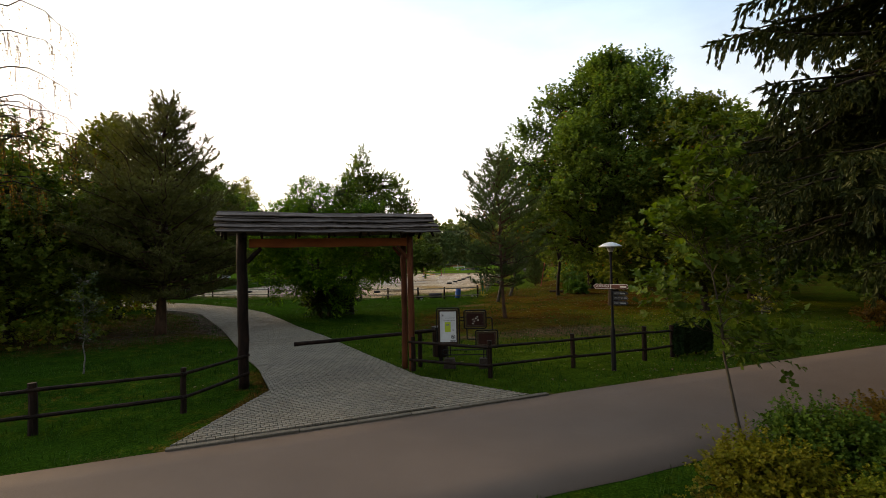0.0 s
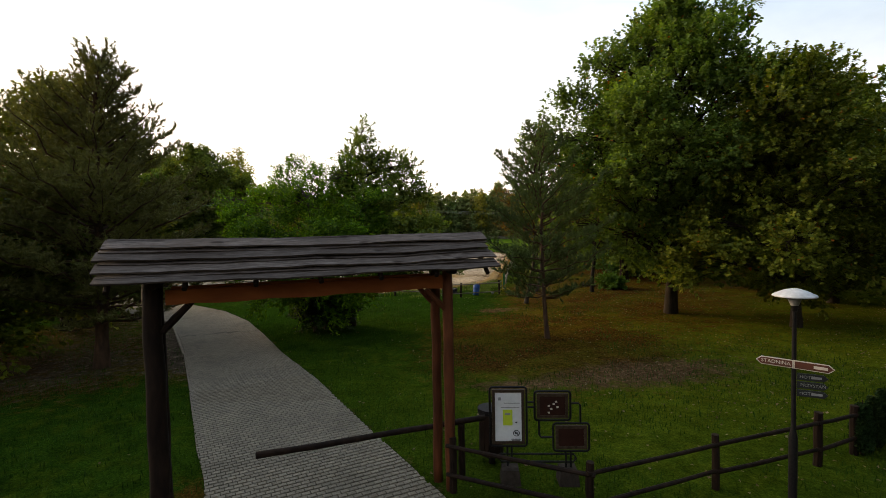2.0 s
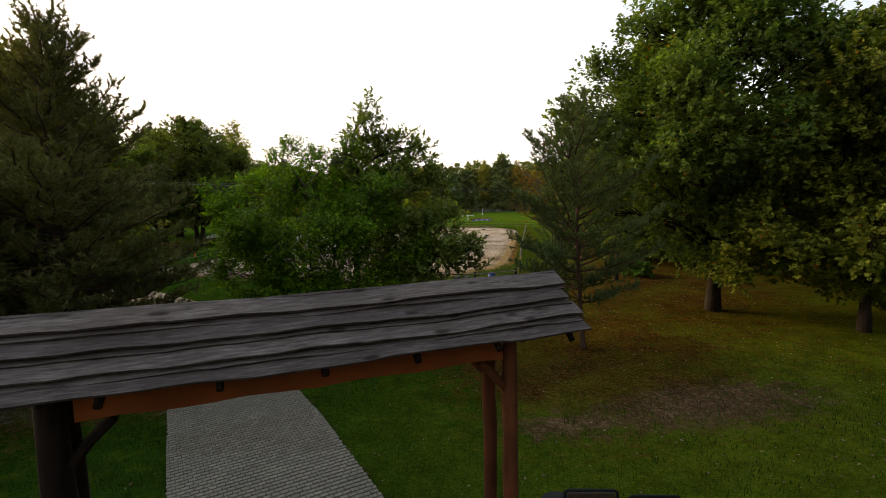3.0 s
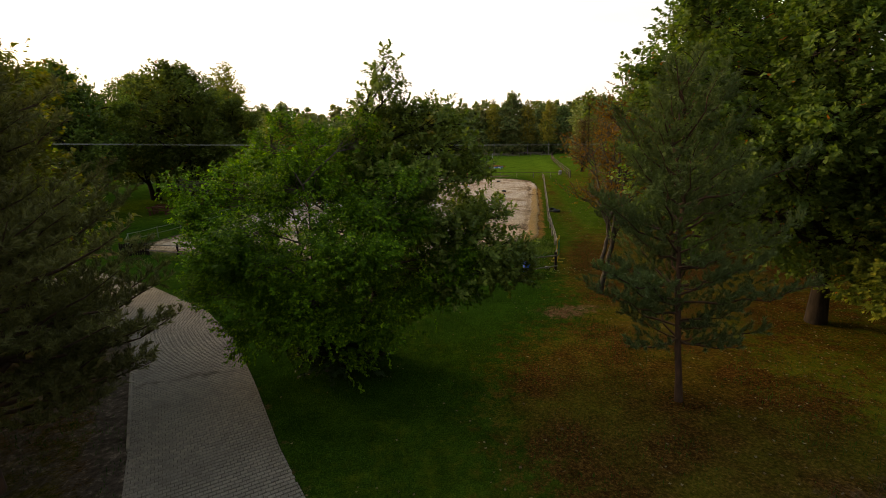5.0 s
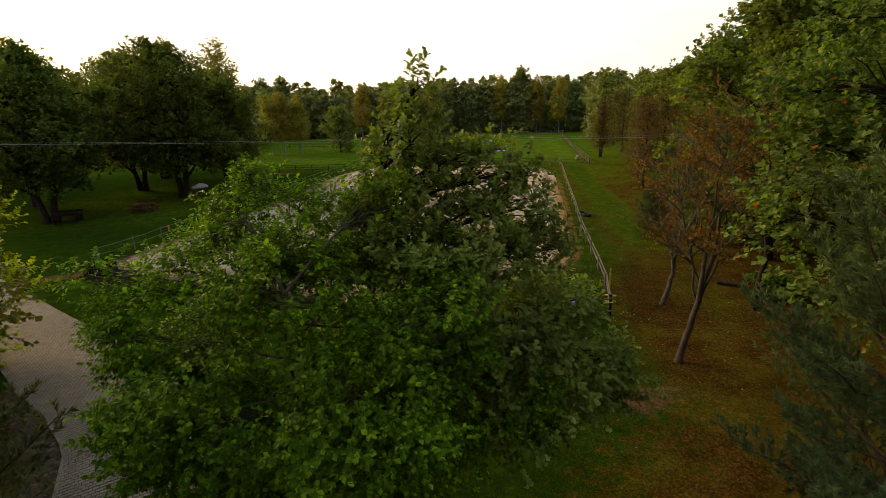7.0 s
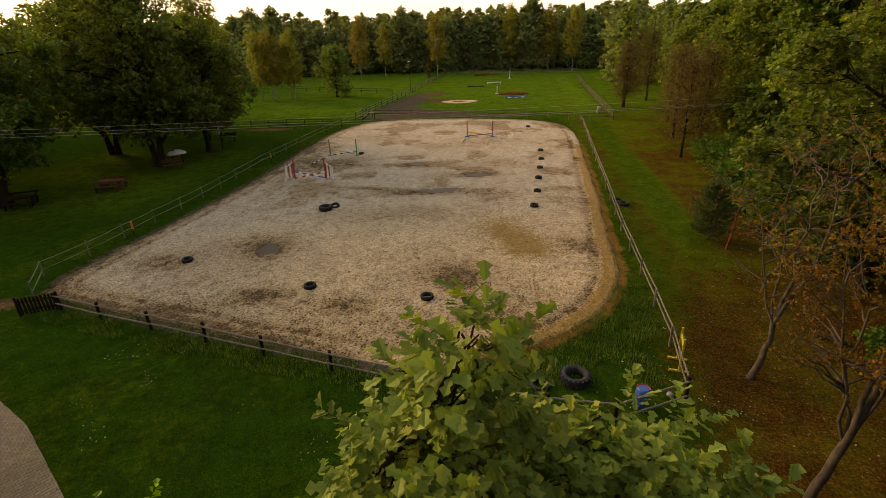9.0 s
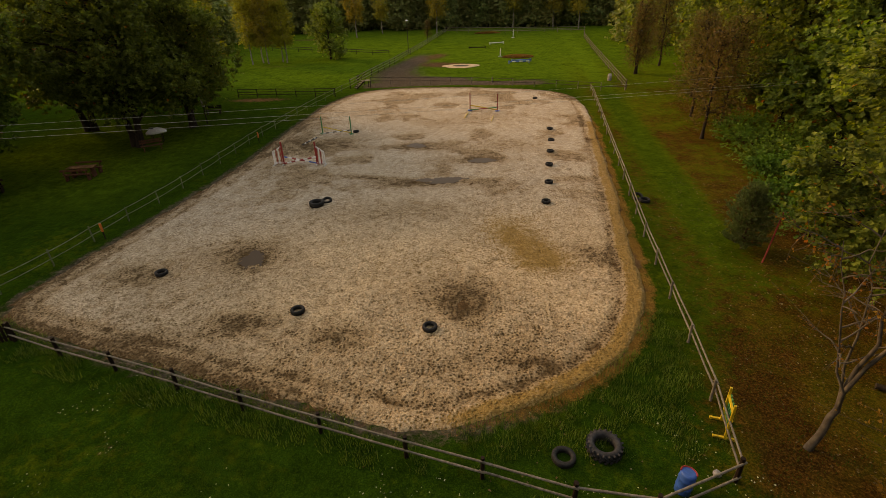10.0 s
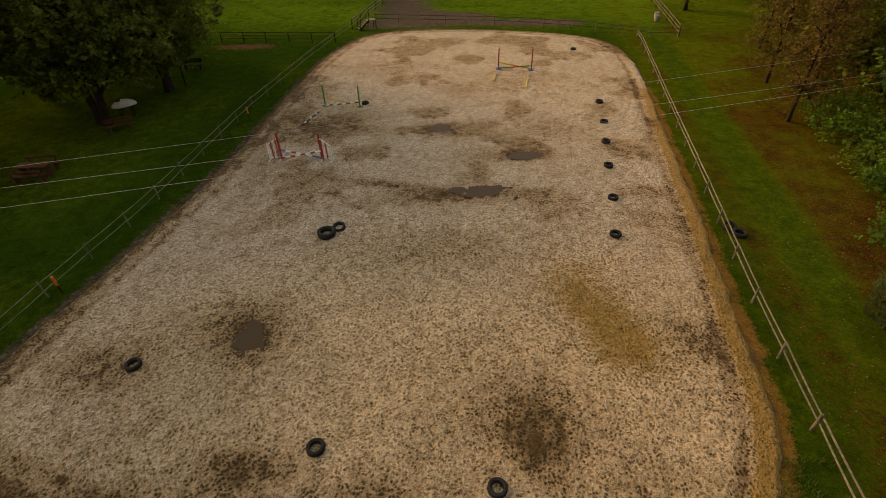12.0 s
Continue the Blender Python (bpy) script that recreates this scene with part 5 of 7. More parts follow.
pine_far = broadleaf("alder_tree", "dark tall tree in the far wood", (-20, 212, 0), round_crown(17.6, 1.0, 4.8, 30, 1.8, taper=0.7, seed=41), 0.3, M_LEAF_HAZED, M_BARK, leaves=9000, size=0.60, clumps=9, clump_r=0.8, twigs=False, fork=0.1, per=6, shoot=1.6, group="trees behind the paddock")
for i, (x, y, s, a) in enumerate(spots_far):
    copy_thing(lime_far if i % 3 == 1 else pine_far, pose(x, y, 0, 0, 0, a) @ Matrix.Scale(s * (0.8 if i % 3 == 1 else 0.95), 4))
for x, y, s, a in ((40, 165, 1.0, 30), (47, 150, 1.0, 90), (52, 175, 1.1, 10), (58, 130, 1.1, 70), (-60, 150, 0.8, 20), (-70, 130, 0.9, 60), (-64, 110, 0.9, 200), (-76, 95, 1.0, 100), (-75, 170, 1.0, 40)):
    copy_thing(lime_far, pose(x, y, 0, 0, 0, a) @ Matrix.Scale(s, 4))


def woodland(name, label, places, mat, size=0.9, per=420):
    """Dense distant woods: crowns and stems of many trees in one sheet of leaves."""
    pos, outs = [], []
    wood = Wood()
    for x, y, h, r in places:
        m = per
        u = rng.uniform(0.02, 1, m)
        a = rng.uniform(0, 2 * np.pi, m)
        rad = r * np.sin(np.pi * np.clip(0.15 + 0.83 * u, 0, 1)) ** 0.6 * np.sqrt(rng.uniform(0.25, 1, m)) * (0.75 + 0.35 * np.sin(3 * a + x) * np.cos(5 * u + y))
        p = np.stack([x + rad * np.cos(a), y + rad * np.sin(a), 0.6 + u * (h - 0.6)], -1)
        pos.append(p)
        outs.append(unit(p - np.array([x, y, h * 0.4])))
        wood.limb([(x, y, -0.1), (x, y, h * 0.5), (x, y, h * 0.85)], [0.2, 0.14, 0.05], 5)
    ob = thing(name, label, "woods", kind="stuff")
    put("stems", wood.mesh("stems", M_BARK), ob)
    put("foliage", leaf_mesh("foliage", np.concatenate(pos), np.concatenate(outs), size, mat, 0.7), ob)
    return ob


g3 = np.random.default_rng(6)
woodland("far_woods", "dense mixed woods closing the meadow far off", [(-165 + 300 * (k % 60) / 60 + g3.uniform(-2, 2), 208 + 9 * (k // 60) + g3.uniform(-3, 3), g3.uniform(16.5, 20.5), g3.uniform(3.4, 5.2)) for k in range(240)], M_LEAF_HAZED, 1.3, 300)
woodland("side_woods", "shady woods beside the lawn and the arena", [(g3.uniform(24, 60) + 0.1 * k, g3.uniform(18, 150), g3.uniform(11, 16), g3.uniform(3, 4.5)) for k in range(80)], M_LEAF_OAK, 0.6, 420)
woodland("west_woods", "woods behind the picnic lawn", [(g3.uniform(-120, -62), g3.uniform(50, 215), g3.uniform(11, 17), g3.uniform(3.5, 5)) for _ in range(75)], M_LEAF_HAZED, 0.9, 330)
# tree belt out of view, added to keep low southern sky light off
woodland("south_woods", "unseen woods added across the road to block low sky light", [(g3.uniform(-75, 75), g3.uniform(-42, -9), g3.uniform(12, 17), g3.uniform(3.4, 4.6)) for _ in range(70)], M_LEAF_OAK, 0.8, 300)
woodland("horizon_woods", "forest on the horizon, leaves tinted blue-green for haze", [(g3.uniform(-900, 900), g3.uniform(560, 760), g3.uniform(20, 34), g3.uniform(16, 26)) for _ in range(150)], M_LEAF_HAZED, 6.0, 120)

# ---- shrubs ----
def shrub(name, label, at, r, h, mat, leaves, size, group="", turn=0.0, squash=0.8):
    lobes = [(r * 0.6 * math.cos(k * 2.4) * rnd(0.5, 1.1), r * 0.6 * squash * math.sin(k * 2.4) * rnd(0.5, 1.1), h * rnd(0.42, 0.8), r * 0.42) for k in range(7)]
    return broadleaf(name, label, at, lobes, 0.02, mat, M_BARK, leaves=leaves, size=size, clumps=13, clump_r=r * 0.22, fork=0.0, category="shrub", group=group, turn=turn, stems=3)


shrub("hedge_shrub", "bushy yellow-green shrub at the roadside", (3.0, 8.9, 0), 0.60, 0.80, M_LEAF_SHRUB, 15000, 0.034, "roadside shrubs")
shrub("hedge_shrub", "dark green shrub at the roadside", (4.0, 9.25, 0), 0.74, 0.90, M_LEAF_YOUNG, 16000, 0.038, "roadside shrubs")
shrub("hedge_shrub", "brownish shrub at the roadside", (5.1, 9.45, 0), 0.8, 1.05, M_LEAF_RUST, 12000, 0.038, "roadside shrubs")
shrub("hedge_shrub", "yellow-green shrub beside the others", (3.65, 8.05, 0), 0.48, 0.62, M_LEAF_SHRUB, 9000, 0.034, "roadside shrubs")
shrub("field_shrub", "small brownish shrub on the lawn by the road", (15.0, 21.0, 0), 0.7, 0.8, M_LEAF_RUST, 2500, 0.07)
shrub("elder_bush", "dense low bush at the foot of the maple", (-6.4, 29.2, 0), 1.2, 1.3, M_LEAF_THUJA, 9000, 0.10)
for x, y, r, h in ((13.0, 53.6, 1.6, 1.1), (15.2, 55.5, 1.8, 1.3), (12.9, 57.2, 1.3, 0.9), (15.5, 51.5, 1.6, 1.0), (16.5, 60.0, 1.8, 1.4), (9.6, 41.2, 0.8, 0.5), (13.2, 49.0, 1.2, 0.7), (14.8, 61.3, 1.6, 1.1), (16.0, 63.6, 1.8, 1.3), (17.5, 63.3, 2.0, 1.7), (16.8, 67.5, 2.0, 1.6), (17.8, 71.0, 2.0, 1.6), (19.2, 66.0, 2.2, 1.8)):
    shrub("bramble_bush", "low green bramble thicket under the trees", (x, y, 0), r, h, M_LEAF_BRAMBLE, 3200, 0.13, "bramble thickets")
for k, (x, y) in enumerate(((6.15, 17.5), (6.50, 17.68), (6.85, 17.86), (7.22, 18.0))):
    n = 5200
    u = rng.uniform(0, 1, n) ** 0.8
    a = rng.uniform(0, 2 * np.pi, n)
    rr = (0.165, 0.15, 0.17, 0.16)[k] * (np.sin(np.pi * np.clip(0.25 + 0.7 * u, 0, 1))) ** 0.5 * rng.uniform(0.75, 1.05, n) * (1 + 0.12 * np.sin(4 * a + k))
    p = np.stack([rr * np.cos(a), rr * np.sin(a), 0.04 + u * (0.84 + 0.06 * k % 0.13)], -1)
    th = thing("thuja_shrub", "small clipped dark green thuja by the fence", "shrub", (x, y, 0), 0, "thuja row")
    put("foliage", leaf_mesh("foliage", p, unit(p * np.array([1, 1, 0.2])), 0.06, M_LEAF_THUJA, 0.4, lift=0.3), th)
    wd = Wood()
    wd.limb([(0, 0, -0.05), (0, 0, 0.5), (0, 0, 0.95)], [0.03, 0.022, 0.008], 6)
    put("stem", wd.mesh("stem", M_BARK), th)

# ---- grass tufts and fallen leaves ----
def scatter(n, x0, x1, y0, y1, test):
    x, y = rng.uniform(x0, x1, n), rng.uniform(y0, y1, n)
    k = test(x, y) & ~inside(x, y, PAVING) & ~inside(x, y, ROAD) & ~inside(x, y, ARENA)
    return x[k], y[k]


tx, ty = scatter(120000, -22, 16, 9, 46, lambda x, y: (fbm(x, y, 1.6, 51) > 0.40) & (rng.uniform(0, 1, len(x)) < 1.15 - 0.6 * smooth(3, 9, x) * smooth(24, 30, y)))
n = len(tx)
bl = 0.035 + 0.075 * fbm(tx, ty, 0.9, 53) * rng.uniform(0.5, 1.3, n)
ang, bend = rng.uniform(0, 2 * np.pi, n), rng.uniform(0.1, 0.8, n)
sx, sy = np.cos(ang), np.sin(ang)
foot = np.stack([tx, ty, np.full(n, -0.04)], -1)
side = np.stack([-sy, sx, np.zeros(n)], -1) * 0.009
tip = foot + np.stack([sx * bend * bl, sy * bend * bl, bl + 0.03], -1)
gv = np.stack([foot - side, foot + side, tip], 1).reshape(-1, 3)
tagged(put("grass", mesh_np("grass", gv, np.arange(3 * n).reshape(-1, 3), M_GRASS)), "short uneven green grass of the lawn", "grass", kind="stuff")

wx, wy = scatter(60000, -24, 5, 38.5, 47, lambda x, y: (edge_distance(x, y, ARENA) < 1.6) & (fbm(x, y, 0.8, 61) > 0.50) | ((x > -4.5) & (x < 2.6) & (fbm(x, y, 1.1, 63) > 0.55)))
n = len(wx)
wl_ = rng.uniform(0.12, 0.34, n)
ang, bend = rng.uniform(0, 2 * np.pi, n), rng.uniform(0.1, 0.6, n)
sx, sy = np.cos(ang), np.sin(ang)
foot = np.stack([wx, wy, np.full(n, -0.05)], -1)
side = np.stack([-sy, sx, np.zeros(n)], -1) * 0.010
tip = foot + np.stack([sx * bend * wl_, sy * bend * wl_, wl_], -1)
tagged(put("tall_grass", mesh_np("tall_grass", np.stack([foot - side, foot + side, tip], 1).reshape(-1, 3), np.arange(3 * n).reshape(-1, 3), M_TALL)), "rank pale green grass along the arena's edge", "grass", kind="stuff")

fx, fy = scatter(13000, -8, 20, 15, 62, lambda x, y: rng.uniform(0, 1, len(x)) < 0.12 + 0.8 * smooth(1.5, 8, x + 0.08 * (38 - y)))
n = len(fx)
fp = np.stack([fx, fy, rng.uniform(0.0, 0.035, n)], -1)
tagged(put("fallen_leaves", leaf_mesh("fallen_leaves", fp, np.zeros((n, 3)), 0.055, M_FALLEN, 0.6, lift=2.0)), "fallen brown and yellow leaves in the grass", "leaves", kind="stuff")

dx, dy = scatter(5000, -18, 4, 37, 43.5, lambda x, y: (fbm(x, y, 1.3, 77) > 0.62) & (rng.uniform(0, 1, len(x)) < 0.35))
n = len(dx)
tagged(put("clover", leaf_mesh("clover", np.stack([dx, dy, rng.uniform(0.03, 0.09, n)], -1), np.zeros((n, 3)), 0.032, M_CLOVER, 0.8, lift=2.0)), "small pale clover heads scattered in the grass", "flowers", kind="stuff")

# ---- gate with a board roof ----
GX0, GY0 = -5.0, 15.05
GA = math.degrees(math.atan2(1.43, 3.76))
GL = math.hypot(1.43, 3.76)
gate = thing("entrance_gate", "rustic log gate with a weathered grey board roof over the drive", "gate", (GX0, GY0, 0), GA)
for x, y, r, mat, lab in ((-0.05, 0, 0.118, M_LOG_DARK, "dark peeling log post"), (-0.07, 0.36, 0.11, M_LOG_DARK, "dark peeling log post"), (GL, 0, 0.085, M_LOG_RED, "red-brown log post"), (GL - 0.10, 0.34, 0.08, M_LOG_RED, "red-brown log post")):
    part("post", log((x, y, -0.15), (x + rnd(-0.03, 0.03), y, 3.56), r, 14, 9, 0.012), mat, gate, lab, True)
for y in (0.0, 0.42):
    bm = bmesh.new()
    for i in range(13):
        x = 0.10 + (GL - 0.2) * i / 12
        lo, hi = 3.235 + 0.012 * math.sin(i * 1.9), 3.435
        for z in (lo, hi):
            bm.verts.new((x, y - 0.035, z))
            bm.verts.new((x, y + 0.035, z))
    bm.verts.ensure_lookup_table()
    for i in range(12):
        a = [bm.verts[4 * i + k] for k in range(4)]
        b = [bm.verts[4 * i + 4 + k] for k in range(4)]
        bm.faces.new((a[0], b[0], b[2], a[2]))
        bm.faces.new((a[1], a[3], b[3], b[1]))
        bm.faces.new((a[2], b[2], b[3], a[3]))
        bm.faces.new((a[0], a[1], b[1], b[0]))
    bm.faces.new([bm.verts[k] for k in (0, 2, 3, 1)])
    bm.faces.new([bm.verts[48 + k] for k in (0, 1, 3, 2)])
    part("beam", bm, M_BEAM, gate, "orange-brown stained plank beam")
for x, s in ((0.0, 1), (GL, -1)):
    for y in (0.0, 0.38):
        part("brace", log((x + s * 0.04, y, 2.88), (x + s * 0.36, y, 3.22), 0.045, 7, 2), M_LOG_RED if x else M_LOG_DARK, gate, "short log brace")
    part("cross_beam", log((x, -0.28, 3.52), (x, 0.70, 3.52), 0.055, 8, 3), M_LOG_DARK, gate)
RIDGE_Y, RIDGE_Z, EAVE, DROP = 0.20, 4.06, 0.60, 0.53
part("ridge_log", log((-0.6, RIDGE_Y, RIDGE_Z - 0.10), (GL + 0.62, RIDGE_Y, RIDGE_Z - 0.10), 0.055, 8, 6), M_LOG_DARK, gate)
for i in range(7):
    x = -0.45 + (GL + 0.95) * i / 6
    for s in (-1, 1):
        part("rafter", log((x, RIDGE_Y, RIDGE_Z - 0.06), (x, RIDGE_Y + s * (EAVE + 0.02), RIDGE_Z - DROP - 0.06), 0.036, 7, 2), M_LOG_DARK, gate)
slope = math.atan2(DROP, EAVE)
sl = math.hypot(EAVE, DROP)
for s in (-1, 1):
    courses = (0.0, 0.23, 0.29, 0.50, 0.56, 0.77, 0.83, 1.0)
    for i in range(7):
        # each board overlaps the one below; its lower edge wavers like a live edge
        u0, u1 = sl * courses[i] - 0.03, sl * courses[i + 1] + 0.02
        lift = 0.030 if i % 2 else 0.066
        x0, x1 = -0.62 + rnd(-0.04, 0.05), GL + 0.66 + rnd(-0.05, 0.04)
        bm = bmesh.new()
        cols = []
        ph = rnd(0, 6)
        steps = 30
        for j in range(steps + 1):
            x = x0 + (x1 - x0) * j / steps
            wav = 0.008 * math.sin(x * 3.1 + ph) + 0.006 * math.sin(x * 7.7 + 2 * ph) + rnd(-0.004, 0.004)
            sag = -0.02 * math.sin(math.pi * j / steps) + 0.008 * math.sin(x * 2.3 + ph)
            ring = []
            for u, h in ((u0, 0.0), (u1 + wav, lift), (u1 + wav, lift + 0.030), (u0, 0.026)):
                y = RIDGE_Y + s * (u * math.cos(slope) + h * math.sin(slope))
                z = RIDGE_Z - u * math.sin(slope) + h * math.cos(slope) + sag
                ring.append(bm.verts.new((x, y, z)))
            cols.append(ring)
        for a, b in zip(cols, cols[1:]):
            for q in range(4):
                f = (a[q], a[(q + 1) % 4], b[(q + 1) % 4], b[q])
                bm.faces.new(f if s < 0 else f[::-1])
        bm.faces.new(cols[0] if s > 0 else cols[0][::-1])
        bm.faces.new(cols[-1][::-1] if s > 0 else cols[-1])
        part("roof_board", bm, M_ROOF, gate)

# swing bar across the drive
bar = thing("barrier", "dark round wooden bar swung part way over the drive", "barrier", (-1.40, 16.62, 0), 0)
part("pole", log((-2.78, -0.62, 0.80), (0.75, 0.42, 0.92), 0.05, 10, 8, 0.008), M_LOG_DARK, bar, shade=True)
part("pivot_post", log((0.34, 0.28, -0.1), (0.34, 0.28, 0.86), 0.06, 10, 3), M_LOG_DARK, bar)
bin_ob = thing("waste_bin", "dark slatted wooden waste bin with a worn top edge", "bin", (-0.52, 17.35, 0), 12)
for k in range(14):
    a = 2 * math.pi * k / 14
    part("slat", box(0.085, 0.022, 0.72, Matrix.Translation((0.2 * math.cos(a), 0.2 * math.sin(a), 0.52)) @ Matrix.Rotation(a + math.pi / 2, 4, "Z")), M_LOG_DARK, bin_ob)
part("hood", lathe([(0.0, 0.90), (0.235, 0.90), (0.235, 0.98), (0.0, 0.985)], 16), M_IRON, bin_ob)
part("foot", log((0, 0, -0.1), (0, 0, 0.3), 0.06, 8, 2), M_IRON, bin_ob)


# ---- fences ----
def fence(name, label, points, post_h, post_r, heights, rail_r, mat_post, mat_rail, sides=8, group="", sag=0.0, jitter=0.02, square=False, ends=True):
    ob = thing(name, label, "fence", (points[0][0], points[0][1], 0), 0, group)
    o = Vector((points[0][0], points[0][1], 0))
    tops = []
    for x, y in points:
        p = Vector((x, y, 0)) - o
        h = post_h * rnd(0.96, 1.05)
        part("post", log(p + Vector((0, 0, -0.15)), p + Vector((rnd(-jitter, jitter), rnd(-jitter, jitter), h)), post_r * rnd(0.92, 1.08), sides, 3), mat_post, ob)
        tops.append(p)
    for a, b in zip(tops, tops[1:]):
        for h in heights:
            p, q = a + Vector((0, 0, h + rnd(-jitter, jitter))), b + Vector((0, 0, h + rnd(-jitter, jitter)))
            off = (q - p).normalized().cross(Vector((0, 0, 1))) * post_r * 0.8
            pts = [p + off, p.lerp(q, 0.33) + off - Vector((0, 0, sag + rnd(0, 0.01))), p.lerp(q, 0.67) + off - Vector((0, 0, sag + rnd(0, 0.01))), q + off]
            d = (q - p).normalized() * 0.08
            pts[0], pts[-1] = pts[0] - d, pts[-1] + d
            part("rail", tube(pts, [rail_r * rnd(0.9, 1.1) for _ in pts], sides, wobble=0.04), mat_rail, ob)
    return ob


def spread_posts(line, gap):
    pts = np.array(line, float)
    run = np.r_[0, np.cumsum(np.hypot(*np.diff(pts, axis=0).T))]
    s = np.linspace(0, run[-1], max(2, round(run[-1] / gap) + 1))
    return [(float(np.interp(v, run, pts[:, 0])), float(np.interp(v, run, pts[:, 1]))) for v in s]


fence("log_fence", "low dark brown log fence with two rails beside the drive", [(-14.2, 9.2), (-11.9, 10.2), (-9.7, 11.2), (-7.55, 12.2), (-5.5, 13.25), (-5.02, 15.0)], 0.86, 0.065, (0.30, 0.74), 0.036, M_LOG_DARK, M_LOG_DARK)
fence("log_fence", "low dark brown log fence with two rails along the road", [(-1.22, 16.40), (0.70, 15.52), (2.93, 16.4), (5.05, 17.1), (6.0, 17.5)], 0.86, 0.062, (0.28, 0.72), 0.034, M_LOG_DARK, M_LOG_DARK)
fence("paddock_fence", "brown post and rail fence along the arena's near side", [(-22.45, 45.35), (-20.0, 44.5), (-17.4, 43.7), (-14.7, 42.8), (-12.1, 41.9), (-9.4, 41.0), (-6.75, 40.15), (-4.65, 39.5), (-2.4, 38.75)], 0.82, 0.06, (0.30, 0.70), 0.032, M_LOG_DARK, M_RAIL_GREY)
fence("paddock_fence", "brown post and rail fence with a lowered end rail", [(-2.4, 38.75), (-0.5, 38.45), (1.95, 39.45)], 0.84, 0.06, (0.20, 0.74), 0.033, M_LOG_DARK, M_RAIL_GREY)
fence("pole_fence", "long grey pole fence with two rails beside the arena", spread_posts([(1.95, 39.5), (2.6, 42.3), (3.1, 45.4), (3.55, 48.6), (4.4, 54.4), (5.5, 60.6), (7.5, 72.5), (10.6, 90.5), (10.9, 93.0)], 2.9), 0.80, 0.045, (0.42, 0.72), 0.031, M_RAIL_GREY, M_RAIL_GREY, sag=0.015, jitter=0.03)
fence("rail_fence", "thin mossy green rail fence on the arena's long side", spread_posts([(-24.5, 46.4), (-26.0, 48.9), (-25.3, 51.0), (-24.9, 55.0), (-24.2, 60.0), (-23.5, 73.6), (-21.9, 87.0), (-20.5, 95.5), (-19.8, 98.5)], 2.6), 0.86, 0.04, (0.38, 0.80), 0.025, M_RAIL_GREEN, M_RAIL_GREEN, sides=6, sag=0.02)
fence("rail_fence", "brown three-rail fence across the meadow", spread_posts([(-20.6, 92.9), (-33.2, 93.8)], 2.6), 1.05, 0.05, (0.35, 0.65, 0.98), 0.035, M_LOG_DARK, M_LOG_DARK, sides=6)
fence("rail_fence", "grey rail fence between arena and paddock", spread_posts([(-17.5, 101.6), (-10.2, 100.4), (-2.1, 99.2), (7.5, 95.6), (11.3, 93.2), (15.0, 92.8)], 2.8), 0.95, 0.045, (0.45, 0.86), 0.03, M_RAIL_GREY, M_BARK_MID, sides=6)
fence("rail_fence", "dark rail fence along the paddock's muddy track", spread_posts([(-19.8, 98.5), (-18.5, 108), (-16.4, 122), (-13.5, 145), (-9.0, 188)], 3.4), 1.15, 0.055, (0.4, 0.75, 1.1), 0.04, M_LOG_DARK, M_RAIL_GREY, sides=6)
fence("rail_fence", "pale rail fence at the paddock's far end", spread_posts([(-9.0, 188), (10, 181), (29.5, 178)], 3.8), 1.3, 0.07, (0.5, 0.85, 1.25), 0.055, M_RAIL_GREY, M_RAIL_GREY, sides=5)
fence("rail_fence", "grey-brown rail fence on the paddock's other side", spread_posts([(29.5, 178), (25.3, 160), (21.5, 136), (17.8, 111), (15.2, 93)], 3.4), 1.2, 0.06, (0.4, 0.75, 1.12), 0.042, M_BARK_MID, M_RAIL_BROWN, sides=5)
fence("rail_fence", "low dark fence on the far meadow", spread_posts([(-19, 134), (-30, 140), (-48, 150)], 4.0), 1.0, 0.06, (0.5, 0.9), 0.045, M_LOG_DARK, M_LOG_DARK, sides=5)

pallet = thing("picket_gate", "small dark wooden picket gate at the arena's corner", "gate", (-23.75, 44.85, 0), 21)
for k in range(10):
    part("picket", box(0.095, 0.022, 0.78 + rnd(-0.04, 0.05), Matrix.Translation((0.06 + k * 0.138, 0, 0.43)) @ Matrix.Rotation(rnd(-0.03, 0.03), 4, "Y"), bevel=0.004), M_LOG_DARK, pallet)
for z in (0.22, 0.62):
    part("rail", box(1.42, 0.04, 0.08, Matrix.Translation((0.68, 0.034, z))), M_LOG_DARK, pallet)
for x in (-0.06, 1.42):
    part("post", log((x, 0.03, -0.1), (x, 0.03, 0.88), 0.055, 8, 3), M_LOG_DARK, pallet)

# ---- notice board by the gate ----
board = thing("notice_board", "brown tubular notice board with a white poster and two empty panels", "notice board", (-0.29, 16.70, 0), -2)


def ring_frame(w, h, cx, cz, r, depth=0.0, corner=0.06):
    pts = []
    for qx, qz, a0 in ((w / 2 - corner, h / 2 - corner, 0), (-w / 2 + corner, h / 2 - corner, 90), (-w / 2 + corner, -h / 2 + corner, 180), (w / 2 - corner, -h / 2 + corner, 270)):
        for k in range(5):
            a = radians(a0 + 22.5 * k)
            pts.append((cx + qx + corner * math.cos(a), depth, cz + qz + corner * math.sin(a)))
    return tube(pts + pts[:2], r, 8, cap=False)


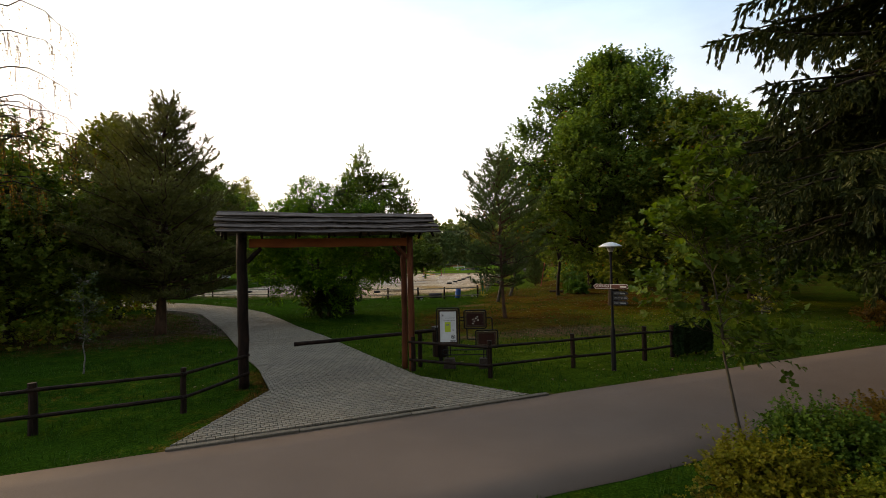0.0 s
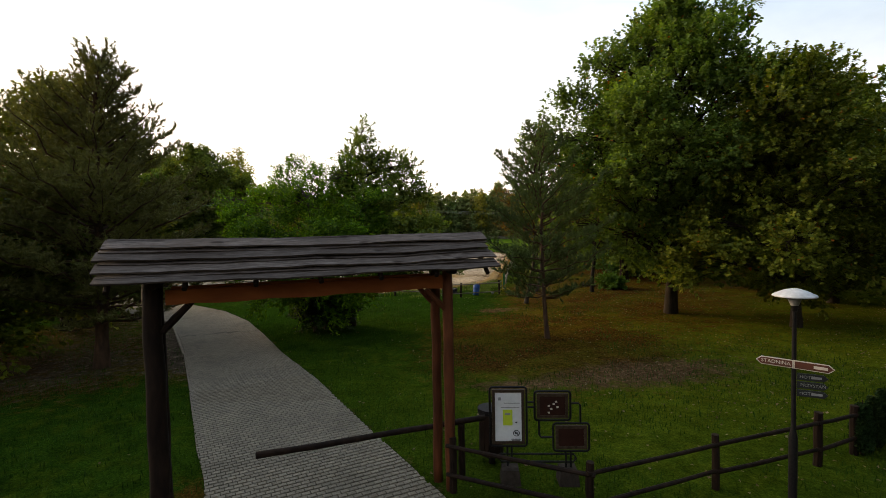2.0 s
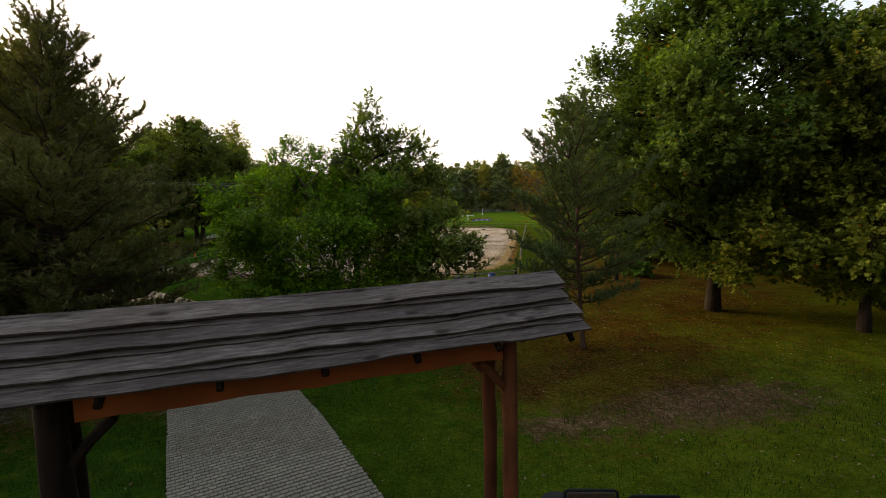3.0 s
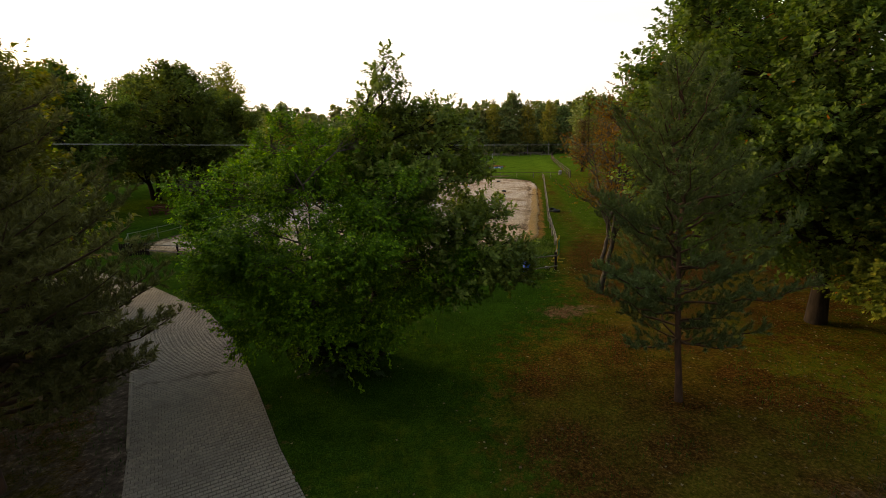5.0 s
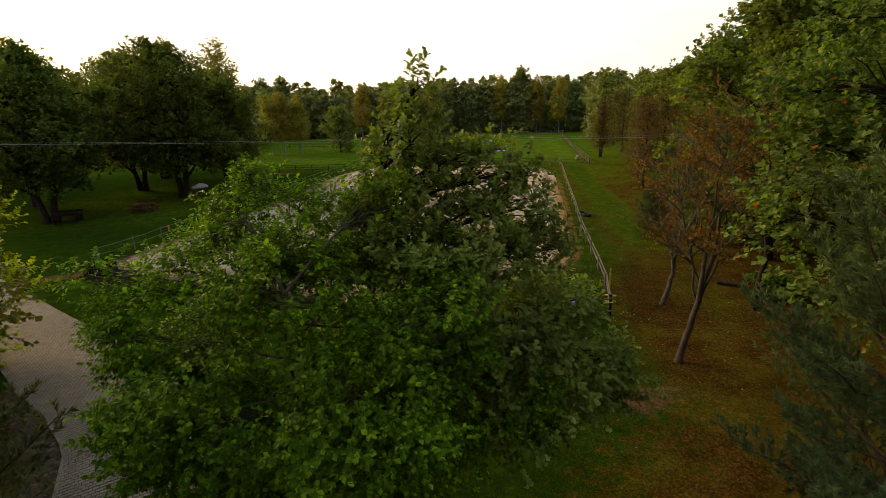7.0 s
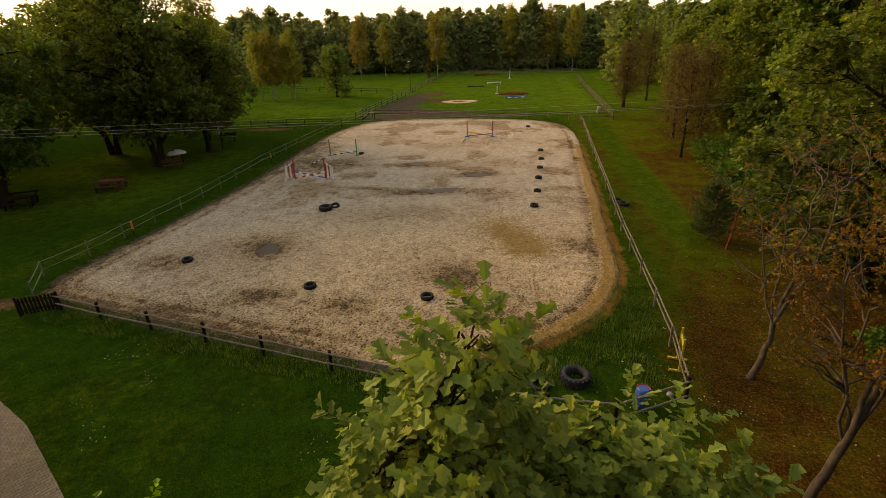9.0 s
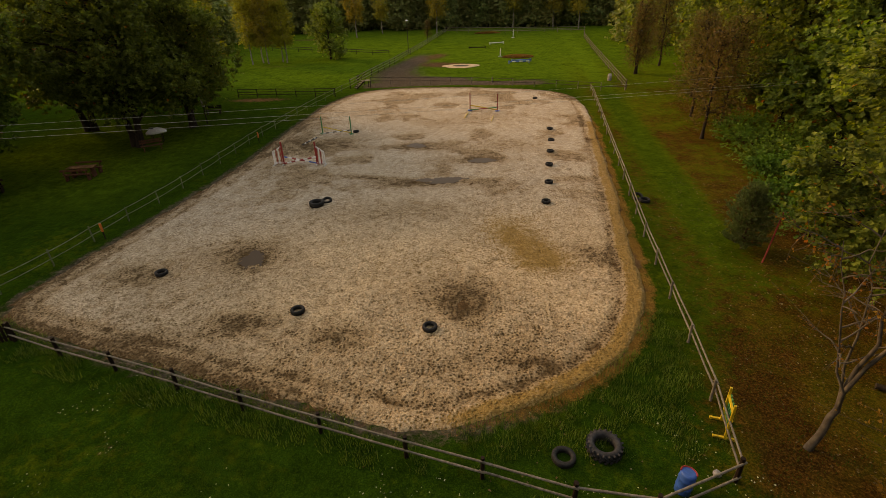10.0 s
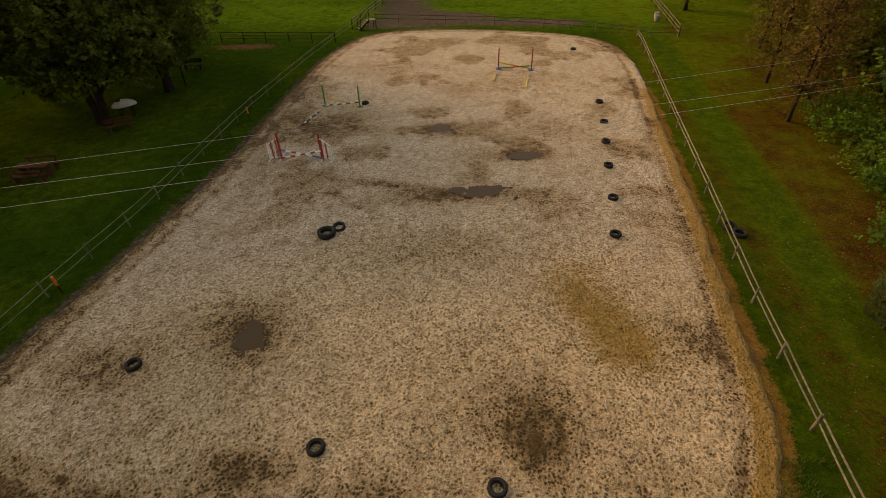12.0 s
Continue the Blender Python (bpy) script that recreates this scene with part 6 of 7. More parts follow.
for w, h, cx, cz, poster in ((0.60, 0.98, 0.0, 1.06, True), (0.58, 0.48, 0.72, 1.24, False), (0.58, 0.46, 1.02, 0.72, False)):
    part("tube_frame", ring_frame(w, h, cx, cz, 0.018, 0.0, 0.05), M_IRON, board)
    inner = w - 0.07, h - 0.07
    bm = bmesh.new()
    for sx, sz, px_, pz_ in ((inner[0], 0.05, 0, inner[1] / 2 - 0.025), (inner[0], 0.05, 0, -inner[1] / 2 + 0.025), (0.05, inner[1] - 0.1, inner[0] / 2 - 0.025, 0), (0.05, inner[1] - 0.1, -inner[0] / 2 + 0.025, 0)):
        box(sx, 0.035, sz, Matrix.Translation((cx + px_, 0, cz + pz_)), bm)
    part("wooden_frame", bm, M_RUST_TUBE, board)
    sheet = part("panel", box(inner[0] - 0.1, 0.018, inner[1] - 0.1, Matrix.Translation((cx, 0.004, cz))), M_PAPER if poster else M_PANEL, board, "white poster sheet" if poster else "dark brown panel")
    if poster:
        poster_sheet = sheet
for x, z, w, h, mat, lab in ((-0.01, 1.05, 0.155, 0.26, M_LIME, "lime notice"), (0.06, 1.29, 0.26, 0.012, M_GREY_TEXT, ""), (0.03, 1.22, 0.30, 0.010, M_GREY_TEXT, ""), (0.12, 0.69, 0.15, 0.012, M_INK, ""), (0.12, 0.665, 0.13, 0.010, M_INK, ""), (-0.01, 1.11, 0.09, 0.035, M_GREY_TEXT, ""), (0.13, 0.97, 0.03, 0.022, M_INK, ""), (-0.14, 1.36, 0.05, 0.05, M_GREY_TEXT, "")):
    part("print", box(w, 0.004, h, Matrix.Translation((x, -0.010 - (0.003 if mat is not M_LIME else 0), z))), mat, poster_sheet, lab)
part("pictogram", tube([(0.13 + 0.048 * math.cos(a), -0.011, 0.79 + 0.048 * math.sin(a)) for a in np.linspace(0, 2 * math.pi, 18)], 0.007, 5, cap=False), M_INK, poster_sheet, "round prohibition pictogram")
part("pictogram_bar", box(0.085, 0.004, 0.014, Matrix.Translation((0.13, -0.012, 0.79)) @ Matrix.Rotation(0.8, 4, "Y")), M_INK, poster_sheet)
part("pictogram_shape", box(0.045, 0.003, 0.024, Matrix.Translation((0.13, -0.0095, 0.79))), M_INK, poster_sheet)
for x, z in ((0.66, 1.24), (0.74, 1.27), (0.70, 1.19), (0.80, 1.22), (0.78, 1.31), (0.66, 1.13)):
    part("paper_scrap", box(0.035, 0.004, 0.028, Matrix.Translation((x, -0.008, z)) @ Matrix.Rotation(rnd(-0.2, 0.2), 4, "Y")), M_CREAM, board)
for pts in ([(0.30, 0, 1.22), (0.43, 0, 1.22)], [(0.30, 0, 1.30), (0.43, 0, 1.30)], [(1.01, 0, 1.28), (1.14, 0, 1.28), (1.17, 0, 1.25), (1.17, 0, 0.95)], [(0.50, 0, 1.0), (0.50, 0, 0.76), (0.53, 0, 0.72), (0.73, 0, 0.72)],
            [(-0.02, 0, 0.57), (-0.02, 0, 0.24)], [(0.05, 0, 0.57), (0.05, 0, 0.30)], [(0.93, 0, 0.49), (0.93, 0, 0.18)], [(1.01, 0, 0.49), (1.01, 0, 0.18)],
            [(-0.14, 0, 0.44), (-0.17, 0, 0.38), (-0.12, 0, 0.31), (1.05, 0, 0.31), (1.10, 0, 0.37), (1.06, 0, 0.44), (-0.14, 0, 0.44)]):
    part("tube", tube(pts, 0.017, 8), M_IRON, board)
for x in (0.02, 0.96):
    bm = bmesh.new()
    lathe([(0.0, -0.06), (0.24, -0.06), (0.19, 0.22), (0.0, 0.22)], 4, bm, Matrix.Translation((x, 0, 0)) @ Matrix.Rotation(math.pi / 4, 4, "Z"))
    part("footing", bm, M_FOOTING, board, "mossy concrete footing")

# ---- lamp post with direction signs ----
lamp = thing("street_lamp", "black park lamp post with a flat white shade", "lamp", (3.83, 15.96, 0), 0)
part("pole", lathe([(0.058, -0.1), (0.058, 0.98), (0.044, 1.05), (0.033, 1.1), (0.029, 2.80), (0.026, 2.88)], 14), M_IRON, lamp, shade=True)
part("collar", lathe([(0.0, 2.84), (0.04, 2.86), (0.05, 2.94), (0.036, 2.96)], 14), M_IRON, lamp)
shade_ob = part("shade", lathe([(0.07, 3.06), (0.275, 3.072), (0.285, 3.082), (0.27, 3.10), (0.15, 3.16), (0.05, 3.19), (0.0, 3.195)], 28), M_LAMP, lamp, "flat white dish shade", True)
part("lens", lathe([(0.045, 2.93), (0.10, 3.065), (0.0, 3.07)], 18), M_LENS, shade_ob, "milky conical lamp glass", True)


def arrow_sign(label, z, x0, x1, h, tip_left, tip_right, mat, edge_mat, turn, word="", word_x=0.0, bars=(), word_mat=None):
    sg = thing("direction_sign", label, "sign", (3.83, 15.96, z), turn, "direction signs on the lamp post")
    t = h * 0.55
    outline = [(x0 + (t if tip_left else 0), h / 2), (x0, 0) if tip_left else (x0, h / 2), (x0 + (t if tip_left else 0), -h / 2), (x1 - (t if tip_right else 0), -h / 2), (x1, 0) if tip_right else (x1, -h / 2), (x1 - (t if tip_right else 0), h / 2)]
    outline = [p for i, p in enumerate(outline) if p not in outline[:i]]
    for name, k, d0, d1, mm in (("border", 1.0, -0.052, -0.036, edge_mat), ("plate", 0.82, -0.056, -0.034, mat)):
        mx = (x0 + x1) / 2
        kx = 1 - (1 - k) * h / (x1 - x0) * 1.2
        bm = bmesh.new()
        f = [bm.verts.new((mx + (x - mx) * kx, d0, zz * k)) for x, zz in outline]
        b = [bm.verts.new((mx + (x - mx) * kx, d1, zz * k)) for x, zz in outline]
        bm.faces.new(f)
        bm.faces.new(b[::-1])
        for i in range(len(f)):
            j = (i + 1) % len(f)
            bm.faces.new((f[i], b[i], b[j], f[j]))
        bmesh.ops.recalc_face_normals(bm, faces=bm.faces[:])
        part(name, bm, mm, sg)
    if word:
        cu = bpy.data.curves.new("lettering", "FONT")
        cu.body, cu.size, cu.extrude, cu.align_y = word, h * 0.62, 0.001, "CENTER"
        cu.materials.append(word_mat or edge_mat)
        tx_ = put("lettering", cu, sg)
        tx_.matrix_basis = pose(word_x, -0.0585, 0, 90, 0, 0)
    for bx, bw in bars:
        part("lettering_bar", box(bw, 0.004, h * 0.34, Matrix.Translation((bx + bw / 2, -0.058, 0))), word_mat or edge_mat, sg)
    return sg


arrow_sign("brown arrow sign pointing to the stables, cream lettering", 2.08, -0.47, 0.0, 0.12, True, False, M_SIGN_BROWN, M_CREAM, -44, "STADNINA", -0.40)
arrow_sign("brown arrow sign pointing the other way, cream lettering", 2.08, 0.004, 0.48, 0.12, False, True, M_SIGN_BROWN, M_CREAM, -44, bars=((0.24, 0.16),))
arrow_sign("dark hotel arrow sign with grey lettering", 1.91, 0.03, 0.40, 0.10, False, True, M_SIGN_DARK, M_SIGN_DARK, -28, "HOTEL", 0.06, bars=((0.21, 0.11),), word_mat=M_GREY_TEXT)
arrow_sign("dark marina arrow sign with grey lettering", 1.79, 0.03, 0.40, 0.10, False, True, M_SIGN_DARK, M_SIGN_DARK, -28, "PRZYSTAŃ", 0.07, word_mat=M_GREY_TEXT)
arrow_sign("dark hotel arrow sign with worn grey lettering", 1.67, 0.03, 0.40, 0.10, False, True, M_SIGN_DARK, M_SIGN_DARK, -28, "HOTEL", 0.06, bars=((0.21, 0.12),), word_mat=M_GREY_TEXT)

# ---- tyres ----
def tyre_profile(R, r, w):
    return [(R - 0.12 * r, -w / 2), (R, -w * 0.42), (R * 1.02, 0), (R, w * 0.42), (R - 0.12 * r, w / 2), (R - r * 0.6, w * 0.53), (R - r, w * 0.40), (R - r * 0.95, 0), (R - r, -w * 0.40), (R - r * 0.6, -w * 0.53), (R - 0.12 * r, -w / 2)]


car_tyre_me = None


def tyre(label, at, R=0.27, r=0.11, w=0.17, mat=None, lugs=0, tilt=(0, 0), group="", flat=True, turn=0.0):
    global car_tyre_me
    ob = thing("tyre", label, "tyre", at, turn, group)
    body_m = None
    if flat:
        m = pose(0, 0, w * 0.5, tilt[0], tilt[1], 0)
    else:
        m = pose(0, 0, R, 90 + tilt[0], tilt[1], 0)
    part("carcass", lathe(tyre_profile(R, r, w), 26, None, m), mat or M_RUBBER, ob, shade=True)
    if lugs:
        bm = bmesh.new()
        for k in range(lugs):
            a = 2 * math.pi * k / lugs
            for s in (-1, 1):
                box(0.075, 0.05, w * 0.60, m @ Matrix.Rotation(a + s * 0.08, 4, "Z") @ Matrix.Translation((R * 1.015, 0, s * w * 0.27)) @ Matrix.Rotation(s * 0.65, 4, "X"), bm)
        part("tread_lugs", bm, mat or M_RUBBER, ob)
    return ob


for x, y in ((-11.85, 47.05), (-6.38, 45.9), (-19.25, 50.15)):
    tyre("old black car tyre lying on the sand", (x, y, 0.05), 0.285, group="tyres on the sand", turn=rnd(0, 90))
tyre("larger black tyre lying on the sand", (-13.95, 58.2, 0.05), 0.44, 0.16, 0.27, group="tyres on the sand")
tyre("old black car tyre leaning on a larger one", (-13.45, 58.75, 0.05), 0.31, group="tyres on the sand", tilt=(14, 0))
for x, y in ((-0.02, 58.1), (0.68, 61.4), (1.3, 65.0), (1.9, 68.2), (2.5, 71.3), (3.0, 75.0), (3.58, 88.7), (-14.7, 75.3)):
    tyre("car tyre in the row along the arena", (x, y, 0.05), 0.27, group="row of tyres on the sand", turn=rnd(0, 90))
tyre("big tractor tyre with deep lugs lying in the grass", (-1.2, 40.42, 0.0), 0.46, 0.17, 0.27, M_RUBBER_GREY, 20)
tyre("mossy worn tractor tyre lying in the grass", (-2.38, 40.12, -0.02), 0.33, 0.13, 0.15, M_RUBBER)
tyre("old car tyre lying outside the fence", (5.85, 58.2, 0.0), 0.32, group="tyres outside the fence")
tyre("old car tyre leaning by the fence", (5.6, 58.75, 0.0), 0.32, group="tyres outside the fence", tilt=(20, 0))

# ---- barrel ----
barrel = thing("plastic_barrel", "blue plastic barrel with a red rim tipped by the fence", "barrel", (0.45, 39.15, 0), 30)
bt = Matrix.Rotation(radians(7), 4, "Y") @ Matrix.Diagonal((0.70, 0.70, 0.76, 1))
part("drum", lathe([(0.0, 0.0), (0.265, 0.0), (0.285, 0.05), (0.29, 0.25), (0.30, 0.27), (0.30, 0.30), (0.29, 0.32), (0.29, 0.58), (0.30, 0.60), (0.30, 0.63), (0.29, 0.65), (0.28, 0.82), (0.255, 0.88), (0.0, 0.875)], 24, None, bt), M_BLUE, barrel, shade=True)
part("rim", tube([bt @ Vector((0.27 * math.cos(a), 0.27 * math.sin(a), 0.885)) for a in np.linspace(-1.1, 2.3, 16)], 0.022, 6), M_RED, barrel, "red rim band")
part("lid", lathe([(0.0, 0.89), (0.22, 0.89), (0.235, 0.882)], 20, None, bt), M_BLUE, barrel)

# ---- jumps ----
def striped_pole(parent, p, q, r, mats, bands=8, name="pole"):
    p, q = Vector(p), Vector(q)
    for k in range(bands):
        part(name if k == 0 else "pole_band", tube([p.lerp(q, k / bands), p.lerp(q, (k + 1) / bands)], r, 8), mats[k % len(mats)], parent)


def wing(parent, x, h, mat_post, mat_frame):
    """A jump wing: tall painted post, white frame that slopes outwards, upright painted slats."""
    out = math.copysign(0.66, x)
    wing_ob = part("wing", box(0.11, 0.11, h, Matrix.Translation((x, 0, h / 2)), bevel=0.012), mat_post, parent, "red slatted jump wing in a white frame")
    part("wing_post", box(0.07, 0.07, h * 0.62, Matrix.Translation((x + out, -0.16, h * 0.31))), mat_frame, wing_ob)
    for z0, z1 in ((0.16, 0.16), (h * 0.80, h * 0.58)):
        part("wing_rail", tube([(x, 0, z0), (x + out, -0.16, z1)], 0.055, 6), mat_frame, wing_ob)
    for k in range(4):
        u = (k + 0.8) / 4.6
        t1 = h * (0.84 - 0.22 * u)
        part("wing_slat", box(0.06, 0.03, t1 - 0.1, Matrix.Translation((x + out * u, -0.16 * u - 0.05, 0.1 + (t1 - 0.1) / 2))), mat_frame if k % 2 else mat_post, wing_ob)
    for xx, yy in ((x, 0.0), (x + out, -0.16)):
        part("wing_foot", box(0.07, 0.62, 0.07, Matrix.Translation((xx, yy, 0.035))), mat_frame, wing_ob)


j1 = thing("show_jump", "red and white jump with wings and crossed striped poles", "jump", (-17.25, 66.2, 0.05), -3)
wing(j1, -1.3, 1.75, M_RED, M_WHITE)
wing(j1, 1.3, 1.75, M_RED, M_WHITE)
striped_pole(j1, (-1.3, -0.10, 0.10), (1.3, -0.10, 0.62), 0.055, (M_RED, M_WHITE))
striped_pole(j1, (-1.3, 0.10, 0.58), (1.3, 0.10, 0.06), 0.055, (M_BLUE_PAINT, M_WHITE, M_RED, M_WHITE, M_RED, M_WHITE, M_BLUE_PAINT, M_BLUE_PAINT))
pole = thing("ground_pole", "black and white striped pole lying on the sand", "pole", (-18.25, 72.5, 0.1), 73)
striped_pole(pole, (-1.15, 0, 0), (1.15, 0, 0.02), 0.055, (M_INK, M_WHITE, M_INK), 9)
j2 = thing("show_jump", "green jump stands with yellow and striped crossed poles", "jump", (-16.36, 74.8, 0.05), -6)
for x in (-1.36, 1.36):
    part("stand", box(0.08, 0.08, 1.6, Matrix.Translation((x, 0, 0.8))), M_GREEN, j2)
    part("stand_foot", box(0.5, 0.07, 0.07, Matrix.Translation((x, 0, 0.035))), M_GREEN, j2)
    part("stand_foot", box(0.07, 0.5, 0.07, Matrix.Translation((x, 0, 0.036))), M_GREEN, j2)
striped_pole(j2, (-1.36, 0.1, 0.62), (1.36, 0.1, 0.1), 0.045, (M_YELLOW,), 2)
striped_pole(j2, (-1.36, -0.1, 0.08), (1.36, -0.1, 0.42), 0.045, (M_WHITE, M_INK), 8)
j3 = thing("show_jump", "red jump stands with yellow crossed poles", "jump", (-2.6, 82.95, 0.05), -11)
for x in (-1.45, 1.45):
    part("stand", box(0.09, 0.09, 1.8, Matrix.Translation((x, 0, 0.9))), M_RED, j3)
    part("stand_foot", box(0.46, 0.46, 0.10, Matrix.Translation((x, 0, 0.05)), bevel=0.03), M_BLUE_PAINT, j3)
striped_pole(j3, (-1.45, 0.08, 0.55), (1.45, 0.08, 0.12), 0.06, (M_YELLOW,), 2)
striped_pole(j3, (-1.45, -0.08, 0.1), (1.45, -0.08, 0.42), 0.05, (M_GREEN, M_RED, M_GREEN), 3)
for x, y, a in ((-4.45, 81.0, 80), (-1.9, 79.45, 81)):
    gp = thing("ground_pole", "yellow pole lying on the sand before the jump", "pole", (x, y, 0.1), a, "yellow ground poles")
    striped_pole(gp, (-1.1, 0, 0), (1.1, 0, 0), 0.05, (M_YELLOW,), 1)
wing_y = thing("jump_wing", "yellow and green jump wing standing against the fence", "jump wing", (2.42, 41.15, 0), 72)
for x in (-0.36, 0.36):
    part("upright", box(0.06, 0.06, 1.25, Matrix.Translation((x, 0, 0.66))), M_YELLOW, wing_y)
    part("foot", box(0.07, 0.62, 0.06, Matrix.Translation((x, 0, 0.03))), M_YELLOW, wing_y)
for z in (0.35, 1.0):
    part("cross_rail", box(0.78, 0.05, 0.08, Matrix.Translation((0, 0, z))), M_YELLOW, wing_y)
for k in range(4):
    part("slat", box(0.07, 0.025, 0.8, Matrix.Translation((-0.24 + 0.16 * k, -0.03, 0.72))), M_GREEN, wing_y)

# ---- picnic lawn ----
def picnic_table(label, at, turn, wood):
    ob = thing("picnic_table", label, "picnic table", at, turn)
    for k in range(4):
        part("top_board", box(1.9, 0.17, 0.045, Matrix.Translation((0, -0.28 + 0.185 * k, 0.75)), bevel=0.006), wood, ob)
    for s in (-1, 1):
        for k in range(2):
            part("seat_board", box(1.9, 0.15, 0.045, Matrix.Translation((0, s * (0.72 + 0.17 * k), 0.45)), bevel=0.006), wood, ob)
        part("back_board", box(1.9, 0.04, 0.14, Matrix.Translation((0, s * 1.0, 0.80)), bevel=0.006), wood, ob)
        for x in (-0.75, 0.75):
            part("seat_leg", box(0.09, 0.32, 0.42, Matrix.Translation((x, s * 0.8, 0.21))), wood, ob)
            part("back_post", box(0.07, 0.05, 0.85, Matrix.Translation((x, s * 0.97, 0.43))), wood, ob)
    for x in (-0.7, 0.7):
        part("table_leg", box(0.1, 0.5, 0.72, Matrix.Translation((x, 0, 0.36))), wood, ob)
    return ob


def bench(label, at, turn, wood):
    ob = thing("bench", label, "bench", at, turn, "benches of the picnic lawn")
    for k in range(3):
        part("seat_board", box(1.7, 0.13, 0.045, Matrix.Translation((0, -0.14 + 0.14 * k, 0.44)), bevel=0.005), wood, ob)
    for z in (0.66, 0.84):
        part("back_board", box(1.7, 0.035, 0.13, Matrix.Translation((0, 0.27, z)), bevel=0.005), wood, ob)
    for x in (-0.65, 0.65):
        part("leg", box(0.08, 0.38, 0.42, Matrix.Translation((x, 0, 0.21))), wood, ob)
        part("back_post", box(0.06, 0.05, 0.92, Matrix.Translation((x, 0.245, 0.46))), wood, ob)
    return ob


picnic_table("reddish wooden picnic table with benches on the lawn", (-32.9, 64.4, 0), 8, M_WOOD_RED)
picnic_table("dark wooden picnic table under the oaks", (-37.0, 60.4, 0), 25, M_LOG_DARK)
bench("low reddish wooden bench under the oak", (-31.4, 70.9, 0), 35, M_WOOD_RED)
bench("dark wooden bench facing the arena", (-32.2, 84.5, 0), 10, M_LOG_DARK)
canoe = thing("overturned_boat", "small white boat hull resting on trestles under the oak", "boat", (-32.4, 73.6, 0), 22)
bm = bmesh.new()
secs = []
for i in range(11):
    u = i / 10
    w = 0.42 * math.sin(math.pi * min(0.97, 0.06 + 0.9 * u)) ** 0.6
    secs.append([bm.verts.new((-0.85 + 1.7 * u, w * math.cos(a), 0.73 + 0.12 * u + 0.50 * math.sin(a) * (w / 0.42))) for a in np.linspace(0, math.pi, 9)])
for a, b in zip(secs, secs[1:]):
    for k in range(8):
        bm.faces.new((a[k], b[k], b[k + 1], a[k + 1]))
    bm.faces.new((a[0], a[8], b[8], b[0]))
bm.faces.new(secs[0])
bm.faces.new(secs[-1][::-1])
part("hull", bm, M_WHITE, canoe, shade=True)
part("dark_cover", lathe([(0.0, 0.0), (0.24, 0.0), (0.2, 0.1), (0.0, 0.13)], 14, None, Matrix.Translation((-0.32, -0.08, 1.22))), M_INK, canoe, "black cover at one end")
for x in (-0.4, 0.4):
    part("trestle", box(0.08, 0.6, 0.06, Matrix.Translation((x, 0, 0.70))), M_LOG_DARK, canoe)
    for y in (-0.3, 0.3):
        part("trestle_leg", box(0.06, 0.06, 0.7, Matrix.Translation((x, y, 0.35))), M_LOG_DARK, canoe)

# ---- small things round the arena ----
for x, y in ((-24.6, 54.1), (-22.85, 72.7)):
    mark = thing("marker_post", "orange plastic marker on the fence post", "marker", (x, y, 0), 0, "orange markers of the arena fence")
    part("sleeve", lathe([(0.0, 0.42), (0.055, 0.42), (0.06, 0.9), (0.0, 0.92)], 10), M_ORANGE, mark)
    part("stake", lathe([(0.03, -0.1), (0.03, 0.45)], 8), M_LOG_DARK, mark)
low_post = thing("lawn_post", "thin dark wooden post standing on the lawn", "post", (-30.9, 80.0, 0), 0)
part("shaft", log((0, 0, -0.1), (0.02, 0.0, 1.7), 0.06, 8, 3), M_LOG_DARK, low_post)
stake = thing("leaning_post", "rust-red thin post leaning among the brambles", "post", (8.75, 50.8, 0), 0)
part("shaft", log((0, 0, -0.1), (0.55, 0.45, 2.3), 0.035, 8, 4), M_RED, stake)
fall = thing("fallen_log", "dark weathered log lying in the leaves", "log", (8.4, 42.5, 0.06), -35)
part("trunk", log((-0.55, 0, 0.02), (0.55, 0, 0.02), 0.09, 10, 5, 0.02), M_BARK, fall)
for x, y, r in ((1.55, 39.62, 0.11), (-2.15, 38.72, 0.09)):
    st = thing("stone", "pale stone at the foot of the fence", "stone", (x, y, 0), rnd(0, 90), "stones by the fence")
    bm = bmesh.new()
    bmesh.ops.create_icosphere(bm, subdivisions=2, radius=r)
    for v in bm.verts:
        v.co *= 1 + 0.18 * noise.noise(v.co * 9 + Vector((x, y, 0)))
        v.co.z = v.co.z * 0.7 + r * 0.5
    part("rock", bm, M_CONCRETE, st)
steps_ob = thing("wooden_steps", "small wooden stair over the fence at the paddock corner", "steps", (-18.9, 98.0, 0), -60)
for k in range(5):
    part("tread", box(0.9, 0.26, 0.05, Matrix.Translation((0, k * 0.24, 0.18 * (k + 1)))), M_RAIL_GREY, steps_ob)
for x in (-0.45, 0.45):
    part("stringer", box(0.06, 1.45, 0.14, Matrix.Translation((x, 0.5, 0.5)) @ Matrix.Rotation(math.atan2(0.18, 0.24), 4, "X")), M_LOG_DARK, steps_ob)
    part("handrail", tube([(x, 0, 1.0), (x, 1.1, 1.85)], 0.03, 6), M_LOG_DARK, steps_ob)
    for k in (0, 1):
        part("baluster", box(0.06, 0.06, 1.0, Matrix.Translation((x, 0.02 + 1.02 * k, 0.5 + 0.45 * k))), M_LOG_DARK, steps_ob)
part("platform", box(0.95, 0.9, 0.06, Matrix.Translation((0, 1.55, 0.93))), M_RAIL_GREY, steps_ob)
for x in (-0.4, 0.4):
    part("platform_leg", box(0.08, 0.08, 0.93, Matrix.Translation((x, 1.9, 0.46))), M_LOG_DARK, steps_ob)

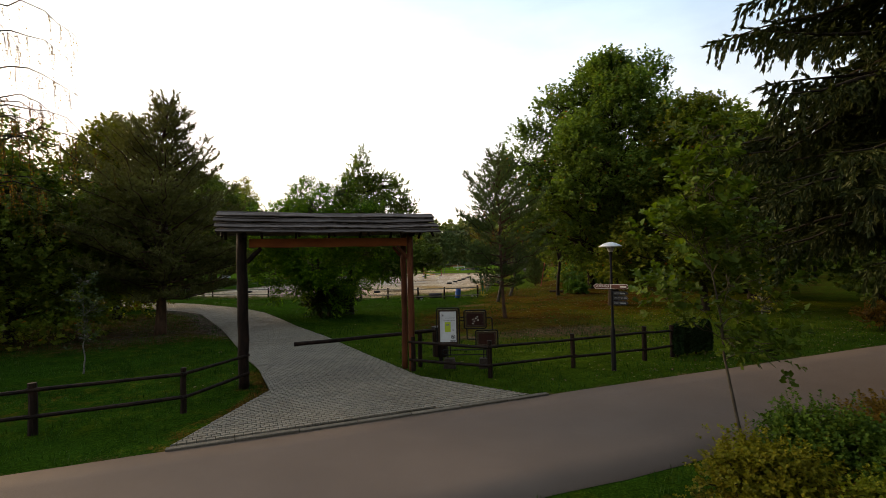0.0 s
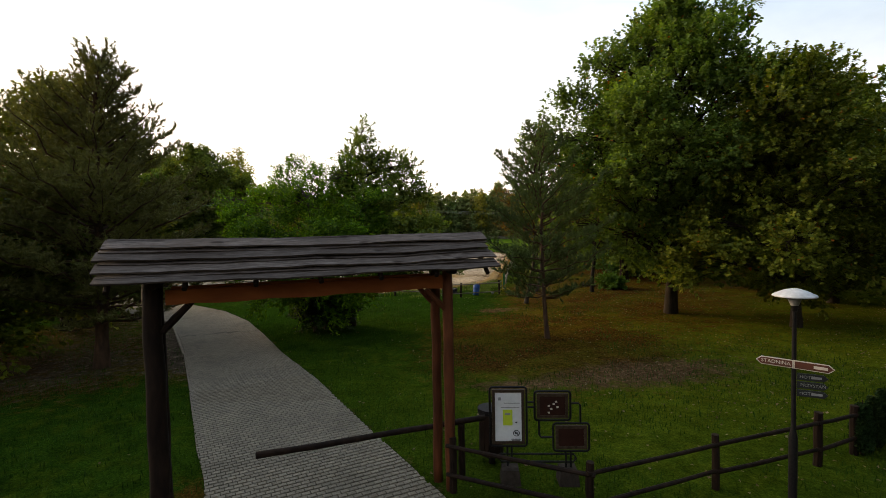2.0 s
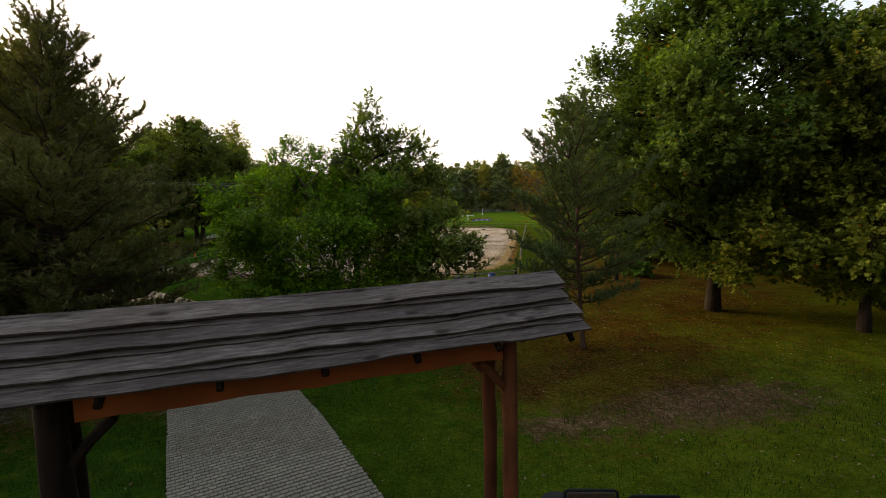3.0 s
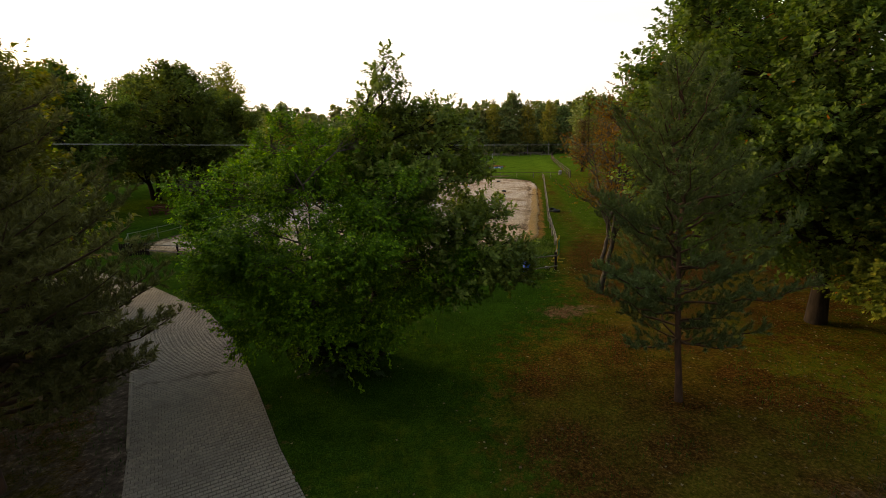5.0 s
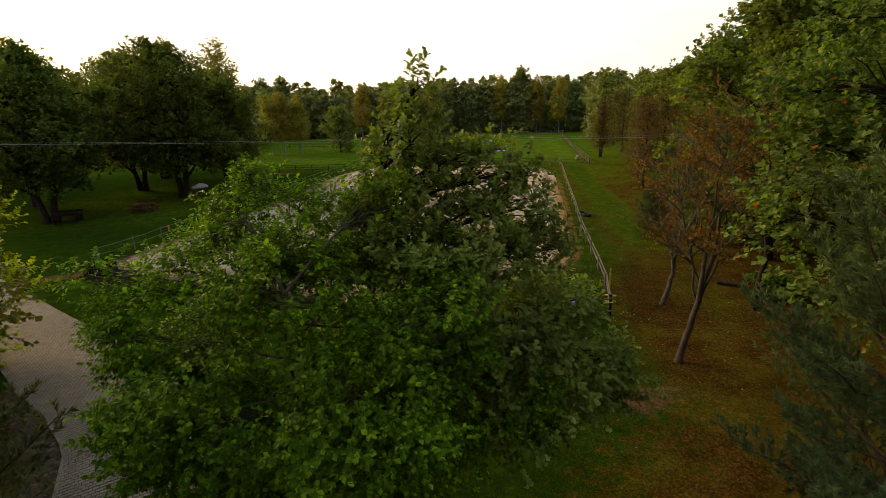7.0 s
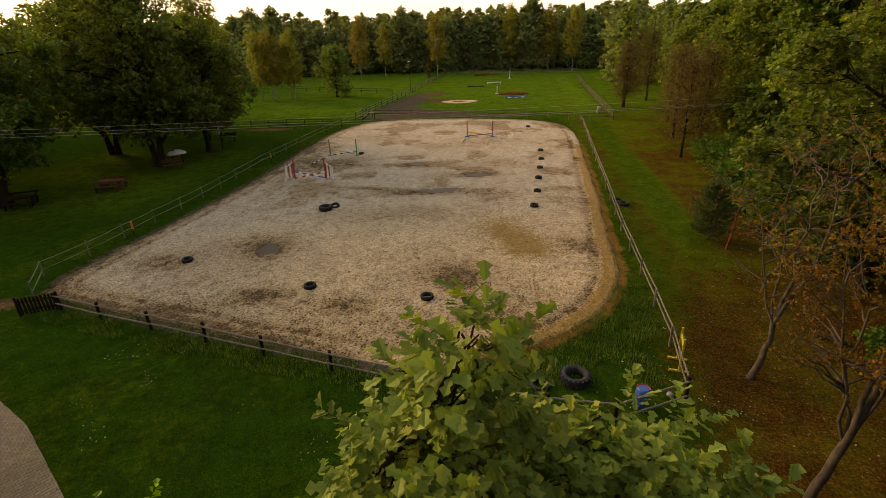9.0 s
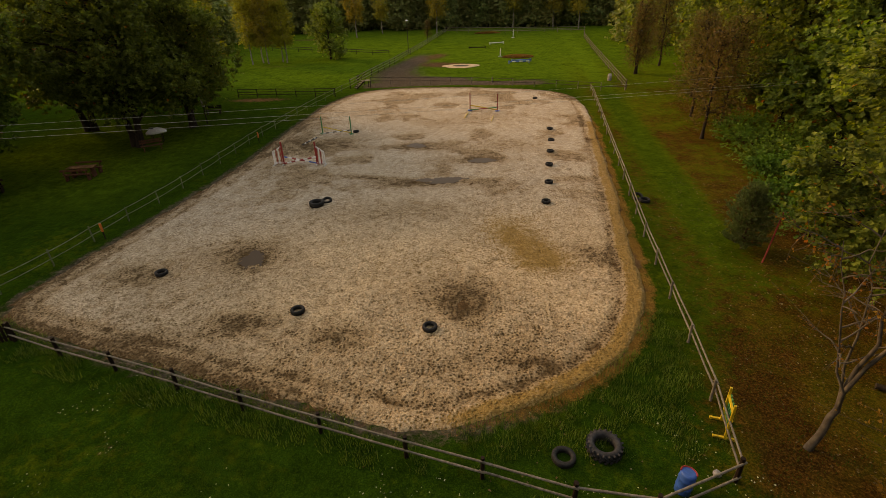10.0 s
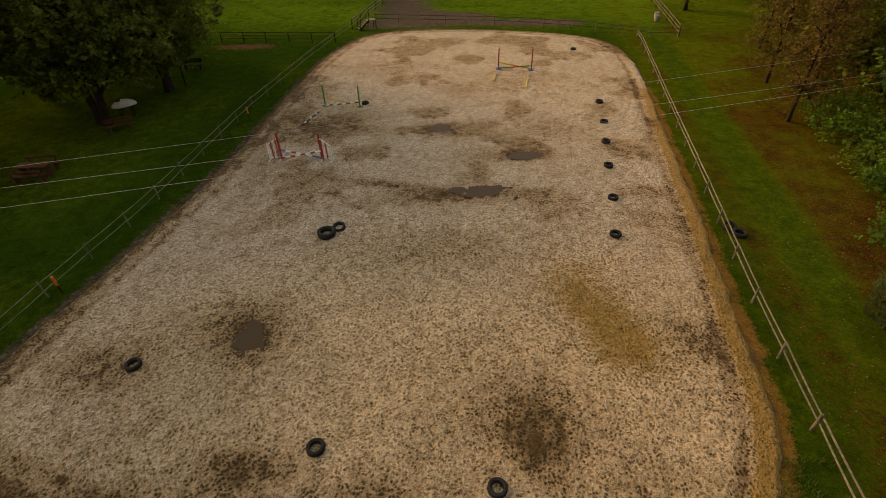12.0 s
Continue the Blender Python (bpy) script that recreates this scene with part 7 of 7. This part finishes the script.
# paddock gear
for x, y, a, mats, lab in ((3.5, 150.5, 20, (M_WHITE,), "white cavaletti pole on low crosses in the paddock"), (5.0, 118.3, 5, (M_BLUE_PAINT, M_WHITE), "blue and white cavaletti pole in the paddock"), (5.6, 120.2, 12, (M_BLUE_PAINT,), "blue cavaletti pole in the paddock"), (-1.2, 142.0, 0, (M_LOG_DARK,), "dark log jump in the paddock")):
    cv = thing("cavaletti", lab, "jump", (x, y, 0), a, "paddock jumps")
    striped_pole(cv, (-1.8, 0, 0.32), (1.8, 0, 0.32), 0.09, mats, 6)
    for e in (-1.7, 1.7):
        for s in (-1, 1):
            part("cross_leg", box(0.08, 0.62, 0.08, Matrix.Translation((e, 0, 0.24)) @ Matrix.Rotation(s * 0.8, 4, "X")), mats[0], cv)
for x, y, h in ((8.6, 164.5, 2.0), (2.6, 128.0, 1.4)):
    ps = thing("jump_stand", "white jump stand in the paddock", "jump stand", (x, y, 0), 0, "paddock jump stands")
    part("upright", box(0.14, 0.14, h, Matrix.Translation((0, 0, h / 2))), M_WHITE, ps)
    part("foot", box(0.8, 0.14, 0.1, Matrix.Translation((0, 0, 0.05))), M_WHITE, ps)
for x, y in ((15.0, 99.6), (15.4, 101.0)):
    dr = thing("white_drum", "small pale drum by the paddock fence", "drum", (x, y, 0), 0, "drums by the paddock fence")
    part("drum", lathe([(0.0, 0.0), (0.25, 0.0), (0.27, 0.3), (0.25, 0.65), (0.0, 0.66)], 14), M_CONCRETE, dr)
for x, y, h in ((-15.5, 138.0, 6.0), (22.5, 112.0, 5.0)):
    lp = thing("street_lamp", "slim far lamp post with a white head", "lamp", (x, y, 0), 0, "far lamp posts")
    part("pole", lathe([(0.07, -0.1), (0.05, h)], 8), M_IRON, lp)
    part("head", lathe([(0.0, h), (0.32, h + 0.02), (0.2, h + 0.14), (0.0, h + 0.16)], 12), M_LAMP, lp)

# ---- overhead wires ----
line_ob = thing("power_line", "three thin overhead cables crossing the arena on far poles", "power line", (0, 0, 0), 0)
def wire_height(x):
    return 6.2 - 0.037 * (x + 10) + 0.00022 * (x + 10) ** 2


for y0, k, dz in ((62.0, 0.412, 0.0), (59.4, 0.364, 0.0), (58.1, 0.376, 0.09)):
    pts = [(x, y0 + k * x, wire_height(x) + dz) for x in np.linspace(-75, 60, 41)]
    part("cable", tube(pts, 0.0065, 5), M_WIRE, line_ob)
for x in (-75, 60):
    y, z = 59.8 + 0.384 * x, wire_height(x)
    part("pole", log((x, y, -0.3), (x, y, z + 0.5), 0.13, 10, 4), M_BARK_GREY, line_ob)
    part("cross_arm", log((x, y - 2.6, z - 0.08), (x, y + 3.6, z - 0.02), 0.06, 8, 2), M_BARK_GREY, line_ob)

# ---- paddock ground: hollow and heaps of orange litter ----
bm = bmesh.new()
rings = []
for rad, z in ((0.0, 0.006), (0.45, 0.008), (0.62, 0.07), (0.75, 0.10), (0.92, 0.055), (1.1, 0.02), (1.25, -0.06)):
    rings.append([bm.verts.new((2.6 * rad * math.cos(a) * (1 + 0.12 * math.sin(3 * a) + rnd(-0.05, 0.05)), 1.9 * rad * math.sin(a) * (1 + rnd(-0.08, 0.08)), z)) for a in np.linspace(0, 2 * math.pi, 36, endpoint=False)])
for r0, r1 in zip(rings[1:], rings[2:]):
    for k in range(36):
        bm.faces.new((r0[k], r1[k], r1[(k + 1) % 36], r0[(k + 1) % 36]))
hollow = part("sand_hollow", bm, M_SAND, None, shade=True)
hollow.location = (-4.8, 117.2, 0)
tagged(hollow, "ring of pale sand round a hollow in the paddock", "hollow")
bm = bmesh.new()
bm.faces.new([bm.verts.new((1.75 * math.cos(a) * (1 + 0.12 * math.sin(3 * a)), 1.25 * math.sin(a), 0.03)) for a in np.linspace(0, 2 * math.pi, 30, endpoint=False)])
part("hollow_floor", bm, M_BARK_MID, hollow, "dark brown muddy bottom of the hollow")
for x, y, w, d in ((5.7, 127.1, 2.9, 2.0), (3.0, 181.0, 3.6, 1.6)):
    n = 2600
    ang, rad = rng.uniform(0, 2 * np.pi, n), np.sqrt(rng.uniform(0, 1, n))
    hp = np.stack([w * rad * np.cos(ang), d * rad * np.sin(ang), 0.02 + 0.35 * (1 - rad ** 2) * rng.uniform(0.6, 1, n)], -1)
    ob = put("leaf_heap", leaf_mesh("leaf_heap", hp, np.zeros((n, 3)), 0.28, M_LEAF_HEAP, 0.7, lift=1.6))
    ob.location = (x, y, 0)
    tagged(ob, "low heap of orange-brown leaves on the paddock", "leaf heap", "leaf heaps")

# ---- paving of the driveway ----
bm = bmesh.new()
for (a0, b0), (a1, b1) in zip(zip(PATH_L, PATH_R), zip(PATH_L[1:], PATH_R[1:])):
    inset = [(p[0] + 0.022 * (q[0] - p[0]), p[1] + 0.022 * (q[1] - p[1])) for p, q in ((a0, b0), (b0, a0), (b1, a1), (a1, b1))]
    bm.faces.new([bm.verts.new((*p, -0.004)) for p in inset])
M_JOINT = simple("paving_joint_soil", (0.036, 0.028, 0.018), (0.090, 0.072, 0.050), 14, 0.95, bumps=0.4, depth=0.01)
driveway = tagged(part("driveway", bm, M_JOINT, None), "grey concrete block paved driveway with a curved edge", "driveway", kind="structure")

# one block: a pinched, interlocking outline
PL, PW, PH = 0.129, 0.105, 0.06
out_line = [(-PL / 2, -PW / 2), (-PL / 4, -PW / 2 + 0.011), (PL / 4, -PW / 2 + 0.011), (PL / 2, -PW / 2), (PL / 2, PW / 2), (PL / 4, PW / 2 - 0.011), (-PL / 4, PW / 2 - 0.011), (-PL / 2, PW / 2)]
out_line = np.array(out_line)
n8 = 8
pv = np.concatenate([np.c_[out_line * 0.95, np.full(n8, 0.0)], np.c_[out_line, np.full(n8, -0.006)], np.c_[out_line, np.full(n8, -PH)]])
pv[:, 2] += 0.034
p_sides = [(8 + k, 8 + (k + 1) % 8, (k + 1) % 8, k) for k in range(8)] + [(16 + k, 16 + (k + 1) % 8, 8 + (k + 1) % 8, 8 + k) for k in range(8)]
p_top = [(0, 1, 6, 7), (1, 2, 5, 6), (2, 3, 4, 5)]
pq = np.array(p_sides + p_top)
mid_line = [((a[0] + b[0]) / 2, (a[1] + b[1]) / 2) for a, b in zip(PATH_L, PATH_R)]
mid_line[0] = (mid_line[1][0] + 1.35, mid_line[1][1] - 3.2)
seg = np.array(mid_line)
leng = np.r_[0, np.cumsum(np.hypot(*np.diff(seg, axis=0).T))]
fine_s = np.arange(0, leng[-1], 0.5)
cx, cy = np.interp(fine_s, leng, seg[:, 0]), np.interp(fine_s, leng, seg[:, 1])
ker = np.ones(9) / 9
cx[4:-4], cy[4:-4] = np.convolve(cx, ker, "valid"), np.convolve(cy, ker, "valid")
rows_s = np.arange(0, fine_s[-1] - 0.3, 0.1155)
spots = []
for i, s in enumerate(rows_s):
    x, y = np.interp(s, fine_s, cx), np.interp(s, fine_s, cy)
    tx, ty = np.interp(s + 0.4, fine_s, cx) - np.interp(s - 0.4, fine_s, cx), np.interp(s + 0.4, fine_s, cy) - np.interp(s - 0.4, fine_s, cy)
    d = math.hypot(tx, ty)
    tx, ty = tx / d, ty / d
    us = np.arange(-5.4, 5.4, 0.1395) + (0.0698 if i % 2 else 0.0)
    for u in us:
        spots.append((x + ty * u, y - tx * u, math.atan2(-tx, ty)))
spots = np.array(spots)
rim_gap = np.minimum(edge_distance(spots[:, 0], spots[:, 1], PATH_L, False), edge_distance(spots[:, 0], spots[:, 1], PATH_R, False))
ok = inside(spots[:, 0], spots[:, 1], PAVING) | (rim_gap < 0.045)
ok &= spots[:, 1] > 13.32 + 0.41 * spots[:, 0]
spots, rim_gap = spots[ok], rim_gap[ok]
paver_me = mesh_np("paver", pv, pq, M_PAVER)
shown = (rim_gap > 0.12) & (spots[:, 1] > 20.5) & (spots[:, 1] < 23.0)
pick = np.flatnonzero(shown)[:300]
for j in pick:
    ob = put("paver", paver_me, driveway)
    ob.matrix_basis = Matrix.Translation((spots[j, 0], spots[j, 1], rnd(-0.003, 0.003))) @ Euler((rnd(-0.01, 0.01), rnd(-0.01, 0.01), spots[j, 2])).to_matrix().to_4x4()
rest = np.delete(spots, pick, 0)
cs, sn = np.cos(rest[:, 2])[:, None], np.sin(rest[:, 2])[:, None]
pr = pv[:16].copy()
pr[8:, 2] = 0.005
vx = rest[:, 0][:, None] + pr[None, :, 0] * cs - pr[None, :, 1] * sn
vy = rest[:, 1][:, None] + pr[None, :, 0] * sn + pr[None, :, 1] * cs


def cut_to(vx, vy, line):
    """Bricks at the rim are cut along the edge of the drive."""
    out = ~inside(vx, vy, PAVING) & (edge_distance(vx, vy, line, False) < 0.2)
    ox, oy = vx[out], vy[out]
    best, bx, by = np.full(ox.shape, 9.0), ox.copy(), oy.copy()
    for (x0, y0), (x1, y1) in zip(line, line[1:]):
        dx, dy = x1 - x0, y1 - y0
        u = np.clip(((ox - x0) * dx + (oy - y0) * dy) / (dx * dx + dy * dy), 0, 1)
        qx, qy = x0 + u * dx, y0 + u * dy
        d = np.hypot(qx - ox, qy - oy)
        near_q = d < best
        best[near_q], bx[near_q], by[near_q] = d[near_q], qx[near_q], qy[near_q]
    vx[out], vy[out] = bx, by


cut_to(vx, vy, PATH_L)
cut_to(vx, vy, PATH_R)
tilt = rng.normal(0, 0.008, (len(rest), 2))
vz = pr[None, :, 2] + rng.uniform(-0.003, 0.003, (len(rest), 1)) + pr[None, :, 0] * tilt[:, :1] + pr[None, :, 1] * tilt[:, 1:]
mat, nt, bsdf = material("concrete_pavers")
co = nt.nodes.new("ShaderNodeTexCoord").outputs["Object"]
geo = nt.nodes.new("ShaderNodeNewGeometry")
g = noise_node(nt, 40, 4, 0.6, co)
c = ramp(nt, g, [(0.3, (0.138, 0.113, 0.083)), (0.7, (0.235, 0.196, 0.148))])
hsv = nt.nodes.new("ShaderNodeHueSaturation")
nt.links.new(ramp(nt, geo.outputs["Random Per Island"], [(0.0, 0.86), (1.0, 1.12)]), hsv.inputs["Value"])
nt.links.new(c, hsv.inputs["Color"])
c = blend(nt, ramp(nt, noise_node(nt, 0.5, 5, 0.6, co), [(0.42, 0.0), (0.75, 0.45)]), hsv.outputs[0], (0.085, 0.072, 0.055))
# dirt washed across the drive
sep = nt.nodes.new("ShaderNodeSeparateXYZ")
nt.links.new(co, sep.inputs[0])
band = maths(nt, "ABSOLUTE", maths(nt, "ADD", maths(nt, "MULTIPLY", sep.outputs[0], -0.32), maths(nt, "ADD", sep.outputs[1], -32.1)))
band = maths(nt, "ADD", band, maths(nt, "MULTIPLY", noise_node(nt, 1.6, 5, 0.7, co), 1.6))
c = blend(nt, ramp(nt, band, [(0.72, 0.75), (1.15, 0.0)]), c, (0.045, 0.038, 0.022))
nt.links.new(c, bsdf.inputs["Base Color"])
bsdf.inputs["Roughness"].default_value = 0.85
bsdf.inputs["Specular IOR Level"].default_value = 0.15
bump(nt, bsdf, g, 0.3, 0.004)
M_PAVERS = mat
nq = np.arange(len(rest))[:, None, None] * len(pr) + np.array(p_sides[:8] + p_top)[None]
rest_ob = put("pavers", mesh_np("pavers", np.stack([vx, vy, vz], -1).reshape(-1, 3), nq.reshape(-1, 4), M_PAVERS), driveway)
rest_ob["kind"] = "stuff"


def kerb_run(line, width, top, length, mat=M_PAVER, name="kerb_stone"):
    """Kerb stones end to end along a line."""
    pts = np.array(line, float)
    run = np.r_[0, np.cumsum(np.hypot(*np.diff(pts, axis=0).T))]
    base = box(length - 0.012, width, 0.16, bevel=0.008)
    me = bpy.data.meshes.new(name)
    base.to_mesh(me)
    base.free()
    me.materials.append(mat)
    for s in np.arange(length / 2, run[-1] - length * 0.4, length):
        x0, y0 = np.interp(s - length / 2, run, pts[:, 0]), np.interp(s - length / 2, run, pts[:, 1])
        x1, y1 = np.interp(s + length / 2, run, pts[:, 0]), np.interp(s + length / 2, run, pts[:, 1])
        ob = put(name, me, driveway)
        ob.matrix_basis = Matrix.Translation(((x0 + x1) / 2, (y0 + y1) / 2, top - 0.08 + rnd(-0.004, 0.004))) @ Euler((rnd(-0.02, 0.02), 0, math.atan2(y1 - y0, x1 - x0))).to_matrix().to_4x4()


kerb_run([(-4.72, 11.30), (-2.4, 12.22), (1.42, 13.80), (1.75, 13.95)], 0.12, 0.028, 1.0, M_KERB)
kerb_run(PATH_L[5:9], 0.07, 0.036, 0.7, name="edging_stone")
